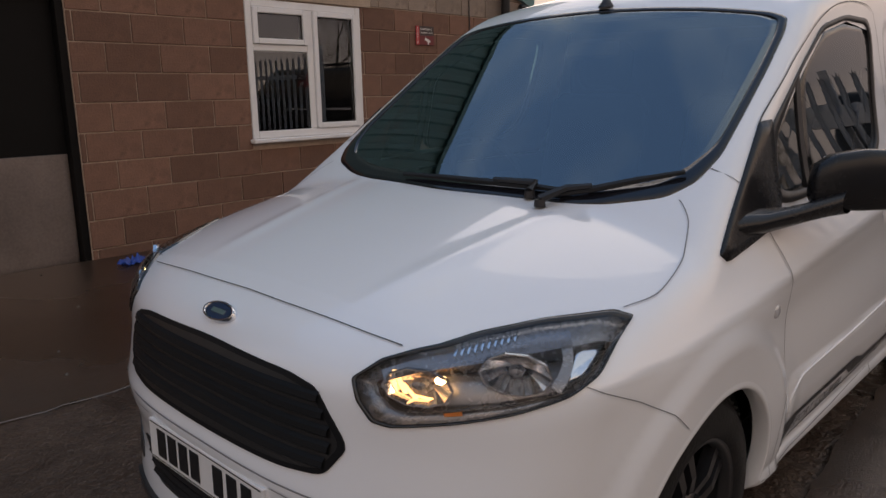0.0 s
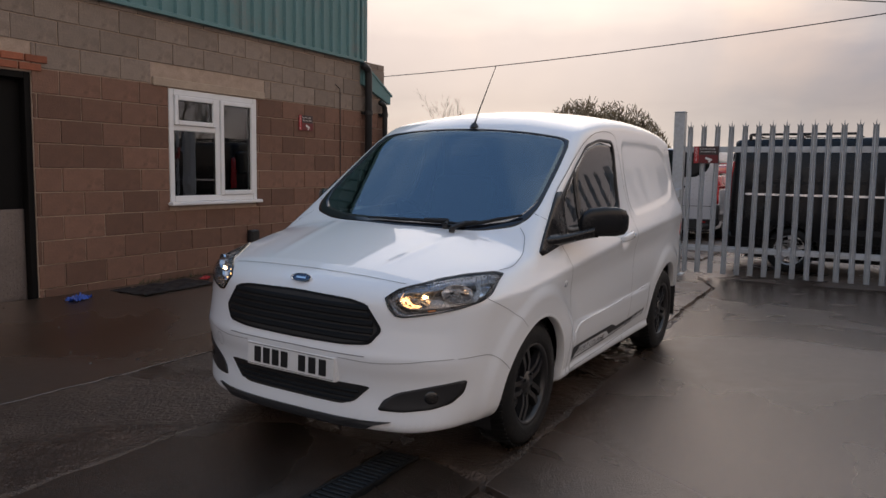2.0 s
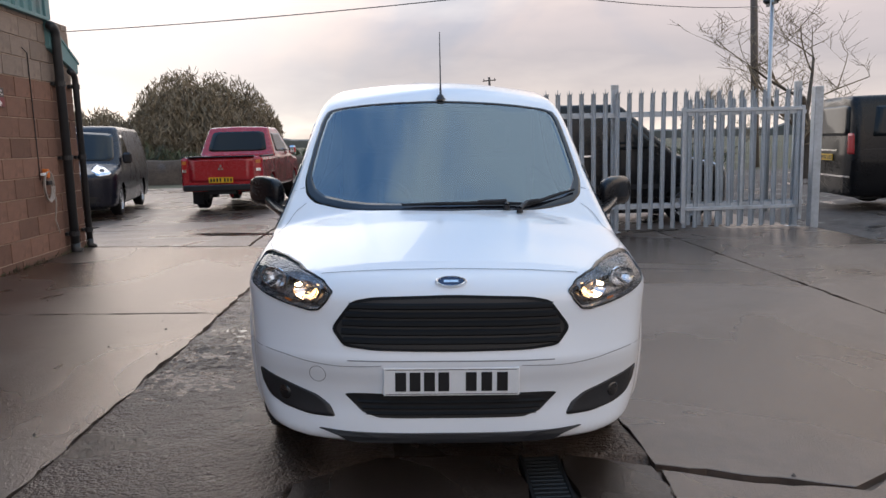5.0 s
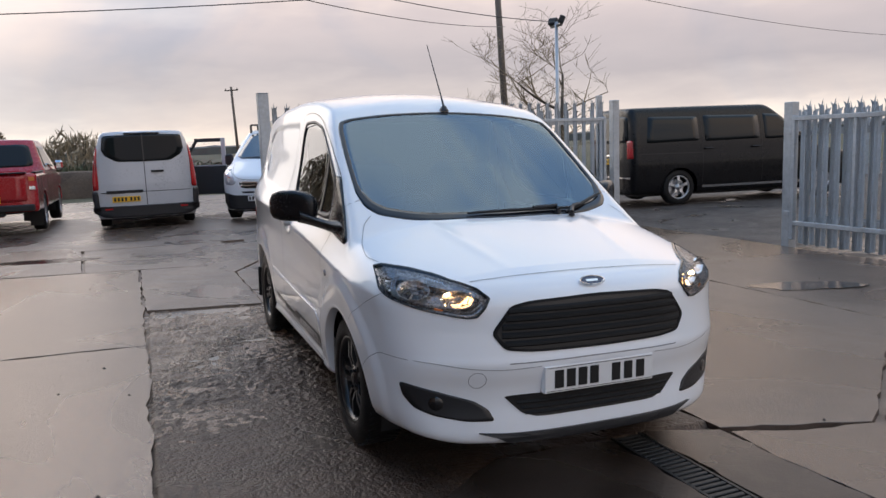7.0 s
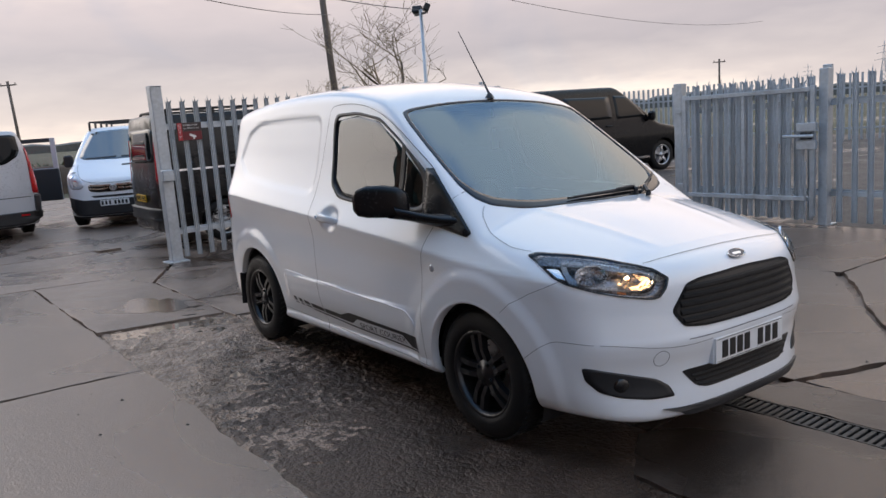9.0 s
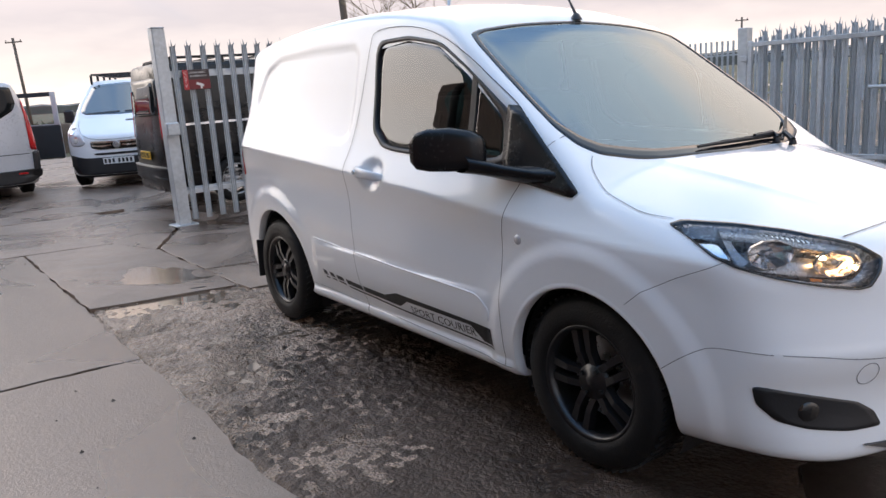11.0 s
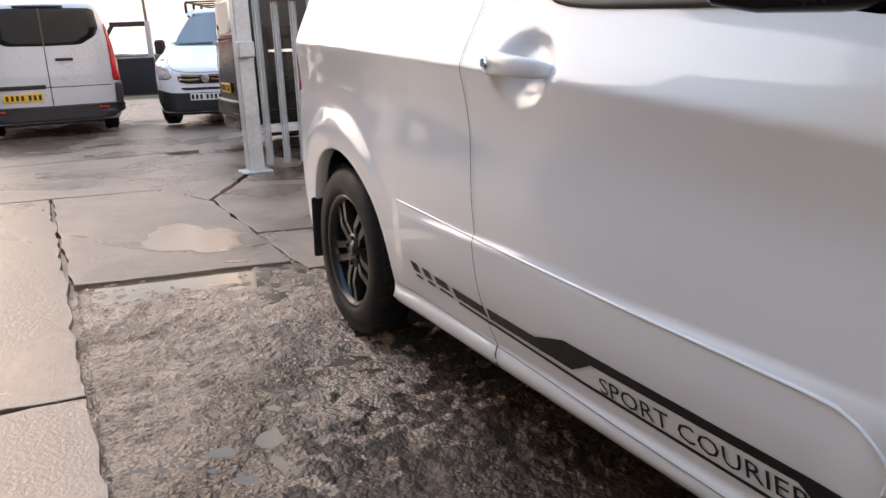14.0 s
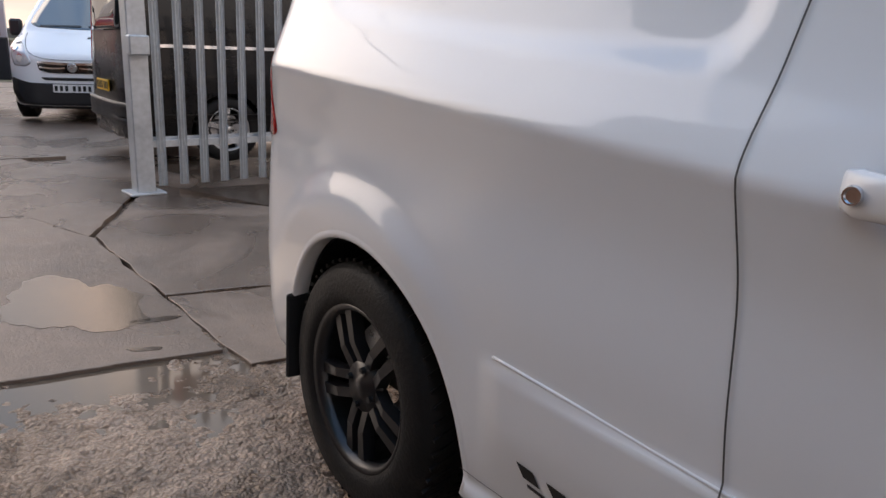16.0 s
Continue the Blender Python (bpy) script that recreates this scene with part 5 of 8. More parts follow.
def far_bank():
    """A low dark bank of woods and fields along the horizon."""
    bm = bmesh.new()
    prev = None
    for k in range(260):
        a = radians(-120 + 210 * k / 259)
        r = 420
        x, y = r * math.cos(a), r * math.sin(a)
        h = 4 + 5 * abs(noise.fractal(Vector((k * 0.07, 0.2, 0)), 0.8, 2, 4)) + 1.5 * noise.noise(Vector((k * 0.9, 3, 1)))
        cur = [bm.verts.new((x, y, -1)), bm.verts.new((x, y, h * 0.8)), bm.verts.new((x * 1.05, y * 1.05, h)), bm.verts.new((x * 1.08, y * 1.08, -1))]
        if prev:
            for i in range(3):
                bm.faces.new((prev[i], cur[i], cur[i + 1], prev[i + 1]))
        prev = cur
    return tagged(part("backdrop", bm, M["far"]), "low distant woods along the horizon", "woods", kind="structure")


far_bank()


def utility_pole(m, h, label, lean=0.0, arm=True, r=0.13):
    p = thing("utility_pole", m @ pose(0, 0, 0, 0, lean, 0), label, "pole", "poles")
    part("shaft", tubes([(0, 0, -0.3), (0, 0, h)], [r, r * 0.75], 12), M["wood"], p, smooth=True)
    if arm:
        part("crossarm", boxes((-0.6, 0.6, -0.04, 0.04, h - 0.35, h - 0.25), bevel=0.01), M["wood"], p)
        for x in (-0.5, 0.0, 0.5):
            part("insulator", lathe([(0.02, 0), (0.04, 0.03), (0.03, 0.06), (0.045, 0.1), (0.01, 0.13)], 8, "z"), M["dark_steel"], p).location = (x, 0, h - 0.25)
    return p


utility_pole(pose(25.9, -13.1, 0, 0, 0, 20), 9.6, "tall wooden utility pole carrying wires", 3.0, False, 0.16)
utility_pole(pose(65.3, -6.4, 0, 0, 0, 70), 7.0, "distant wooden pole with a crossarm", 2.0, True, 0.13)
utility_pole(pose(42.3, -66.0, 0, 0, 0, 40), 5.6, "distant wooden pole with a crossarm", 0, True, 0.12)


def floodlight_pole():
    p = thing("floodlight_pole", pose(9.95, -6.2, 0), "slim steel pole with two floodlights", "floodlight")
    part("shaft", tubes([(0, 0, -0.2), (0, 0, 3.72)], [0.045, 0.035], 10), M["galv"], p, smooth=True)
    part("crossbar", boxes((-0.2, 0.2, -0.02, 0.02, 3.62, 3.66)), M["dark_steel"], p)
    for s in (-1, 1):
        f = part("lamp_head", boxes((-0.1, 0.1, -0.05, 0.06, -0.07, 0.07), bevel=0.015), M["dark_steel"], p)
        f.matrix_local = pose(0.16 * s, -0.03, 3.74, 25, 0, 30 * s)
        part("glass", boxes((-0.085, 0.085, -0.056, -0.05, -0.055, 0.055)), M["pane"], f)
    return p


floodlight_pole()


def wire(a, b, sag, r, label):
    a, b = Vector(a), Vector(b)
    pts = [a.lerp(b, k / 24) - Vector((0, 0, sag * 4 * (k / 24) * (1 - k / 24))) for k in range(25)]
    return tagged(part("overhead_wire", tubes(pts, r, 5), M["pipe"]), label, "wire", "overhead wires")


wire((25.9, -13.1, 7.9), (30.0, 22.0, 6.3), 0.45, 0.02, "black overhead wire strung across the yard")
wire((25.9, -13.1, 6.2), (6.2, 6.4, 5.0), 0.6, 0.012, "thin sagging overhead wire to the workshop")
wire((9.95, -6.2, 3.72), (6.3, 5.2, 5.3), 0.5, 0.008, "thin wire from the floodlight pole")
wire((25.9, -13.1, 8.6), (40, -70, 9.0), 1.3, 0.015, "sagging overhead wire beyond the gate")


def pylon(m, h, label):
    p = thing("pylon", m, label, "pylon", "pylons")
    bm = bmesh.new()
    for sx in (-1, 1):
        for sy in (-1, 1):
            tube(bm, [(sx * 3, sy * 3, 0), (sx * 0.7, sy * 0.7, h * 0.65), (0, 0, h)], 0.18, 4)
    for k in range(7):
        z0, z1 = h * 0.65 * k / 7, h * 0.65 * (k + 1) / 7
        w0, w1 = 3 - 2.3 * k / 7, 3 - 2.3 * (k + 1) / 7
        for s in (-1, 1):
            tube(bm, [(-w0, s * w0, z0), (w1, s * w1, z1)], 0.1, 3)
            tube(bm, [(w0, s * w0, z0), (-w1, s * w1, z1)], 0.1, 3)
    part("lattice", bm, M["galv"], p)
    for z, w in ((0.62, 6), (0.75, 5), (0.88, 4)):
        part("crossarm", tubes([(-w, 0, h * z), (0, 0, h * z + 0.8), (w, 0, h * z)], 0.2, 4), M["galv"], p)
    return p


pylon(pose(254, -598, 0, 0, 0, 30), 36, "distant lattice electricity pylon")
pylon(pose(400, -770, 0, 0, 0, 30), 32, "distant lattice electricity pylon")
blocks()

# ---- wheels ----
def wheel(parent, m, r, width, style="black", rim_r=None, spokes=5):
    """A wheel with tyre, barrel, spokes and hub; local +y points outwards."""
    w = part("wheel", lathe([(r * 0.60, -width * 0.5), (r * 0.62, width * 0.36), (r * 0.645, width * 0.40), (r * 0.645, width * 0.36)], 40), M["dark_steel"], parent)
    w.matrix_local = m
    rim = rim_r or r * 0.655
    h = width / 2
    prof = [(rim, -h * 0.95), (rim + 0.02, -h), (r - 0.03, -h * 0.98), (r - 0.008, -h * 0.8), (r, -h * 0.5), (r, h * 0.5), (r - 0.008, h * 0.8), (r - 0.03, h * 0.98), (rim + 0.03, h * 1.03), (rim + 0.012, h), (rim, h * 0.9)]
    t = part("tyre", lathe(prof, 56), M["tyre"], w, smooth=True)
    bm = bmesh.new()
    for k in range(56):
        a = 2 * math.pi * k / 56
        for s in (-1, 1):
            box(bm, -0.004, 0.004, s * h * 0.15, s * h * 0.85, -0.004, 0.004, Matrix.Rotation(a, 4, "Y") @ pose(0, 0, r - 0.001, 0, 0, 20 * s))
    part("tread_pattern", bm, M["tyre"], t, kind="stuff")
    mat = M["alloy_black"] if style == "black" else M["alloy"]
    part("rim_lip", lathe([(rim - 0.018, h * 0.62), (rim - 0.012, h * 0.86), (rim + 0.002, h * 0.94), (rim + 0.004, h * 0.7)], 56), mat, w, smooth=True)
    for k in range(spokes):
        a0 = 2 * math.pi * k / spokes
        bm = bmesh.new()
        for off in ((-0.026, 0.026) if style == "black" else (0.0,)):
            wd = 0.017 if style == "black" else 0.032
            pts = []
            for q, (rr, yy) in enumerate(((0.05, h * 0.66), (rim * 0.55, h * 0.80), (rim - 0.012, h * 0.72))):
                ang = a0 + math.asin(off * (0.85 + 0.12 * q) / rr)
                pts.append((Vector((rr * math.sin(ang), yy, rr * math.cos(ang))), ang))
            rows = []
            for (p, ang), f in zip(pts, (1.1, 0.9, 1.15)):
                tx = Vector((math.cos(ang), 0, -math.sin(ang)))
                rows.append([bm.verts.new(p + tx * wd * f * 0.75), bm.verts.new(p + tx * wd * f + Vector((0, -0.03, 0))),
                             bm.verts.new(p - tx * wd * f + Vector((0, -0.03, 0))), bm.verts.new(p - tx * wd * f * 0.75)])
            for a, b in zip(rows, rows[1:]):
                for j in range(4):
                    bm.faces.new((a[j], a[(j + 1) % 4], b[(j + 1) % 4], b[j]))
            bm.faces.new(rows[-1])
        bmesh.ops.recalc_face_normals(bm, faces=bm.faces)
        part("spoke", bm, mat, w)
    part("hub_cap", lathe([(0.0, h * 0.78), (0.026, h * 0.78), (0.03, h * 0.72), (0.062, h * 0.70), (0.07, h * 0.5)], 24), mat, w, smooth=True)
    nut = mesh_of(lathe([(0.0, 0.012), (0.008, 0.012), (0.009, 0)], 6), "wheel_nut", M["dark_steel"])
    for k in range(4 if style == "black" else 5):
        a = 2 * math.pi * (k + 0.5) / (4 if style == "black" else 5)
        part("wheel_nut", nut, None, w).location = (0.05 * math.sin(a), h * 0.70, 0.05 * math.cos(a))
    part("brake_disc", lathe([(0.06, -0.02), (rim * 0.72, -0.02), (rim * 0.72, -0.005), (0.06, -0.005)], 32), M["alloy"], w, smooth=False)
    return w


def arch_liner(body, wx, wz, r, side, parent):
    """The dark tub inside a wheel arch."""
    bm = bmesh.new()
    n = 30
    rings = []
    for yy in (0.5, 0.68, 0.80):
        ring = []
        for k in range(n + 1):
            a = math.pi * (-0.12 + 1.24 * k / n)
            ring.append(bm.verts.new((wx + (r + 0.012) * math.cos(a), side * yy, wz + (r + 0.012) * math.sin(a))))
        rings.append(ring)
    for a, b in zip(rings, rings[1:]):
        for k in range(n):
            bm.faces.new((a[k], a[k + 1], b[k + 1], b[k]))
    c = bm.verts.new((wx, side * 0.5, wz))
    for k in range(n):
        bm.faces.new((rings[0][k], rings[0][k + 1], c))
    return part("arch_liner", bm, M["trim"], parent)


def arch_lip(body, wx, wz, r, side, parent, mat, width=0.024):
    """The turned edge round a wheel arch."""
    view = RIGHT if side > 0 else LEFT
    bm = bmesh.new()
    n = 44
    angs = [math.pi * (-0.085 + 1.17 * k / n) for k in range(n + 1)]
    rows = []
    for rr, lift, push in ((r + width, 0.0002, 0), (r + width * 0.55, 0.0015, 0), (r + 0.002, 0.0018, 0), (r - 0.003, -0.002, 0), (r + 0.002, 0, 0.045)):
        uv = [(wx + rr * math.cos(a), wz + rr * math.sin(a)) for a in angs]
        p = body.land(view, uv)
        p = p + body.normal(p) * lift
        p[:, 1] -= side * push
        rows.append([bm.verts.new(q) for q in p])
    for a, b in zip(rows, rows[1:]):
        for k in range(n):
            bm.faces.new((a[k], a[k + 1], b[k + 1], b[k]))
    bmesh.ops.recalc_face_normals(bm, faces=bm.faces)
    return part("arch_lip", bm, mat, parent, smooth=True)


# ---- the white van ----
side_profile = hermite([0.10, 0.20, 0.30, 0.45, 0.60, 0.78, 0.90, 0.93, 0.96, 1.00, 1.10, 1.25, 1.40, 1.57, 1.68, 1.80],
                       [0.74, 0.800, 0.835, 0.858, 0.868, 0.876, 0.881, 0.8795, 0.868, 0.851, 0.812, 0.771, 0.742, 0.706, 0.672, 0.61])
roof_line = hermite([0.60, 0.85, 1.20, 1.60, 2.10, 2.60, 3.05, 3.35], [1.560, 1.662, 1.738, 1.776, 1.779, 1.752, 1.694, 1.61])
nose_line = hermite([0.10, 0.22, 0.29, 0.36, 0.44, 0.505, 0.54, 0.58, 0.66, 0.78, 0.86, 1.0], [0.055, 0.006, 0.008, 0.016, 0.010, -0.006, -0.010, -0.002, 0.012, 0.026, 0.056, 0.15])
PANEL = smooth_poly([(1.59, 1.572), (2.05, 1.582), (2.54, 1.570), (2.74, 1.50), (2.87, 1.31), (2.67, 1.19), (2.1, 1.128), (1.59, 1.095)], 0.2, 4)
HUBS = ((-0.03, 0.31), (2.485, 0.31))
ARCHES = ((-0.035, 0.300, 0.358), (2.445, 0.300, 0.390))


def van_form(x, y, z):
    ay = np.abs(y)
    crease = 0.832 + 0.103 * x - 0.0088 * x * x
    w = side_profile(z - (crease - 0.935) * sstep(0.55, 0.90, z) * (1 - 0.7 * sstep(1.08, 1.5, z)))
    w = w - 0.16 * np.clip((-0.15 - x) / 0.72, 0, 2) ** 2 - 0.055 * np.clip((x - 2.2) / 1.05, 0, 2) ** 2
    # bulge over the wheels
    for hx, hz in HUBS:
        rr = np.hypot(x - hx, z - hz + 0.01)
        if hx < 1:
            w = w + (0.006 * sstep(0.62, 0.50, rr) + 0.017 * sstep(0.525, 0.455, rr)) * sstep(0.2, 0.3, z)
        else:
            w = w + 0.004 * sstep(0.62, 0.45, rr) * sstep(0.2, 0.3, z) + 0.014 * sstep(0.545, 0.46, rr) * sstep(0.50, 0.74, z)
    # lower door moulding
    line = 0.575 - 0.03 * (1.98 - x) / 1.45
    inm = sstep(0.42, 0.50, x) * (1 - sstep(1.93, 2.01, x))
    w = w + inm * (0.011 * sstep(line + 0.006, line - 0.014, z) - 0.012 * sstep(0.47, 0.30, z))
    # sill skirt
    w = w + 0.022 * sstep(0.30, 0.262, z) * sstep(0.30, 0.36, x) * (1 - sstep(2.05, 2.11, x))
    # shoulder crease
    d = crease - z
    keen = 0.5 * (np.sqrt(d * d + 0.006 ** 2) + d)
    w = w + (0.008 * sstep(-0.14, 0.0, d) - 0.021 * (1 - np.exp(-keen / 0.075)) * (1 - 0.75 * sstep(0.08, 0.34, d))) * sstep(-0.05, 0.45, x) * (1 - sstep(2.9, 3.15, x))
    # hollow behind the door handle
    w = w - 0.028 * np.exp(-(((x - 1.295) / 0.088) ** 2 + ((z - 0.963) / 0.062) ** 2) ** 2)
    # pressed blank panel behind the door
    near = (x > 1.5) & (x < 3.0) & (z > 1.0) & (z < 1.65)
    if np.any(near):
        d, _ = poly_dist(PANEL, x[near], z[near])
        d = np.where(inside_poly(PANEL, x[near], z[near]), d, -d)
        w = w.copy()
        w[near] -= 0.010 * sstep(-0.024, 0.032, d)
    side = ay - w
    hood = 0.868 + 0.285 * (x + 0.78) - 0.055 * (x + 0.78) ** 2 - 0.11 * np.clip(-0.66 - x, 0, 1) - 0.085 * (ay / 0.8) ** 2.6
    # two shallow ribs in the bonnet
    rib = 0.30 + 0.16 * (x + 0.75)
    hood = hood + 0.004 * np.exp(-((ay - rib) / 0.035) ** 2) * sstep(-0.72, -0.45, x)
    sx = x - 0.16 * y * y
    screen = 1.040 + 0.690 * (sx + 0.035)
    roof = roof_line(x) - 0.055 * (ay / 0.62) ** 2
    cabin = smin(screen, roof, 0.05)
    top = z - smax(hood, cabin, 0.018)
    front = (-0.868 + nose_line(z) + 0.50 * ay ** 3.1) - x
    back = x - (3.27 - 0.10 * np.clip(z - 0.55, 0, 2) - 0.22 * (ay / 0.85) ** 4)
    low = 0.205 - z + 0.02 * sstep(0.55, 0.75, ay)
    f = smax(side, top, 0.055)
    f = smax(f, front, 0.06)
    f = smax(f, back, 0.12)
    return smax(f, low, 0.04)


van_body = Body(van_form, -0.87, 3.27, 0.86)
SCREEN_VIEW = View((0.548, 0, -0.837), (0, 1, 0), (0.837, 0, 0.548), 3)


def sv(y, x, z):
    return (y, 0.837 * x + 0.548 * z)


LAMP = smooth_poly([(-0.178, 0.803), (-0.166, 0.765), (-0.137, 0.730), (-0.100, 0.725), (0.02, 0.745), (0.13, 0.768), (0.235, 0.797), (0.295, 0.825), (0.342, 0.868), (0.384, 0.896),
                    (0.345, 0.905), (0.20, 0.896), (0.07, 0.880), (-0.055, 0.856), (-0.12, 0.838)], 0.16, 3)


def lamp_scaled(k, h):
    return [(0.095 + (u - 0.095) * k, 0.815 + (v - 0.815) * h) for u, v in LAMP]


def lamp_view(s):
    return View((0.75, -0.661 * s, 0), (0.661, 0.75 * s, 0), (0, 0, 1), 4)


def build_van():
    van = thing("white_van", LEVEL, "small white panel van with black alloy wheels and lit sidelights", "van")
    B = van_body
    white, black = M["white_paint"], M["trim"]
    # outlines on the side (x, z)
    glass_main = smooth_poly([(1.405, 1.556), (1.358, 1.175), (1.235, 1.092), (0.655, 1.065), (0.665, 1.385), (0.90, 1.515), (1.15, 1.56)], 0.24, 5)
    glass_outer = smooth_poly([(1.430, 1.576), (1.378, 1.162), (1.243, 1.074), (0.38, 1.028), (0.40, 1.225), (0.685, 1.407), (0.907, 1.533), (1.16, 1.578)], 0.22, 5)
    glass_quarter = smooth_poly([(0.625, 1.345), (0.62, 1.062), (0.425, 1.055), (0.455, 1.215)], 0.10, 3)
    sail = smooth_poly([(0.435, 1.262), (0.385, 1.255), (0.20, 1.105), (0.022, 0.968), (0.045, 0.948), (0.32, 0.988), (0.40, 1.022), (0.425, 1.06)], 0.12, 3)
    s_out = [(0.0, 0.532), (0.40, 0.566), (0.52, 0.600), (0.645, 0.660), (0.695, 0.735), (0.714, 0.85), (0.706, 1.02), (0.694, 1.22), (0.676, 1.42), (0.655, 1.505), (0.60, 1.530), (0.40, 1.546), (0.0, 1.554)]
    s_out = smooth_poly(s_out + [(-u, v) for u, v in s_out[-2:0:-1]], 0.25, 3)
    c = np.array(s_out).mean(0)
    s_in = []
    for u, v in s_out:
        s_in.append((u * (0.965 - 0.05 * float(sstep(0.95, 0.6, np.array(v)))), c[1] + (v - c[1]) * (0.88 if v < c[1] else 0.965)))
    cuts = [(SCREEN_VIEW, s_out, lambda p: p[:, 2] > 0.98)]
    for s in (1, -1):
        cuts.append((RIGHT if s > 0 else LEFT, [(1.405, 1.535), (1.365, 1.20), (1.325, 1.145), (1.24, 1.09), (0.42, 1.05), (0.44, 1.205), (0.695, 1.385), (0.91, 1.51), (1.16, 1.555)], lambda p, s=s: p[:, 1] * s > 0.3))
    for s in (1, -1):
        cuts.append((lamp_view(s), lamp_scaled(0.985, 0.965), lambda p, s=s: (p[:, 1] * s > 0.2) & (p[:, 0] < 0.1)))
    shell = B.shell(420, 420, cuts, ARCHES)
    shell.materials.append(white)
    body = part("body", shell, None, van)
    # windscreen
    part("screen_frit", B.sheet(SCREEN_VIEW, [(u * 0.997, v) for u, v in s_out], 0.0015, 0.003, 3, 0.03, s_in, None, 0.0), M["frit"], body, smooth=True)
    part("windscreen", B.sheet(SCREEN_VIEW, [(u * 0.998, v) for u, v in s_out], 0.0, 0.003, 14, 0.03), M["screen"], body, "tinted laminated windscreen", smooth=True).visible_shadow = False
    for s, view in ((1, RIGHT), (-1, LEFT)):
        d = part("door_window", B.sheet(view, glass_outer, 0.004, 0.014, 2, 0.03, [(u, v) for u, v in smooth_poly([(1.405, 1.556), (1.358, 1.175), (1.235, 1.092), (0.425, 1.055), (0.45, 1.215), (0.665, 1.385), (0.90, 1.515), (1.15, 1.56)], 0.24, 5)]), black, van, smooth=True)
        part("side_glass", B.sheet(view, glass_main, -0.001, 0.004, 8, 0.05), M["van_glass"], d, "tinted door glass", smooth=True)
        part("quarter_glass", B.sheet(view, glass_quarter, -0.001, 0.004, 6, 0.05), M["van_glass"], d, smooth=True)
        part("divider", B.sheet(view, [(0.662, 1.385), (0.656, 1.06), (0.622, 1.058), (0.628, 1.352)], 0.003, 0.008, 3, 0.04), black, d)
        part("sail_panel", B.sheet(view, sail, 0.0065, 0.014, 5, 0.03), M["satin_black"], van, "black plastic mirror sail panel", smooth=True)
        # shut lines
        for nm, pts, w in (("door_gap", [(0.30, 0.985), (0.325, 0.93), (0.36, 0.80), (0.375, 0.60), (0.375, 0.275)], 0.0055),
                           ("door_gap", curve_through([(1.485, 1.57), (1.50, 1.45), (1.53, 1.20), (1.538, 1.08), (1.542, 1.00), (1.537, 0.93), (1.522, 0.80), (1.506, 0.60), (1.485, 0.42), (1.45, 0.30)], 4), 0.0055),
                           ("door_gap", curve_through([(1.485, 1.57), (1.475, 1.61), (1.40, 1.628), (1.231, 1.625), (1.05, 1.597), (0.866, 1.538), (0.70, 1.455), (0.571, 1.375), (0.373, 1.245), (0.343, 1.186)], 4), 0.005),
                           ("sill_gap", [(0.335, 0.272), (1.0, 0.282), (1.46, 0.296), (2.06, 0.315)], 0.004),
                           ("pillar_gap", [(0.226, 1.088), (0.212, 1.108), (0.199, 1.126), (0.197, 1.145)], 0.005),
                           ("wing_gap", [(-0.53, 0.81), (-0.50, 0.795), (-0.40, 0.752), (-0.295, 0.695), (-0.235, 0.645)], 0.004)):
            part(nm, B.ribbon(view, pts, w * 0.55, 0.003), M["seam"] if nm != "door_gap" else M["gap"], body)
        part("skirt_gap", B.ribbon(view, [(1.435, 0.20), (1.45, 0.30)], 0.006), M["ink"], body)
        # crease highlight edge of the moulding
        edge = B.land(view, dense(curve_through([(1.965, 0.584), (1.5, 0.563), (1.0, 0.545), (0.60, 0.534), (0.525, 0.525), (0.485, 0.503), (0.463, 0.472), (0.468, 0.435)], 4), 0.03, False))
        part("moulding_edge", tubes([tuple(p) for p in edge], 0.0035, 6), white, body, smooth=True)
        # side stripe
        st = part("side_stripe", B.decal(view, [(1.463, 0.395), (1.262, 0.388), (1.20, 0.405), (1.15, 0.418), (0.455, 0.402), (0.445, 0.33), (0.52, 0.332), (0.545, 0.385), (1.065, 0.392), (1.135, 0.355), (1.457, 0.368)]), M["ink"], van, "black side decal stripe")
        part("stripe_line", B.ribbon(view, [(1.459, 0.357), (1.097, 0.337), (0.445, 0.320)], 0.008, 0.0018), M["ink"], st)
        for x0, x1, z, tall in ((1.888, 1.846, 0.418, 0.026), (1.815, 1.770, 0.414, 0.023), (1.743, 1.669, 0.4085, 0.021), (1.640, 1.481, 0.402, 0.025)):
            fall = 0.055 * (x0 - x1)
            part("stripe_block", B.decal(view, [(x0, z), (x1, z - fall), (x1 - 0.014, z - tall - fall), (x0 - 0.015, z - tall)]), M["ink"], st)
            part("stripe_block", B.ribbon(view, [(x0 - 0.024, z - tall - 0.012), (x1 - 0.024, z - tall - 0.013 - fall)], 0.008, 0.0018), M["ink"], st)
        wording = [words(t, 0.062) for t in ("SPORT", "COURIER")]
        cos = [np.array([v.co[:] for v in me.vertices]) for me in wording]
        wide = [c[:, 0].max() - c[:, 0].min() for c in cos]
        k = 0.475 / (sum(wide) + 0.02)
        for me, co, start in zip(wording, cos, (0.0, wide[0] + 0.02)):
            u = (co[:, 0] - co[:, 0].min() + start) * k
            uv = np.stack([(1.045 - u) if s > 0 else (0.57 + u), 0.341 + co[:, 1] * 0.82], 1)
            p = B.land(view, uv)
            p = p + B.normal(p) * 0.002
            for v, q in zip(me.vertices, p):
                v.co = q
            me.materials.clear()
            me.materials.append(M["ink"])
            part("lettering", me, None, st, "dark wording on the side stripe")
        # handle
        y0 = float(B.land(view, [(1.20, 0.955)])[0, 1])
        bm = bmesh.new()
        rows = []
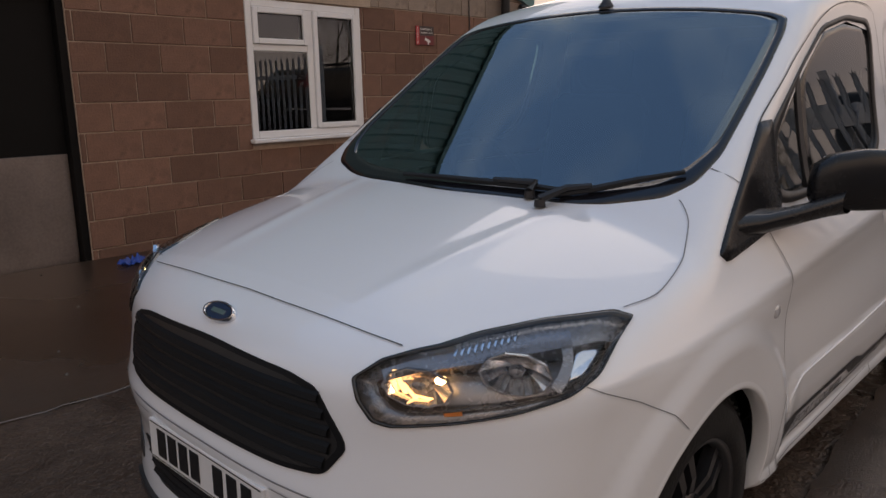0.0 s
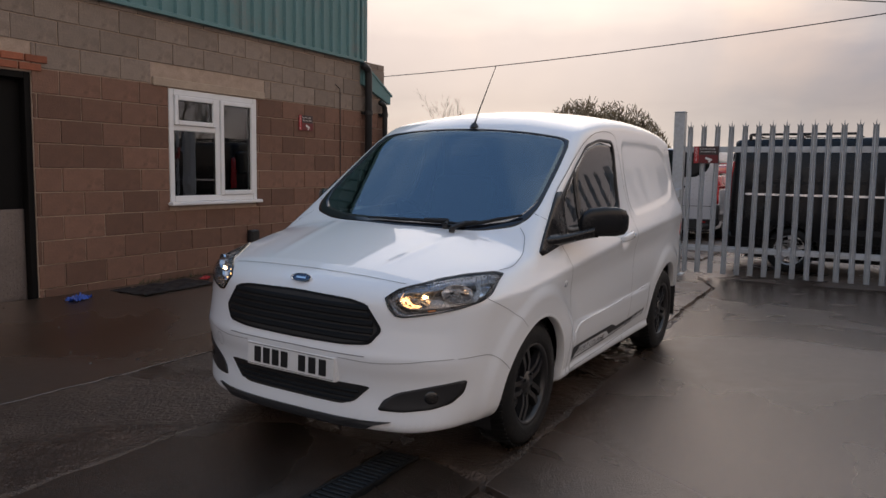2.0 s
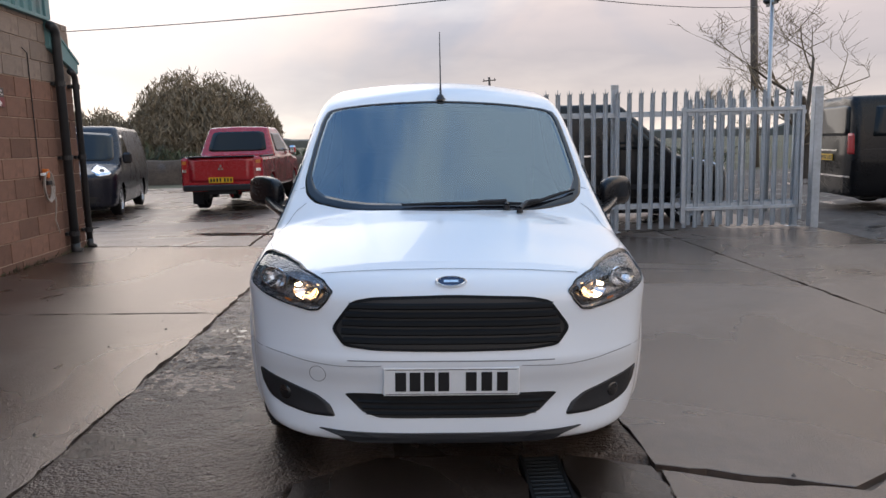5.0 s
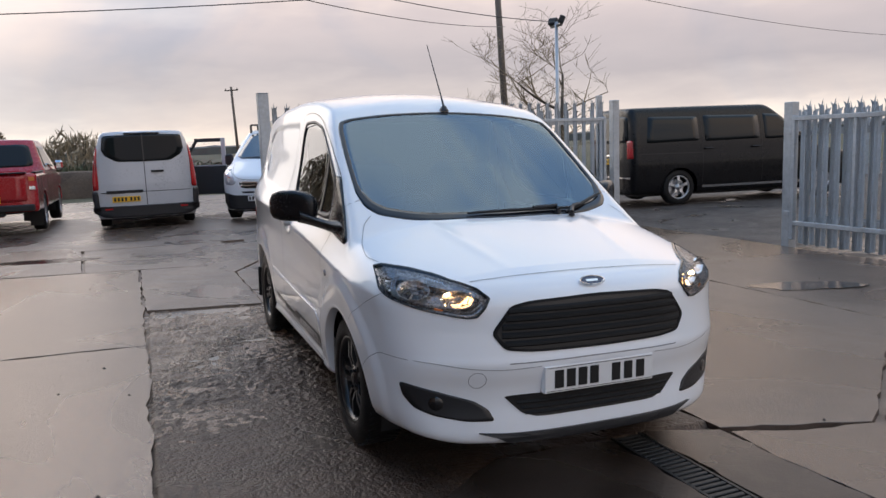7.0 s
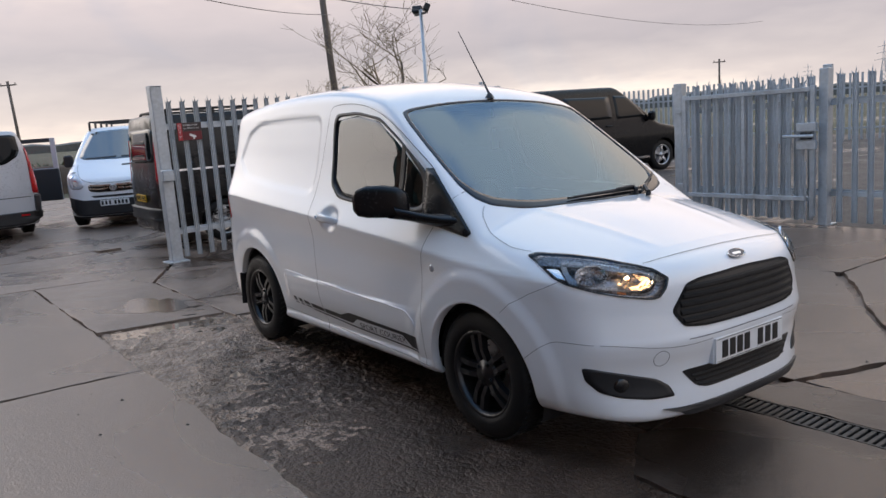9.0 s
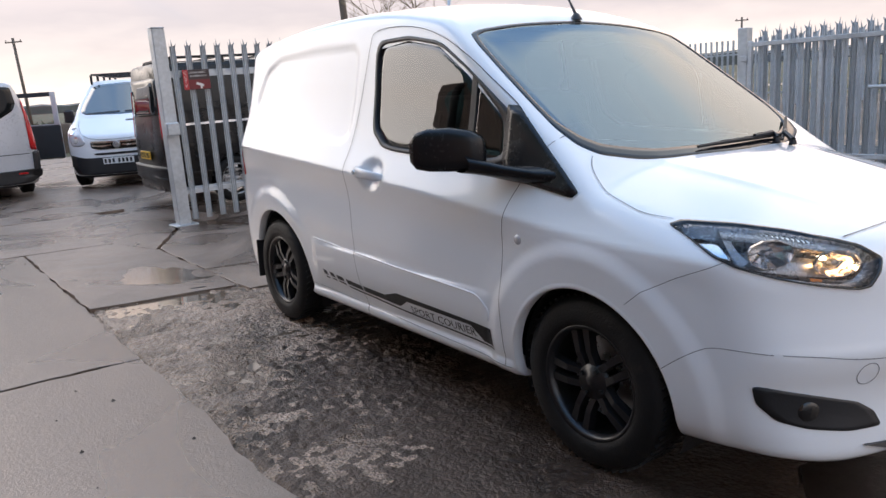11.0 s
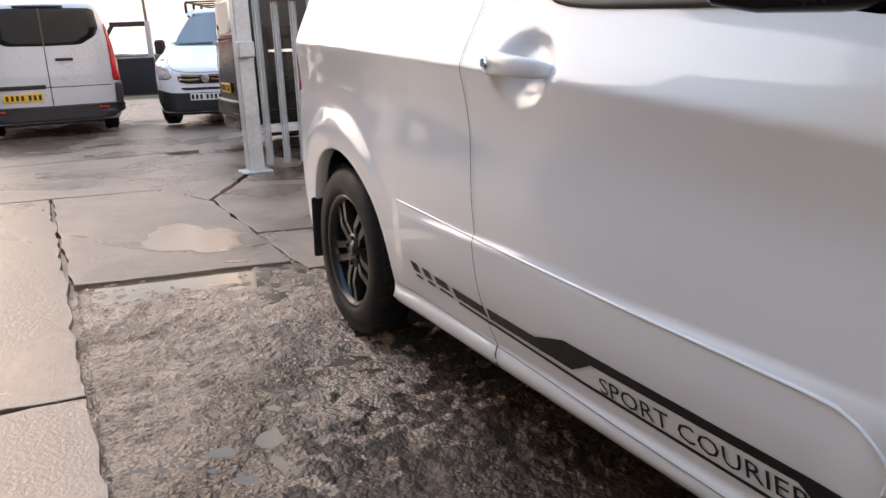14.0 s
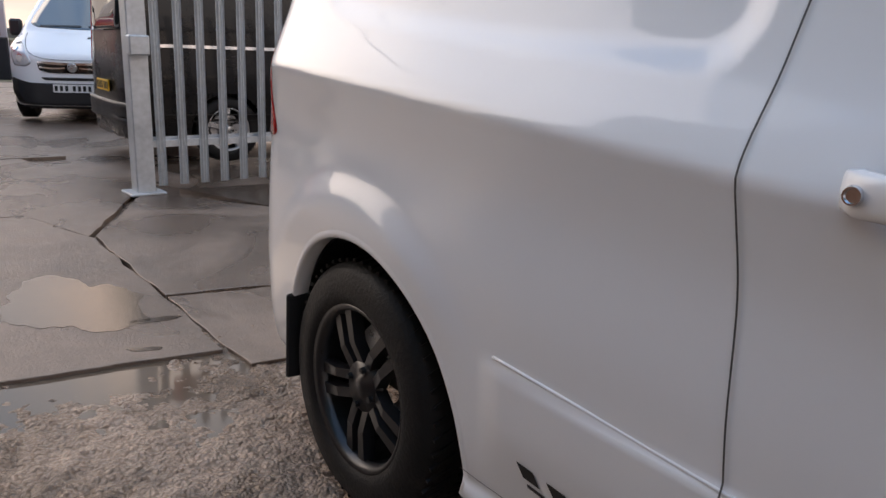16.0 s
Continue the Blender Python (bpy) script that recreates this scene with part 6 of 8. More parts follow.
        for x, out, z, hh, dd in ((1.468, -0.010, 0.975, 0.010, 0.008), (1.464, 0.008, 0.975, 0.022, 0.013), (1.44, 0.020, 0.974, 0.026, 0.015), (1.38, 0.025, 0.971, 0.0235, 0.0125),
                                  (1.30, 0.026, 0.966, 0.022, 0.0115), (1.235, 0.020, 0.961, 0.0195, 0.011), (1.208, 0.006, 0.958, 0.015, 0.010), (1.202, -0.010, 0.957, 0.008, 0.006)):
            ring = []
            for k in range(16):
                a = 2 * math.pi * k / 16
                ca, sa = math.cos(a), math.sin(a)
                ring.append(bm.verts.new((1.202 + (x - 1.202) * 0.81, y0 + s * (out + dd * math.copysign(abs(ca) ** 0.7, ca)), z + hh * math.copysign(abs(sa) ** 0.7, sa))))
            rows.append(ring)
        for a, b in zip(rows, rows[1:]):
            for k in range(16):
                bm.faces.new((a[k], a[(k + 1) % 16], b[(k + 1) % 16], b[k]))
        bmesh.ops.recalc_face_normals(bm, faces=bm.faces)
        hc = part("door_handle", bm, white, van, smooth=True)
        part("lock_barrel", lathe([(0.0, 0.003), (0.007, 0.003), (0.008, 0.006), (0.010, 0.006), (0.012, 0)], 16), M["chrome"], hc).matrix_local = pose(1.394, y0 + 0.0335 * s, 0.973, 0, 0, 0 if s > 0 else 180)
        # side repeater
        p = B.land(view, [(0.272, 0.785)])[0]
        part("side_repeater", lathe([(0.0, 0.007), (0.010, 0.0065), (0.016, 0.004), (0.019, 0.0)], 20), M["lamp_clear"], van, smooth=True).matrix_local = pose(p[0], p[1], p[2], 0, 0, 0 if s > 0 else 180)
        # mirror
        mir = part("door_mirror", bmesh.new(), M["gloss_black"], van, "black door mirror")
        head = bmesh.new()
        rows = []
        p0, p1 = Vector((0.435, 0.885)), Vector((0.645, 1.075))
        along = (p1 - p0).normalized()
        across = Vector((-along.y, along.x)) * -1
        for t, a, b, dz in ((-0.02, 0.02, 0.03, -0.02), (0.03, 0.042, 0.058, -0.012), (0.18, 0.058, 0.074, -0.004), (0.45, 0.066, 0.082, 0.0), (0.75, 0.062, 0.080, 0.0), (0.92, 0.048, 0.068, -0.002), (1.0, 0.022, 0.04, -0.004)):
            ring = []
            c = p0.lerp(p1, t)
            for j in range(24):
                th = 2 * math.pi * j / 24
                ca, sa = math.cos(th), math.sin(th)
                ca = math.copysign(abs(ca) ** 0.75, ca) * a * (1.0 if ca < 0 else 0.55)
                sa = math.copysign(abs(sa) ** 0.62, sa) * b
                q = c + across * -ca
                ring.append(head.verts.new((q.x, s * q.y, 1.108 + dz + sa)))
            rows.append(ring)
        for a, b in zip(rows, rows[1:]):
            for j in range(24):
                head.faces.new((a[j], a[(j + 1) % 24], b[(j + 1) % 24], b[j]))
        head.faces.new(rows[0])
        head.faces.new(rows[-1])
        bmesh.ops.recalc_face_normals(head, faces=head.faces)
        part("mirror_housing", head, M["satin_black"], mir, smooth=True)
        arm = bmesh.new()
        rows = []
        for (x, y, z), a, b in (((0.235, 0.775, 1.010), 0.170, 0.044), ((0.265, 0.812, 1.010), 0.150, 0.035), ((0.315, 0.848, 1.017), 0.120, 0.028), ((0.375, 0.890, 1.031), 0.094, 0.026), ((0.435, 0.928, 1.045), 0.076, 0.028), ((0.49, 0.96, 1.056), 0.055, 0.034)):
            rows.append([arm.verts.new((x + a * math.cos(2 * math.pi * k / 12), s * y, z + b * math.sin(2 * math.pi * k / 12))) for k in range(12)])
        for a, b in zip(rows, rows[1:]):
            for k in range(12):
                arm.faces.new((a[k], a[(k + 1) % 12], b[(k + 1) % 12], b[k]))
        bmesh.ops.recalc_face_normals(arm, faces=arm.faces)
        part("mirror_arm", arm, M["satin_black"], mir, smooth=True)
        mg = part("mirror_glass", boxes((-0.10, 0.10, -0.002, 0.002, -0.06, 0.06), bevel=0.001), M["chrome"], mir)
        cm = p0.lerp(p1, 0.5) + across * 0.036
        mg.matrix_local = pose(cm.x, s * cm.y, 1.108, 0, 0, math.degrees(math.atan2(along.y * s, along.x)))
        # wheels and arches
        for (hx, hz), (ax, az, ar) in zip(HUBS, ARCHES):
            arch_liner(B, ax, az, ar, s, van)
            arch_lip(B, ax, az, ar, s, body, white, 0.016)
            wheel(van, pose(hx, s * 0.752, hz, 0, 0, 0 if s > 0 else 180) @ pose(0, 0, 0, 0, 17 if hx < 1 else 31, 0), 0.312, 0.195)
        part("mud_flap", boxes((2.80, 2.815, min(s * 0.70, s * 0.865), max(s * 0.70, s * 0.865), 0.22, 0.46), bevel=0.005), M["rubber"], van)
        # tail lamp seen at the corner
        part("tail_lamp", B.sheet(View((-0.5, -s * 0.86, 0), (0.86, -s * 0.5, 0), (0, 0, 1), 4), smooth_poly([(0.86 * 2.90 - 0.5 * 0.83, 0.87), (0.86 * 2.96 - 0.5 * 0.80, 1.00), (0.86 * 3.05 - 0.5 * 0.75, 1.18), (0.86 * 3.10 - 0.5 * 0.7, 1.18), (0.86 * 3.12 - 0.5 * 0.72, 0.86)], 0.2, 3), 0.004, 0.01, 5, 0.04), M["red_lens"], van, smooth=True)
    # bonnet shut lines
    hood_edge = [(-0.72, 0.0), (-0.722, 0.15), (-0.718, 0.30), (-0.712, 0.42), (-0.702, 0.51)]
    hood_back = [(-0.325, 0.775), (-0.24, 0.797), (-0.16, 0.792), (-0.075, 0.776), (-0.02, 0.757), (0.04, 0.732), (0.075, 0.70), (0.088, 0.682)]
    for s in (1, -1):
        part("bonnet_gap", B.ribbon(TOP, curve_through([(a, b * s) for a, b in hood_edge], 4), 0.003), M["gap"], body)
        part("bonnet_gap", B.ribbon(TOP, curve_through([(a, b * s) for a, b in hood_back], 4), 0.0026), M["seam"], body)
    # cowl, wipers, aerial
    for ys, up, pivot in (((0.21, 0.02, -0.16, -0.30, -0.42), (0.030, 0.038, 0.040, 0.040, 0.036), (-0.02, -0.30)), ((-0.66, -0.56, -0.46, -0.40, -0.345), (0.125, 0.090, 0.050, 0.030, 0.005), (-0.055, -0.36))):
        w = part("wiper", bmesh.new(), black, van, "black windscreen wiper")
        q = B.land(SCREEN_VIEW, [sv(y, 0.16 * y * y - 0.035 + u, 1.040 + 0.690 * u) for y, u in zip(ys, up)])
        n = B.normal(q)
        pts = [p + m * 0.014 for p, m in zip(q, n)]
        part("blade", tubes(pts, [0.006, 0.009, 0.010, 0.009, 0.006], 6), M["rubber"], w)
        hub = B.land(TOP, [pivot])[0] + np.array([0, 0, 0.004])
        part("arm", tubes([q[2] + n[2] * 0.026, q[3] + n[3] * 0.030, hub + np.array([0, 0, 0.02])], [0.007, 0.010, 0.013], 6), black, w)
        part("spindle", lathe([(0.0, 0.02), (0.014, 0.02), (0.016, 0)], 12, "z"), black, w).matrix_local = pose(*hub)
    aer = part("aerial", bmesh.new(), black, van, "black roof aerial")
    p = B.land(TOP, [(0.815, 0.0)])[0]
    part("aerial_base", lathe([(0.0, 0.03), (0.012, 0.028), (0.02, 0.015), (0.03, 0.0)], 14, "z"), black, aer, smooth=True).matrix_local = pose(*p)
    part("aerial_rod", tubes([p + np.array([0, 0, 0.02]), p + np.array([0.05, 0, 0.10]), p + np.array([0.27, 0, 0.42])], [0.008, 0.0045, 0.0025], 6), black, aer)
    # front: grille, lower intake, plate, lamps
    g_out = smooth_poly([(0.465, 0.665), (0.385, 0.772), (0.30, 0.788), (0.0, 0.797), (-0.30, 0.788), (-0.385, 0.772), (-0.465, 0.665), (-0.415, 0.598), (-0.30, 0.586), (0.0, 0.582), (0.30, 0.586), (0.415, 0.598)], 0.22, 3)
    grille = part("grille", B.sheet(FRONT, g_out, 0.004, 0.012, 2, 0.03, [(u * 0.965, 0.685 + (v - 0.685) * 0.9) for u, v in g_out]), M["grille_black"], van, "black slatted front grille", smooth=False)
    part("grille_back", B.sheet(FRONT, [(u * 0.985, 0.685 + (v - 0.685) * 0.95) for u, v in g_out], 0.003, 0.004, 5, 0.04), M["ink"], grille)
    for z in (0.622, 0.655, 0.688, 0.721, 0.754):
        half = 0.425 - 0.30 * max(0, z - 0.68) * 1.4 - 0.5 * max(0, 0.64 - z)
        bm = bmesh.new()
        ys = np.linspace(-half, half, 25)
        rows = []
        for dz, out in ((-0.012, 0.003), (-0.006, 0.011), (0.006, 0.009), (0.013, 0.003)):
            q = B.land(FRONT, np.stack([ys, np.full(25, z + dz)], 1))
            q[:, 0] -= out
            rows.append([bm.verts.new(t) for t in q])
        for a, b in zip(rows, rows[1:]):
            for k in range(24):
                bm.faces.new((a[k], a[k + 1], b[k + 1], b[k]))
        bmesh.ops.recalc_face_normals(bm, faces=bm.faces)
        part("grille_slat", bm, M["grille_black"], grille)
    l_out = smooth_poly([(0.422, 0.411), (0.345, 0.335), (0.28, 0.314), (-0.28, 0.314), (-0.345, 0.335), (-0.422, 0.411)], 0.12, 3)
    low = part("lower_intake", B.sheet(FRONT, l_out, 0.0025, 0.01, 5, 0.03), M["ink"], van, "black lower bumper intake")
    for z in (0.334, 0.356, 0.379):
        half = 0.32 + 0.75 * (z - 0.32)
        ys = np.linspace(-half, half, 21)
        bm = bmesh.new()
        rows = []
        for dz, out in ((-0.008, 0.003), (-0.002, 0.010), (0.007, 0.004)):
            q = B.land(FRONT, np.stack([ys, np.full(21, z + dz)], 1))
            q[:, 0] -= out
            rows.append([bm.verts.new(t) for t in q])
        for a, b in zip(rows, rows[1:]):
            for k in range(20):
                bm.faces.new((a[k], a[k + 1], b[k + 1], b[k]))
        part("intake_slat", bm, M["grille_black"], low)
    part("lower_lip", B.sheet(FRONT, smooth_poly([(0.52, 0.262), (0.44, 0.240), (0.40, 0.222), (-0.40, 0.222), (-0.44, 0.240), (-0.52, 0.262), (-0.42, 0.256), (0.42, 0.256)], 0.1, 2), 0.012, 0.02, 3, 0.04), black, van, "black lower splitter lip")
    # number plate on its plinth
    plate = part("number_plate", boxes((-0.879, -0.871, -0.26, 0.26, 0.412, 0.521), bevel=0.002), M["plate_white"], van, "white front number plate with dark bars")
    part("plate_plinth", boxes((-0.872, -0.84, -0.264, 0.264, 0.408, 0.525), bevel=0.006), white, plate)
    for k, y in enumerate((0.195, 0.14, 0.085, 0.03, -0.075, -0.135, -0.195)):
        part("plate_bar", boxes((-0.8815, -0.879, y - 0.021, y + 0.021, 0.43, 0.505), bevel=0.001), M["ink"], plate)
    part("plate_line", boxes((-0.8805, -0.879, -0.252, 0.252, 0.514, 0.516), (-0.8805, -0.879, -0.252, 0.252, 0.418, 0.420)), M["ink"], plate)
    # bumper seams
    seam = [(0.27, 0.528), (0.43, 0.522), (0.56, 0.531), (0.66, 0.546), (0.745, 0.555)]
    seam_side = [(-0.655, 0.555), (-0.57, 0.560), (-0.50, 0.556), (-0.44, 0.525), (-0.36, 0.465)]
    for s in (1, -1):
        part("bumper_seam", B.ribbon(FRONT, curve_through([(a * s, b) for a, b in seam], 4), 0.0024), M["seam"], body)
        part("bumper_seam", B.ribbon(RIGHT if s > 0 else LEFT, curve_through(seam_side, 4), 0.0024), M["seam"], body)
        f_poly = smooth_poly([(0.452 * s, 0.308), (0.475 * s, 0.355), (0.53 * s, 0.392), (0.66 * s, 0.428), (0.785 * s, 0.460), (0.772 * s, 0.40), (0.735 * s, 0.352), (0.67 * s, 0.326), (0.56 * s, 0.308)], 0.2, 3)
        fog = part("fog_lamp_bezel", B.sheet(FRONT, f_poly, 0.003, 0.012, 5, 0.02), M["trim"], van, "black fog lamp recess", smooth=True)
        q = B.land(FRONT, [(0.665 * s, 0.378)])[0]
        nn = B.normal(q[None])[0]
        fl = part("fog_lamp", lathe([(0.0, 0.008), (0.020, 0.007), (0.027, 0.004), (0.032, 0.0)], 24), M["gloss_black"], fog, smooth=True)
        fl.matrix_local = Matrix.Translation(q + nn * 0.002) @ Vector((0, 1, 0)).rotation_difference(Vector(nn)).to_matrix().to_4x4()
        # headlamp
        hv = lamp_view(s)
        lamp = part("headlamp", B.sheet(hv, LAMP, 0.006, 0.014, 2, 0.01, lamp_scaled(0.975, 0.945)), M["gloss_black"], van, "clear headlamp with a lit sidelight", smooth=True)
        part("lamp_housing", B.sheet(hv, lamp_scaled(0.975, 0.935), 0.0, 0.002, 3, 0.02, lamp_scaled(0.86, 0.72), -0.055), M["lamp_dark"], lamp, smooth=True)
        part("lamp_back", B.sheet(hv, lamp_scaled(0.88, 0.76), -0.052, 0.002, 5, 0.03), M["lamp_dark"], lamp, smooth=True)
        # two chrome bowls, the inner one lit
        for uu, zz, rr, depth, sx in ((-0.050, 0.796, 0.046, 0.045, 1.45), (0.135, 0.828, 0.050, 0.05, 1.35)):
            q = B.land(hv, [(uu, zz)])[0] + np.array([hv.way[0], hv.way[1], 0]) * 0.018
            prof = [(rr * k / 7, -depth * (1 - (k / 7) ** 2)) for k in range(8)] + [(rr + 0.003, 0.0), (rr + 0.003, -0.01)]
            bowl = part("reflector", lathe(prof, 10), M["chrome"], lamp, "faceted chrome lamp reflector")
            aim = Vector((-0.86, 0.51 * s, 0.02))
            bowl.matrix_local = Matrix.Translation(q) @ Vector((0, 1, 0)).rotation_difference(aim).to_matrix().to_4x4() @ Matrix.Diagonal((sx, 1, 0.80, 1))
            part("bulb_cap", lathe([(0.0, -0.012), (0.010, -0.014), (0.012, -0.034)], 14), M["lamp_dark"], bowl)
            if uu < 0:
                part("sidelight_bulb", lathe([(0.0, 0.012), (0.006, 0.009), (0.008, 0.0), (0.006, -0.012)], 12), M["bulb"], bowl, "glowing sidelight bulb").location = (0.030 * s, -0.010, 0.022)
                # strips that glow themselves, in place of the bulb's reflection in the bowl
                for k, (ax, az, ln, tl) in enumerate(((-0.026, 0.004, 0.060, 74), (-0.012, -0.018, 0.046, 62), (0.010, -0.030, 0.040, 12), (-0.034, -0.008, 0.040, 84))):
                    part("glow_facet", boxes((-ln / 2, ln / 2, -0.0015, 0.0015, -0.0035, 0.0035), bevel=0.001), M["bulb_glow"], bowl).matrix_local = pose(ax * s, -0.016, az, 0, tl * s, 0)
        part("indicator_bowl", B.sheet(hv, smooth_poly([(0.238, 0.825), (0.28, 0.835), (0.326, 0.876), (0.262, 0.881)], 0.25, 3), -0.03, 0.006, 3, 0.02), M["chrome"], lamp, smooth=True)
        part("divider", B.ribbon(hv, curve_through([(0.212, 0.81), (0.238, 0.85), (0.238, 0.884)], 4), 0.022, -0.012), M["lamp_dark"], lamp)
        part("amber_marker", B.ribbon(hv, [(0.0, 0.757), (0.035, 0.763)], 0.008, -0.012), M["amber"], lamp)
        part("brow", B.ribbon(hv, curve_through([(-0.12, 0.817), (-0.04, 0.842), (0.10, 0.867), (0.25, 0.883)], 5), 0.020, -0.010), M["lamp_dark"], lamp)
        for k in range(10):
            part("lens_rib", B.ribbon(hv, [(0.02 + 0.013 * k, 0.857 + 0.0021 * k), (0.026 + 0.013 * k, 0.867 + 0.0021 * k)], 0.004, -0.006), M["chrome"], lamp)
        part("lens", B.sheet(hv, lamp_scaled(0.98, 0.955), 0.005, 0.003, 6, 0.02), M["lens"], lamp, smooth=True).visible_shadow = False
    # towing eye cover
    ring = [(0.522 + 0.033 * math.cos(a), 0.480 + 0.033 * math.sin(a)) for a in (2 * math.pi * k / 24 for k in range(25))]
    part("tow_cover_seam", B.ribbon(FRONT, ring, 0.0025, 0.0015, 0.02), M["seam"], body)
    # bumper pinch lines beside the plate
    for s in (1, -1):
        part("plinth_line", B.ribbon(FRONT, [(0.0, 0.548), (0.20 * s, 0.547), (0.40 * s, 0.545)], 0.004, 0.002), M["seam"], body)
    # oval badge
    q = B.land(FRONT, [(0.0, 0.838)])[0]
    nn = B.normal(q[None])[0]
    bm = lathe([(0.0, 0.010), (0.8, 0.010), (0.82, 0.009)], 32)
    badge = part("badge", bm, M["badge_blue"], van, "blue oval badge", smooth=False)
    ex, ey = Vector((0, 1, 0)), Vector(nn)
    ez = ex.cross(ey).normalized()
    face = Matrix((ex, ey, ez)).transposed().to_4x4()
    badge.matrix_local = Matrix.Translation(q) @ face @ Matrix.Diagonal((0.062, 1, 0.026, 1))
    part("badge_rim", lathe([(0.82, 0.004), (0.84, 0.012), (0.98, 0.012), (1.0, 0.0)], 32), M["chrome"], badge, smooth=True)
    part("badge_mark", boxes((-0.45, 0.45, 0.0101, 0.011, -0.22, 0.22), bevel=0.0003), M["chrome"], badge)
    # cabin
    cab = part("cabin", boxes((0.35, 1.60, -0.66, 0.66, 0.45, 0.50), (1.58, 1.62, -0.66, 0.66, 0.45, 1.60)), M["interior"], van)
    bm = bmesh.new()
    prof = [(-0.02, 0.93), (-0.02, 1.0), (0.22, 1.035), (0.36, 1.02), (0.42, 0.94), (0.40, 0.70), (0.30, 0.55)]
    rows = [[bm.verts.new((x, y, z)) for x, z in prof] for y in np.linspace(-0.68, 0.68, 13)]
    for a, b in zip(rows, rows[1:]):
        for k in range(len(prof) - 1):
            bm.faces.new((a[k], a[k + 1], b[k + 1], b[k]))
    part("dashboard", bm, M["interior"], cab, smooth=True)
    wh = bmesh.new()
    tube(wh, [(0.17 * math.cos(a), 0.17 * math.sin(a), 0) for a in (2 * math.pi * k / 28 for k in range(29))], 0.014, 8, False)
    tube(wh, [(-0.16, 0, 0), (0, 0, -0.03), (0.16, 0, 0)], 0.02, 6)
    tube(wh, [(0, -0.16, 0), (0, 0, -0.03)], 0.02, 6)
    part("steering_wheel", wh, M["interior"], cab, smooth=True).matrix_local = pose(0.56, 0.34, 1.02, 0, 62, 0)
    for s in (1, -1):
        seat = part("seat", boxes((0.72, 1.22, s * 0.34 - 0.24, s * 0.34 + 0.24, 0.60, 0.76), bevel=0.05), M["seat"], cab, smooth=True)
        back = boxes((-0.07, 0.07, -0.24, 0.24, 0.0, 0.62), bevel=0.05)
        part("backrest", back, M["seat"], seat, smooth=True).matrix_local = pose(1.20, s * 0.34, 0.70, 0, 14, 0)
        part("headrest", boxes((-0.05, 0.05, -0.13, 0.13, 0.0, 0.20), bevel=0.04), M["seat"], seat, smooth=True).matrix_local = pose(1.37, s * 0.34, 1.33, 0, 10, 0)
    part("inner_mirror", boxes((0.72, 0.75, -0.11, 0.11, 1.44, 1.51), bevel=0.012), M["trim"], cab)
    part("headlining", boxes((0.95, 1.6, -0.58, 0.58, 1.585, 1.60)), M["interior"], cab)
    part("lining", B.lining(0.012, -0.1, 1.6, 1.0), None, cab).data.materials.append(M["lining"])
    for y in (-0.79, 0.79):
        part("door_lining", boxes((0.42, 1.58, y - 0.01, y + 0.01, 0.4, 1.0)), M["interior"], cab)
    part("underbody", boxes((-0.6, 3.0, -0.62, 0.62, 0.20, 0.30)), M["dark_steel"], van)
    return van


build_van()

# ---- parked vehicles ----
def van_shape(L, W, H, bonnet, bonnet_z, nose_z, screen_x, plan=0.35, lean=0.17, tail=0.06, taper=0.10):
    """A one-box van facing -x, its front at x = 0."""
    half = W / 2
    belt = H * 0.52
    prof = hermite([0.15, 0.30, 0.55, belt - 0.15, belt, H * 0.72, H - 0.18, H], [half * 0.90, half * 0.955, half * 0.99, half, half * 0.985, half * 0.93, half * (1 - lean), half * (0.93 - lean)])

    def f(x, y, z):
        ay = np.abs(y)
        side = ay - (prof(z) - taper * np.clip((0.9 - x) / 0.9, 0, 1) ** 2)
        hood = nose_z + (bonnet_z - nose_z) * np.clip(x / bonnet, 0, 2) ** 0.8 - 0.06 * (ay / half) ** 2
        slope = (H - 0.05 - bonnet_z) / (screen_x - bonnet)
        cabin = smin(bonnet_z + slope * (x - bonnet - 0.16 * y * y), H - 0.03 * (ay / half) ** 2 - 0.02 * ((x - L * 0.55) / L * 2) ** 2, 0.10)
        top = z - smax(hood, cabin, 0.03)
        front = 0.04 + 0.12 * (z - 0.5) ** 2 + plan * (ay / half) ** 3.2 - x
        back = x - (L - tail * np.clip(z - 0.9, 0, 2) - 0.10 * (ay / half) ** 5)
        low = 0.22 - z
        g = smax(smax(smax(side, top, 0.07), front, 0.08), back, 0.08)
        return smax(g, low, 0.04)
    return Body(f, 0.0, L, H * 0.48)


def plate_bars(parent, x, z, yellow, s=-1, n=7):
    """A number plate facing -x (s = -1) or +x, its figures as plain bars."""
    p = part("number_plate", boxes((min(x, x + 0.012 * s), max(x, x + 0.012 * s), -0.26, 0.26, z - 0.055, z + 0.055), bevel=0.002), M["plate_yellow" if yellow else "plate_white"], parent)
    for k in range(n):
        y = -0.2 + 0.4 * k / (n - 1) + (0.02 if k > 3 else -0.01)
        part("plate_bar", boxes((min(x + 0.012 * s, x + 0.0145 * s), max(x + 0.012 * s, x + 0.0145 * s), y - 0.019, y + 0.019, z - 0.036, z + 0.036)), M["ink"], p)
    return p


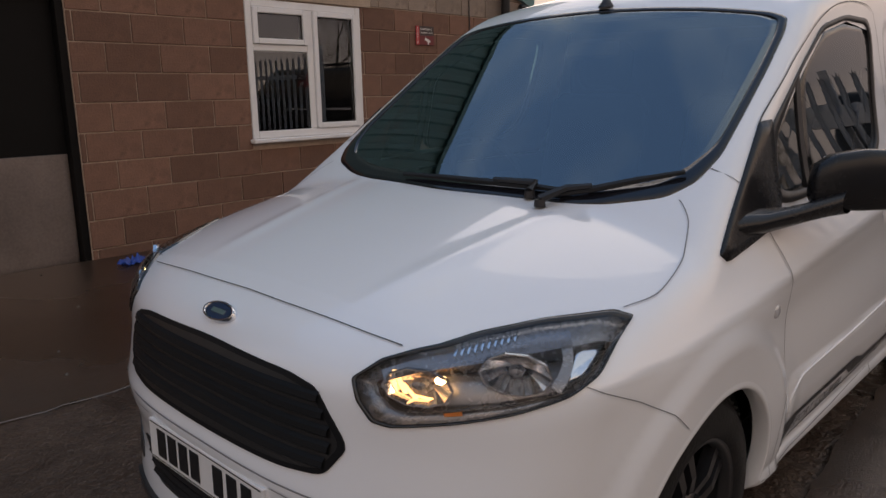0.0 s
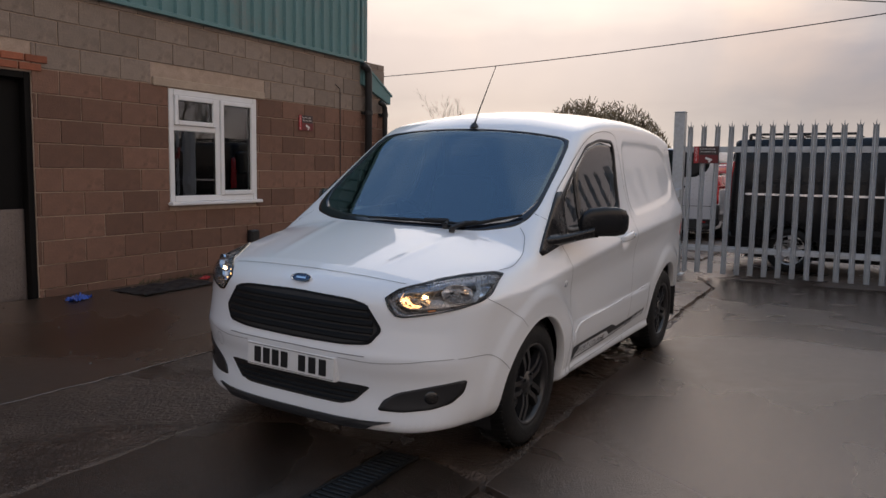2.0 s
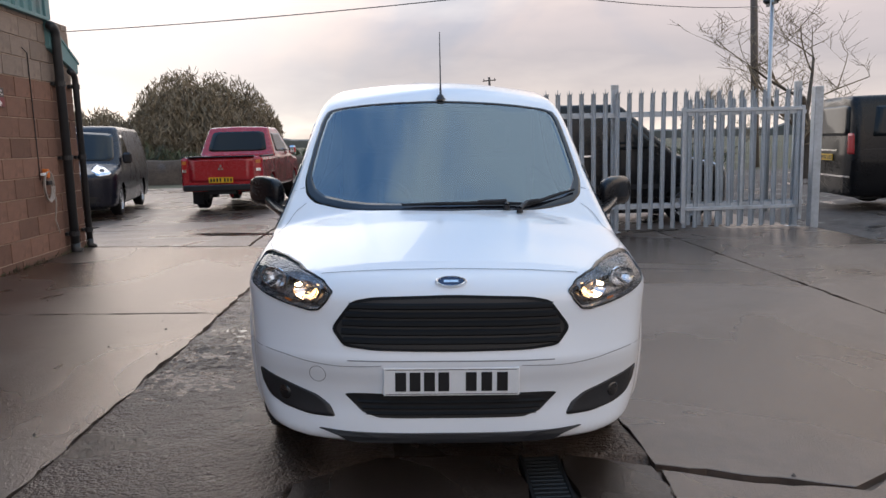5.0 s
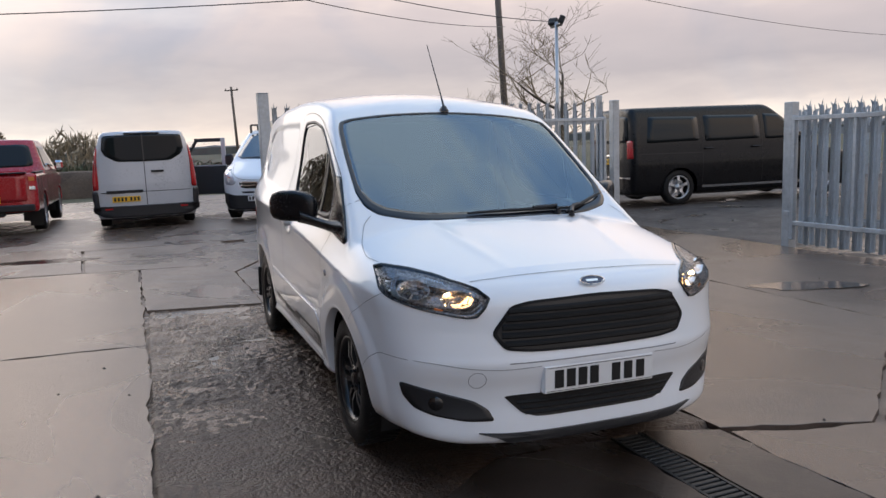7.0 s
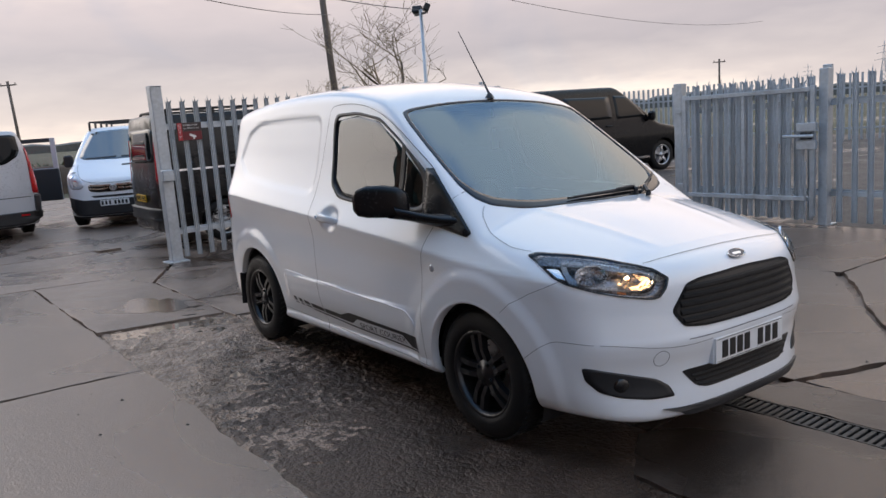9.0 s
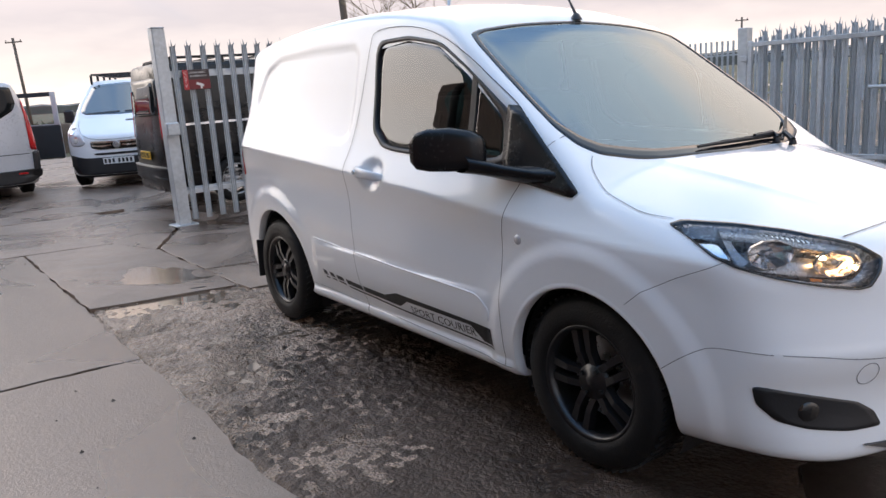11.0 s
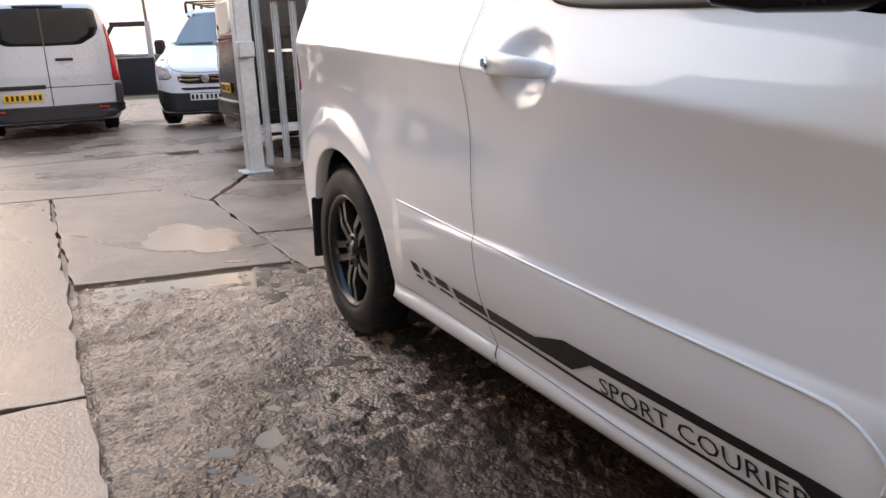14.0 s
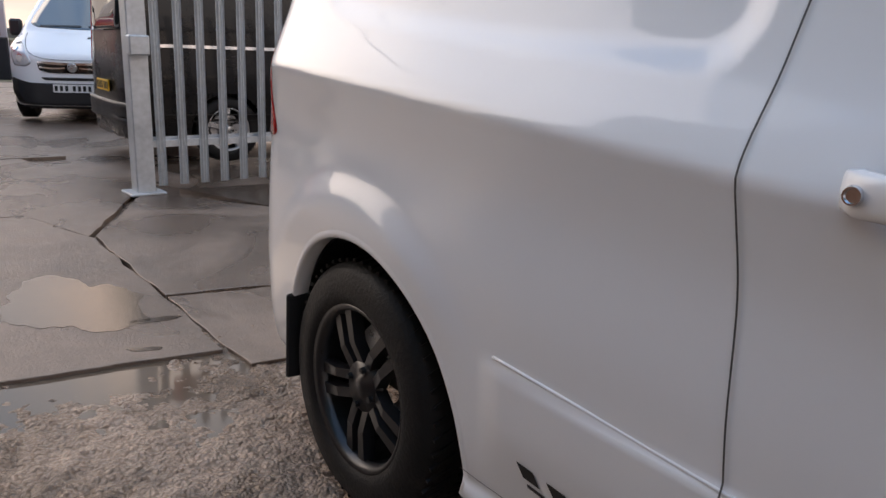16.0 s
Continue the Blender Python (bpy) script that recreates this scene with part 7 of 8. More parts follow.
def parked_van(name, m, label, shape, paint, axles, track, r=0.33, wheel_style="silver", sides=(1, -1), group="parked vehicles", nu=120, nt=120):
    v = thing(name, m, label, "van", group)
    sh = shape.shell(nu, nt, (), [(a, r - 0.01, r + 0.045) for a in axles])
    sh.materials.append(paint)
    body = part("body", sh, None, v)
    for a in axles:
        for s in (1, -1):
            wheel(v, pose(a, s * (track / 2 - 0.06), r, 0, 0, 0 if s > 0 else 180), r, 0.21, wheel_style)
            arch_liner(shape, a, r - 0.01, r + 0.04, s, v)
    part("underbody", boxes((0.3, shape.back - 0.3, -track / 2 + 0.2, track / 2 - 0.2, 0.17, 0.34)), M["dark_steel"], v)
    return v, body


def roof_rack(v, x0, x1, half, z, n=4):
    rk = part("roof_rack", boxes((x0, x1, -half, -half + 0.035, z + 0.10, z + 0.135), (x0, x1, half - 0.035, half, z + 0.10, z + 0.135), bevel=0.006), M["dark_steel"], v, "black ladder roof rack")
    for k in range(n):
        x = x0 + (x1 - x0) * k / (n - 1)
        part("rack_bar", boxes((x - 0.02, x + 0.02, -half + 0.03, half - 0.03, z + 0.105, z + 0.13)), M["dark_steel"], rk)
        for s in (-1, 1):
            part("rack_foot", boxes((x - 0.02, x + 0.02, s * half - 0.02, s * half + 0.02, z - 0.08, z + 0.11)), M["dark_steel"], rk)
    return rk


# silver people carrier, tail to the yard, driver's door open
def silver_carrier():
    S = van_shape(4.97, 1.96, 1.95, 0.85, 1.12, 0.85, 1.85)
    v, body = parked_van("silver_minibus", pose(12.75 + 4.97, 1.62, -0.03, 0, 0, 180), "silver minibus with its driver's door open, tail towards the yard", S, M["silver_paint"], (0.98, 3.91), 1.78, 0.335)
    B = S
    rw = smooth_poly([(-0.73, 1.85), (-0.765, 1.57), (-0.71, 1.46), (-0.50, 1.335), (0.0, 1.325), (0.50, 1.335), (0.71, 1.46), (0.765, 1.57), (0.73, 1.85), (0.0, 1.865)], 0.15, 3)
    w = part("rear_window", B.sheet(REAR, rw, 0.004, 0.01, 6, 0.06), M["glass"], v, "dark tinted rear window", smooth=True)
    part("window_post", B.sheet(REAR, [(-0.012, 1.865), (-0.012, 1.325), (0.012, 1.325), (0.012, 1.865)], 0.007, 0.004, 3, 0.1), M["gloss_black"], w)
    part("door_gap", B.ribbon(REAR, [(0.0, 1.32), (0.0, 0.47)], 0.014, 0.003), M["ink"], body)
    part("door_gap", B.ribbon(REAR, [(-0.84, 0.735), (0.84, 0.735)], 0.012, 0.003), M["ink"], body)
    for s in (1, -1):
        part("tail_lamp", B.sheet(REAR, smooth_poly([(0.848 * s, 1.70), (0.87 * s, 1.25), (0.868 * s, 0.80), (0.965 * s, 0.78), (0.955 * s, 1.15), (0.885 * s, 1.72)], 0.15, 3), 0.012, 0.02, 4, 0.05), M["red_lens"], v, smooth=True)
        part("lamp_clear", B.sheet(REAR, [(0.862 * s, 1.34), (0.865 * s, 1.20), (0.925 * s, 1.20), (0.915 * s, 1.34)], 0.016, 0.01, 3, 0.05), M["lens"], v)
        part("side_window", B.sheet(RIGHT if s > 0 else LEFT, smooth_poly([(1.75, 1.70), (1.55, 1.18), (4.65, 1.22), (4.55, 1.72)], 0.08, 3), 0.004, 0.01, 4, 0.12), M["glass"], v, smooth=True)
    bump = part("bumper", B.sheet(REAR, smooth_poly([(-0.96, 0.47), (-0.95, 0.36), (-0.80, 0.25), (0.80, 0.25), (0.95, 0.36), (0.96, 0.47), (0.0, 0.465)], 0.12, 3), 0.05, 0.07, 5, 0.06), M["trim"], v, "black rear bumper", smooth=True)
    for s in (1, -1):
        part("bumper_corner", B.sheet(REAR, smooth_poly([(0.89 * s, 0.76), (0.875 * s, 0.44), (0.972 * s, 0.42), (0.972 * s, 0.77)], 0.15, 3), 0.03, 0.05, 4, 0.04), M["trim"], bump, smooth=True)
    part("handle", boxes((4.935, 4.965, 0.12, 0.36, 1.11, 1.15), bevel=0.006), M["ink"], v).location.x = 0.02
    pl = boxes((4.955, 4.982, -0.74, -0.06, 0.715, 0.775), bevel=0.008)
    part("plate_lamp", pl, M["ink"], v)
    p = plate_bars(v, 4.975, 0.60, True, 1)
    p.location.y = -0.38
    for y in (0.62, -0.78):
        part("reflector", boxes((5.005, 5.02, y, y + 0.14, 0.40, 0.43)), M["red_lens"], v)
    part("spoiler_lamp", boxes((4.86, 4.92, -0.33, 0.33, 1.865, 1.90), bevel=0.01), M["ink"], v)
    # open door on the far corner, inner trim seen
    d = part("front_door", boxes((0, 1.05, -0.06, 0.0, 0.42, 1.12), bevel=0.02), M["interior"], v, "open front door with dark inner trim")
    d.matrix_local = pose(1.25, 0.98, 0, 0, 0, 64)
    part("rear_frame", boxes((0.95, 1.05, -0.055, 0.0, 1.12, 1.80), bevel=0.006), M["silver_paint"], d)
    part("top_frame", boxes((0.28, 0.95, -0.055, 0.0, 1.71, 1.80), bevel=0.006), M["interior"], d)
    bm = bmesh.new()
    tube(bm, [(0.04, -0.03, 1.12), (0.12, -0.03, 1.45), (0.34, -0.03, 1.76)], 0.042, 6)
    part("door_pillar", bm, M["interior"], d)
    part("door_glass", boxes((0.10, 1.0, -0.028, -0.022, 1.12, 1.74)), M["lens"], d).visible_shadow = False
    part("door_skin", boxes((0, 1.05, 0.001, 0.02, 0.42, 1.14), bevel=0.008), M["silver_paint"], d)
    part("door_mirror", boxes((-0.02, 0.14, 0.02, 0.22, 1.12, 1.34), bevel=0.04), M["trim"], d)
    return v


silver_carrier()


def front_face(v, B, W, lampz):
    half = W / 2
    for s in (1, -1):
        hv = View((0.80, -0.6 * s, 0), (0.6, 0.8 * s, 0), (0, 0, 1), 4)
        q = B.land(FRONT, [(half * 0.70 * s, lampz)])[0]
        u0 = 0.6 * q[0] + 0.8 * abs(q[1])
        lamp = part("headlamp", B.sheet(hv, smooth_poly([(u0 - 0.20, lampz - 0.11), (u0 + 0.08, lampz - 0.09), (u0 + 0.20, lampz + 0.10), (u0 + 0.12, lampz + 0.16), (u0 - 0.18, lampz + 0.02)], 0.2, 3), 0.006, 0.012, 4, 0.04), M["chrome"], v, "clear headlamp", smooth=True)
        part("lamp_bowl", lathe([(0.0, 0.01), (0.045, 0.012), (0.055, 0.0)], 16), M["alloy"], lamp).matrix_local = Matrix.Translation(q + np.array([-0.012, 0, 0])) @ pose(0, 0, 0, 0, 0, 90)


def white_worn_van():
    S = van_shape(4.78, 1.86, 1.94, 0.92, 1.24, 0.86, 1.90, 0.42)
    v, body = parked_van("white_work_van", pose(12.6, -0.58, -0.03, 0, 0, -24), "white work van with a black bumper and roof rack", S, M["white_paint"], (0.86, 3.96), 1.72, 0.325)
    B = S
    glass = [(-0.66, 1.285), (-0.77, 1.34), (-0.76, 1.44), (-0.64, 1.80), (-0.50, 1.845), (0.0, 1.865), (0.50, 1.845), (0.64, 1.80), (0.76, 1.44), (0.77, 1.34), (0.66, 1.285), (0.0, 1.265)]
    part("windscreen", B.sheet(FRONT, smooth_poly(glass, 0.15, 3), 0.004, 0.01, 8, 0.05), M["far_glass"], v, "windscreen reflecting the sky", smooth=True)
    part("bumper", B.sheet(FRONT, smooth_poly([(-0.85, 0.60), (-0.86, 0.40), (-0.74, 0.24), (0.74, 0.24), (0.86, 0.40), (0.85, 0.60), (0.60, 0.535), (-0.60, 0.535)], 0.12, 3), 0.012, 0.03, 6, 0.05), M["trim"], v, "black front bumper", smooth=True)
    part("bumper_slot", B.sheet(FRONT, smooth_poly([(-0.42, 0.615), (-0.36, 0.575), (0.36, 0.575), (0.42, 0.615)], 0.15, 3), 0.006, 0.01, 3, 0.05), M["ink"], v)
    g = part("grille", B.sheet(FRONT, smooth_poly([(-0.45, 0.815), (-0.43, 0.71), (-0.30, 0.675), (0.30, 0.675), (0.43, 0.71), (0.45, 0.815), (0.0, 0.80)], 0.15, 3), 0.010, 0.02, 5, 0.04), M["gloss_black"], v, "dark grille with a chrome bar", smooth=True)
    part("grille_bar", B.ribbon(FRONT, curve_through([(-0.44, 0.815), (-0.15, 0.80), (0.15, 0.80), (0.44, 0.815)], 4), 0.03, 0.016), M["chrome"], g)
    for k in (-1, 1):
        part("grille_bar", B.ribbon(FRONT, curve_through([(0.42 * k, 0.75), (0.25 * k, 0.735), (0.09 * k, 0.745)], 4), 0.02, 0.016), M["chrome"], g)
    q = B.land(FRONT, [(0, 0.75)])[0]
    part("round_badge", lathe([(0.0, 0.02), (0.055, 0.018), (0.065, 0.0)], 20), M["alloy"], g).matrix_local = Matrix.Translation(q + np.array([-0.012, 0, 0])) @ pose(0, 0, 0, 0, 0, 90)
    for s in (1, -1):
        lamp = part("headlamp", B.sheet(FRONT, smooth_poly([(0.53 * s, 0.80), (0.62 * s, 0.745), (0.80 * s, 0.76), (0.85 * s, 0.90), (0.83 * s, 1.06), (0.74 * s, 1.08), (0.60 * s, 0.94)], 0.2, 3), 0.006, 0.012, 5, 0.035), M["lamp_clear"], v, "clear headlamp", smooth=True)
        for y, z, r in ((0.70, 0.86, 0.06), (0.77, 0.98, 0.045)):
            q = B.land(FRONT, [(y * s, z)])[0]
            n = B.normal(q[None])[0]
            part("lamp_bowl", lathe([(0.0, 0.004), (r * 0.7, 0.006), (r, 0.0)], 18), M["chrome"], lamp, smooth=True).matrix_local = Matrix.Translation(q + n * 0.007) @ Vector((0, 1, 0)).rotation_difference(Vector(n)).to_matrix().to_4x4()
        part("bonnet_gap", B.ribbon(FRONT, curve_through([(0.0, 0.845), (0.35 * s, 0.86), (0.56 * s, 0.93), (0.70 * s, 1.08), (0.76 * s, 1.20)], 4), 0.009, 0.003), M["seam"], body)
        part("wiper", B.ribbon(FRONT, [(0.62 * s, 1.30), (0.05 * s, 1.31)], 0.022, 0.014), M["ink"], v)
        part("door_mirror", boxes((0, 0.12, min(s * 0.93, s * 1.1), max(s * 0.93, s * 1.1), 1.16, 1.40), bevel=0.03), M["trim"], v).location.x = 1.25
        part("side_window", B.sheet(RIGHT if s > 0 else LEFT, smooth_poly([(1.85, 1.72), (1.28, 1.28), (2.15, 1.24), (2.15, 1.74)], 0.1, 3), 0.004, 0.01, 4, 0.08), M["glass"], v, smooth=True)
    part("bonnet_vent", B.sheet(FRONT, smooth_poly([(-0.10, 1.165), (-0.10, 1.14), (-0.52, 1.15), (-0.52, 1.175)], 0.1, 2), 0.006, 0.01, 3, 0.05), M["ink"], v)
    plate_bars(v, float(B.land(FRONT, [(0, 0.47)])[0, 0]) - 0.015, 0.47, False, -1)
    roof_rack(v, 1.95, 4.3, 0.66, 1.93, 5)
    return v


white_worn_van()


def dark_blue_van():
    S = van_shape(4.97, 1.96, 1.95, 0.85, 1.12, 0.85, 1.85)
    v, body = parked_van("dark_blue_van", pose(11.75, 7.35, -0.02, 0, 0, 12), "dark blue van parked behind the workshop", S, M["blue_paint"], (0.98, 3.91), 1.78, 0.335)
    B = S
    part("windscreen", B.sheet(FRONT, smooth_poly([(-0.74, 1.17), (-0.82, 1.22), (-0.72, 1.76), (0.0, 1.82), (0.72, 1.76), (0.82, 1.22), (0.74, 1.17), (0.0, 1.19)], 0.15, 3), 0.004, 0.01, 6, 0.06), M["glass"], v, "windscreen reflecting the sky", smooth=True)
    front_face(v, B, 1.96, 0.97)
    g = part("grille", B.sheet(FRONT, smooth_poly([(-0.48, 0.80), (-0.38, 0.62), (0.38, 0.62), (0.48, 0.80), (0.30, 0.88), (-0.30, 0.88)], 0.15, 3), 0.008, 0.02, 4, 0.05), M["ink"], v, "dark grille", smooth=True)
    for z in (0.68, 0.74, 0.80):
        part("grille_bar", B.ribbon(FRONT, [(-0.42, z), (0.42, z)], 0.012, 0.014), M["chrome"], g)
    part("lower_intake", B.sheet(FRONT, smooth_poly([(-0.62, 0.46), (-0.55, 0.32), (0.55, 0.32), (0.62, 0.46)], 0.15, 3), 0.008, 0.02, 4, 0.05), M["ink"], v)
    plate_bars(v, float(B.land(FRONT, [(0, 0.53)])[0, 0]) - 0.015, 0.53, False, -1)
    for s in (1, -1):
        view = RIGHT if s > 0 else LEFT
        part("side_window", B.sheet(view, smooth_poly([(1.80, 1.72), (1.30, 1.22), (2.20, 1.18), (2.20, 1.74)], 0.1, 3), 0.004, 0.01, 4, 0.08), M["glass"], v, smooth=True)
        part("door_mirror", boxes((0, 0.14, min(s * 0.97, s * 1.16), max(s * 0.97, s * 1.16), 1.10, 1.34), bevel=0.04), M["trim"], v).location.x = 1.2
        part("side_moulding", B.ribbon(view, [(1.45, 0.56), (3.45, 0.58)], 0.07, 0.012), M["trim"], v)
        part("door_gap", B.ribbon(view, [(2.25, 1.78), (2.28, 0.40)], 0.01, 0.003), M["ink"], v)
    return v


dark_blue_van()


def black_people_carrier():
    S = van_shape(5.14, 1.93, 1.90, 0.95, 1.10, 0.85, 1.95)
    v, body = parked_van("black_minibus", pose(8.72, -12.13, 0.075, 0, 0, 82), "black minibus on gravel outside the gate", S, M["black_paint"], (0.90, 4.10), 1.74, 0.34)
    B = S
    part("rear_window", B.sheet(REAR, smooth_poly([(-0.70, 1.72), (-0.76, 1.22), (0.76, 1.22), (0.70, 1.72)], 0.12, 3), 0.004, 0.01, 5, 0.06), M["glass"], v, "dark rear window", smooth=True)
    part("chrome_strip", B.ribbon(REAR, [(-0.40, 0.98), (0.40, 0.98)], 0.03, 0.012), M["chrome"], v)
    plate_bars(v, 5.15, 0.86, True, 1)
    part("bumper_strip", B.ribbon(REAR, [(-0.85, 0.55), (0.85, 0.55)], 0.03, 0.01), M["chrome"], v)
    for s in (1, -1):
        view = RIGHT if s > 0 else LEFT
        part("tail_lamp", B.sheet(View((-0.7, -0.7 * s, 0), (0.7, -0.7 * s, 0), (0, 0, 1), 9), smooth_poly([(0.7 * (5.06 - 0.90), 0.92), (0.7 * (5.06 - 0.86), 1.26), (0.7 * (5.10 - 0.72), 1.26), (0.7 * (5.10 - 0.74), 0.92)], 0.15, 3), 0.008, 0.02, 4, 0.05), M["red_lens"], v, smooth=True)
        for x0, x1, x2, x3 in ((1.85, 1.38, 2.22, 2.22), (2.34, 2.34, 3.55, 3.55), (3.68, 3.68, 4.80, 4.72)):
            part("side_window", B.sheet(view, smooth_poly([(x0, 1.68), (x1, 1.22), (x2, 1.20), (x3, 1.70)], 0.06, 3), 0.004, 0.01, 4, 0.1), M["glass"], v, smooth=True)
        part("sill_strip", B.ribbon(view, [(1.32, 0.34), (3.62, 0.34)], 0.045, 0.012), M["chrome"], v)
        for x in (2.36, 3.40):
            part("door_handle", boxes((x, x + 0.18, min(s * 0.93, s * 0.985), max(s * 0.93, s * 0.985), 1.05, 1.08), bevel=0.008), M["black_paint"], v)
        part("door_gap", B.ribbon(view, [(2.28, 1.76), (2.30, 0.40)], 0.01, 0.003), M["ink"], v)
        part("door_gap", B.ribbon(view, [(3.60, 1.76), (3.62, 0.40)], 0.01, 0.003), M["ink"], v)
        part("slide_rail", B.ribbon(view, [(3.62, 0.99), (4.95, 1.0)], 0.014, 0.004), M["ink"], v)
        part("door_mirror", boxes((0, 0.13, min(s * 0.95, s * 1.12), max(s * 0.95, s * 1.12), 1.12, 1.32), bevel=0.04), M["black_paint"], v).location.x = 1.25
    return v


black_people_carrier()


def dark_rack_van():
    S = van_shape(4.80, 1.88, 1.96, 0.95, 1.14, 0.86, 1.80)
    v, body = parked_van("black_van", pose(9.22, -5.05, -0.04, 0, 0, 88.5), "dark van with a roof rack parked behind the palisade fence", S, M["black_paint"], (0.86, 3.86), 1.74, 0.325)
    B = S
    for s in (1, -1):
        view = RIGHT if s > 0 else LEFT
        part("side_window", B.sheet(view, smooth_poly([(1.80, 1.72), (1.30, 1.22), (2.20, 1.20), (2.20, 1.74)], 0.08, 3), 0.004, 0.01, 4, 0.1), M["glass"], v, smooth=True)
        part("slide_rail", B.ribbon(view, [(2.4, 1.12), (4.5, 1.12)], 0.03, 0.005), M["chrome"], v)
        part("side_moulding", B.ribbon(view, [(1.3, 0.62), (3.4, 0.62)], 0.08, 0.012), M["trim"], v)
        part("tail_lamp", B.sheet(View((-0.7, -0.7 * s, 0), (0.7, -0.7 * s, 0), (0, 0, 1), 9), smooth_poly([(0.7 * (4.72 - 0.88), 0.95), (0.7 * (4.70 - 0.82), 1.60), (0.7 * (4.74 - 0.74), 1.60), (0.7 * (4.76 - 0.74), 0.95)], 0.15, 3), 0.008, 0.02, 4, 0.05), M["red_lens"], v, smooth=True)
    part("windscreen", B.sheet(FRONT, smooth_poly([(-0.72, 1.17), (-0.80, 1.22), (-0.70, 1.74), (0.0, 1.80), (0.70, 1.74), (0.80, 1.22), (0.72, 1.17), (0.0, 1.18)], 0.15, 3), 0.004, 0.01, 6, 0.06), M["glass"], v, "windscreen", smooth=True)
    part("rear_bumper", B.sheet(REAR, smooth_poly([(-0.92, 0.58), (-0.92, 0.40), (0.92, 0.40), (0.92, 0.58)], 0.15, 3), 0.05, 0.07, 3, 0.08), M["trim"], v, "black rear bumper", smooth=True)
    part("rear_window", B.sheet(REAR, smooth_poly([(-0.72, 1.74), (-0.76, 1.25), (0.76, 1.25), (0.72, 1.74)], 0.12, 3), 0.004, 0.01, 5, 0.06), M["glass"], v, "dark rear window", smooth=True)
    plate_bars(v, 4.82, 0.72, True, 1)
    front_face(v, B, 1.88, 0.92)
    roof_rack(v, 3.1, 4.5, 0.70, 1.88, 3)
    return v


dark_rack_van()


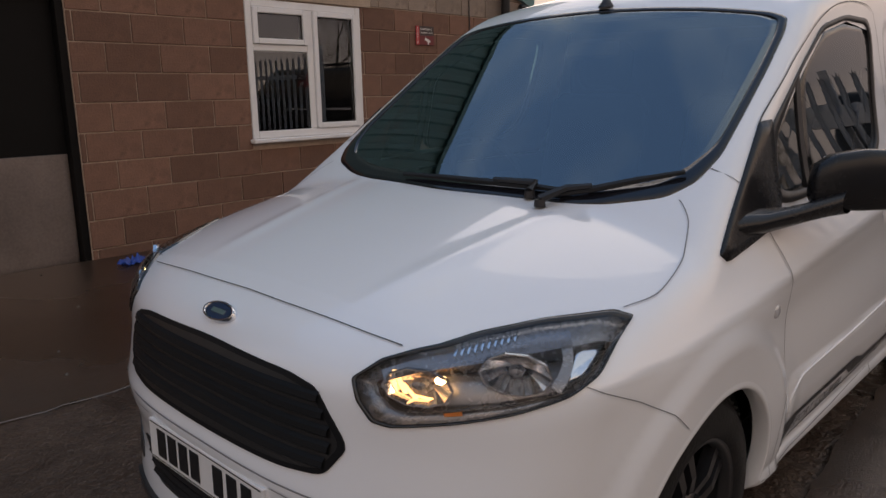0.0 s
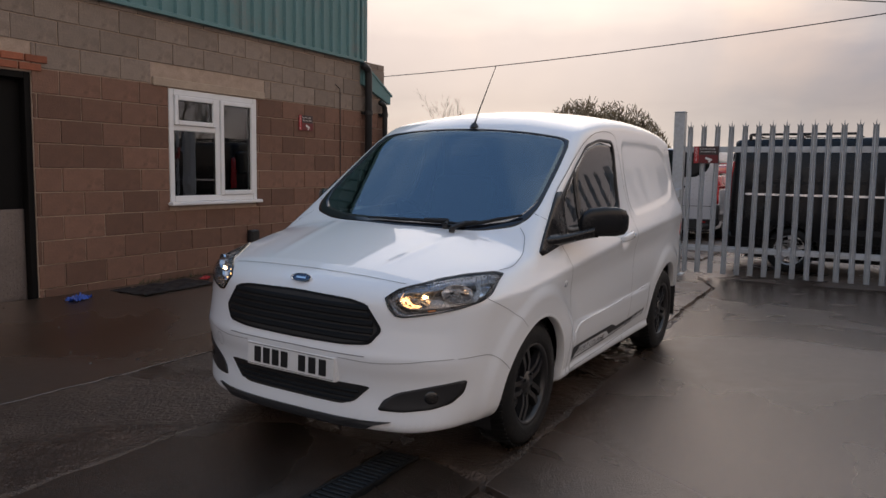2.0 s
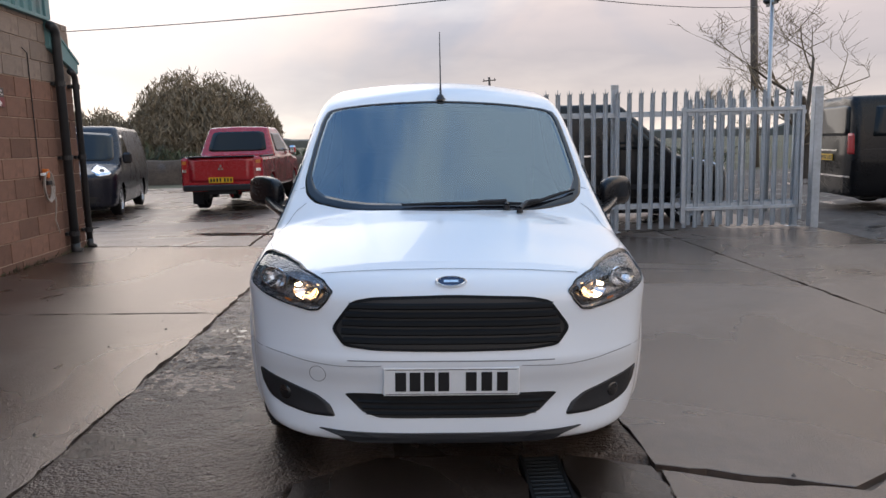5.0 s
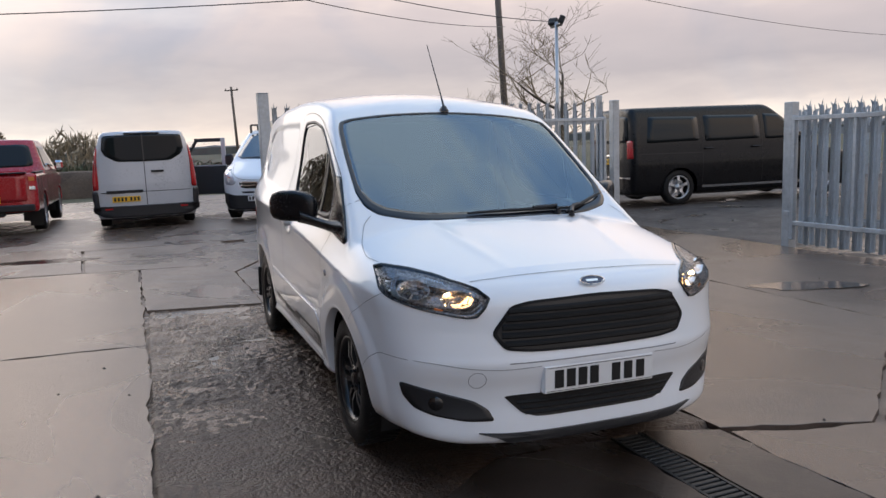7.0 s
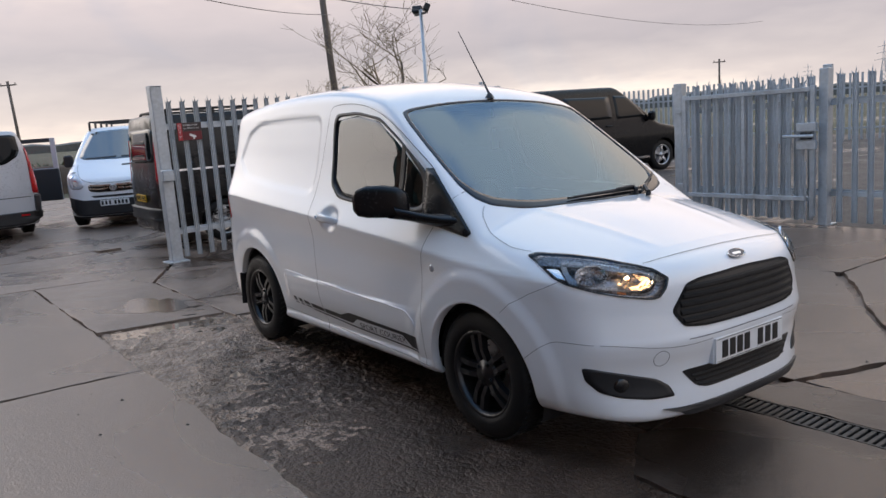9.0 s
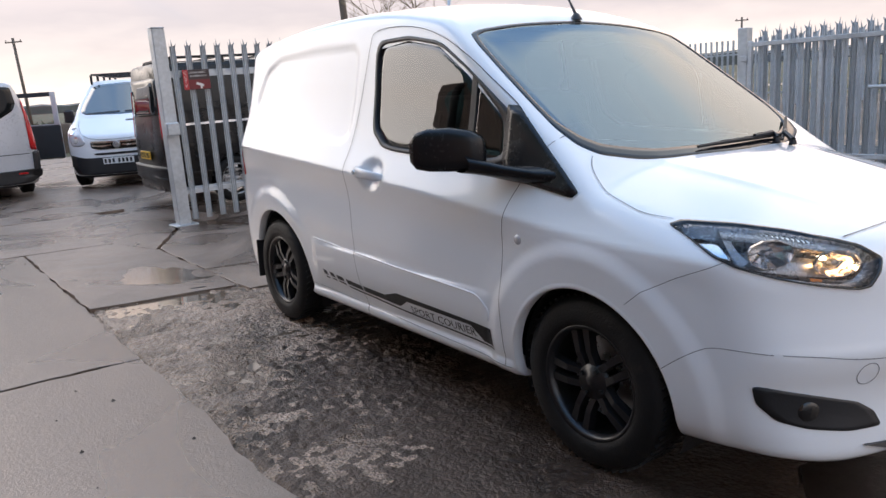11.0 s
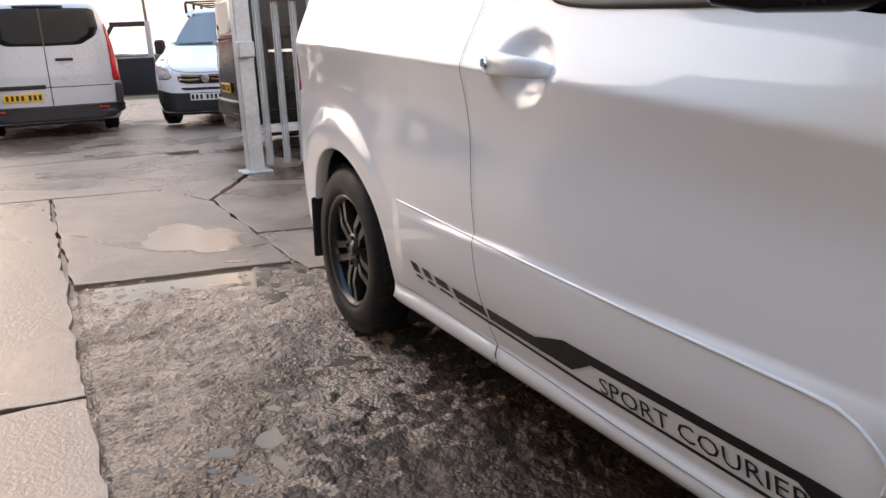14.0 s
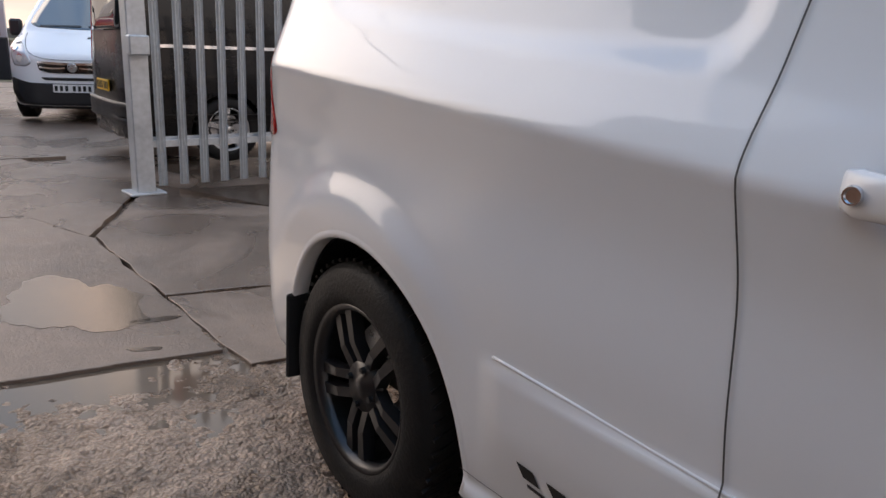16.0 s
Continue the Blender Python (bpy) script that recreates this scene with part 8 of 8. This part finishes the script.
def red_pickup():
    v = thing("red_pickup", pose(12.8 + 5.2, 4.45, -0.02, 0, 0, 180) @ Matrix.Diagonal((1, 1, 1.06, 1)), "red double cab pickup, tailgate towards the yard", "pickup", "parked vehicles")
    red = M["red_paint"]

    def f(x, y, z):
        ay = np.abs(y)
        side = ay - (0.885 - 0.05 * np.clip(0.5 - z, 0, 1) - 0.10 * np.clip(z - 1.05, 0, 1) - 0.20 * np.clip(z - 1.15, 0, 1) - 0.08 * np.clip((0.6 - x) / 0.6, 0, 1) ** 2)
        hood = 1.02 + 0.10 * np.clip(x / 1.2, 0, 1) - 0.05 * ay ** 2
        bed = np.where(x > 3.55, 1.12, 1.06)
        cab = smin(smin(1.12 + 0.62 * (x - 1.25), 1.77 - 0.05 * ay ** 2, 0.08), 1.12 + 1.9 * (3.62 - x), 0.10)
        top = z - np.maximum(np.maximum(hood, cab), np.where(x > 3.5, bed, 0))
        front = 0.05 + 0.3 * (ay / 0.88) ** 3 - x
        back = x - (5.12 + 0.03 * np.clip(1.0 - z, 0, 1) - 0.05 * (ay / 0.88) ** 6)
        low = 0.42 - z
        g = smax(smax(smax(side, top, 0.05), front, 0.07), back, 0.05)
        return smax(g, low, 0.04)
    B = Body(f, 0.0, 5.15, 0.8)
    sh = B.shell(130, 120, (), [(0.95, 0.36, 0.42), (3.95, 0.36, 0.42)])
    sh.materials.append(red)
    body = part("body", sh, None, v)
    for a in (0.95, 3.95):
        for s in (1, -1):
            wheel(v, pose(a, s * 0.75, 0.365, 0, 0, 0 if s > 0 else 180), 0.365, 0.24, "silver")
            arch_liner(B, a, 0.36, 0.41, s, v)
            arch_lip(B, a, 0.36, 0.42, s, body, red, 0.07)
    part("rear_window", B.sheet(REAR, smooth_poly([(-0.60, 1.66), (-0.70, 1.22), (0.70, 1.22), (0.60, 1.66)], 0.15, 3), 0.004, 0.01, 5, 0.06), M["glass"], v, "dark rear window", smooth=True)
    gate = part("tailgate", B.sheet(REAR, smooth_poly([(-0.70, 1.10), (-0.70, 0.62), (0.70, 0.62), (0.70, 1.10)], 0.04, 2), 0.008, 0.015, 4, 0.08), red, v, "red tailgate", smooth=True)
    part("tailgate_cap", boxes((4.98, 5.17, -0.72, 0.72, 1.115, 1.14), bevel=0.008), M["ink"], gate)
    bm = bmesh.new()
    for a in (90, 210, 330):
        c, s = math.cos(radians(a)), math.sin(radians(a))
        box(bm, 5.165, 5.172, -0.022, 0.022, -0.022, 0.022, pose(0, 0.035 * c, 0.90 + 0.035 * s))
    part("badge", bm, M["chrome"], gate)
    part("bed_rail", boxes((3.62, 5.05, -0.88, -0.80, 1.115, 1.14), (3.62, 5.05, 0.80, 0.88, 1.115, 1.14), bevel=0.008), M["ink"], v)
    for s in (1, -1):
        lamp = part("tail_lamp", B.sheet(REAR, smooth_poly([(0.735 * s, 1.08), (0.735 * s, 0.80), (0.86 * s, 0.80), (0.86 * s, 1.08)], 0.15, 3), 0.012, 0.02, 4, 0.05), M["red_lens"], v, smooth=True)
        part("amber_section", B.sheet(REAR, [(0.75 * s, 1.05), (0.75 * s, 0.98), (0.845 * s, 0.98), (0.845 * s, 1.05)], 0.016, 0.01, 3, 0.05), M["amber"], lamp)
        part("clear_section", B.sheet(REAR, [(0.75 * s, 0.88), (0.75 * s, 0.82), (0.845 * s, 0.82), (0.845 * s, 0.88)], 0.016, 0.01, 3, 0.05), M["chrome"], lamp)
        view = RIGHT if s > 0 else LEFT
        part("side_window", B.sheet(view, smooth_poly([(1.95, 1.62), (1.65, 1.20), (3.35, 1.20), (3.25, 1.62)], 0.08, 3), 0.004, 0.01, 4, 0.1), M["glass"], v, smooth=True)
        part("door_mirror", boxes((0, 0.13, min(s * 0.90, s * 1.08), max(s * 0.90, s * 1.08), 1.12, 1.32), bevel=0.04), M["chrome"], v).location.x = 1.7
    part("rear_bumper", boxes((5.02, 5.24, -0.82, 0.82, 0.44, 0.56), bevel=0.02), M["trim"], v, "black step bumper")
    p = plate_bars(v, 5.20, 0.655, True, 1)
    part("tow_bar", boxes((5.0, 5.18, -0.3, 0.3, 0.36, 0.44), bevel=0.01), M["dark_steel"], v)
    part("underbody", boxes((0.3, 4.9, -0.55, 0.55, 0.38, 0.5)), M["dark_steel"], v)
    for s in (-0.74, 0.74):
        part("mud_flap", boxes((4.42, 4.44, s - 0.12, s + 0.12, 0.12, 0.45)), M["rubber"], v)
    return v


red_pickup()
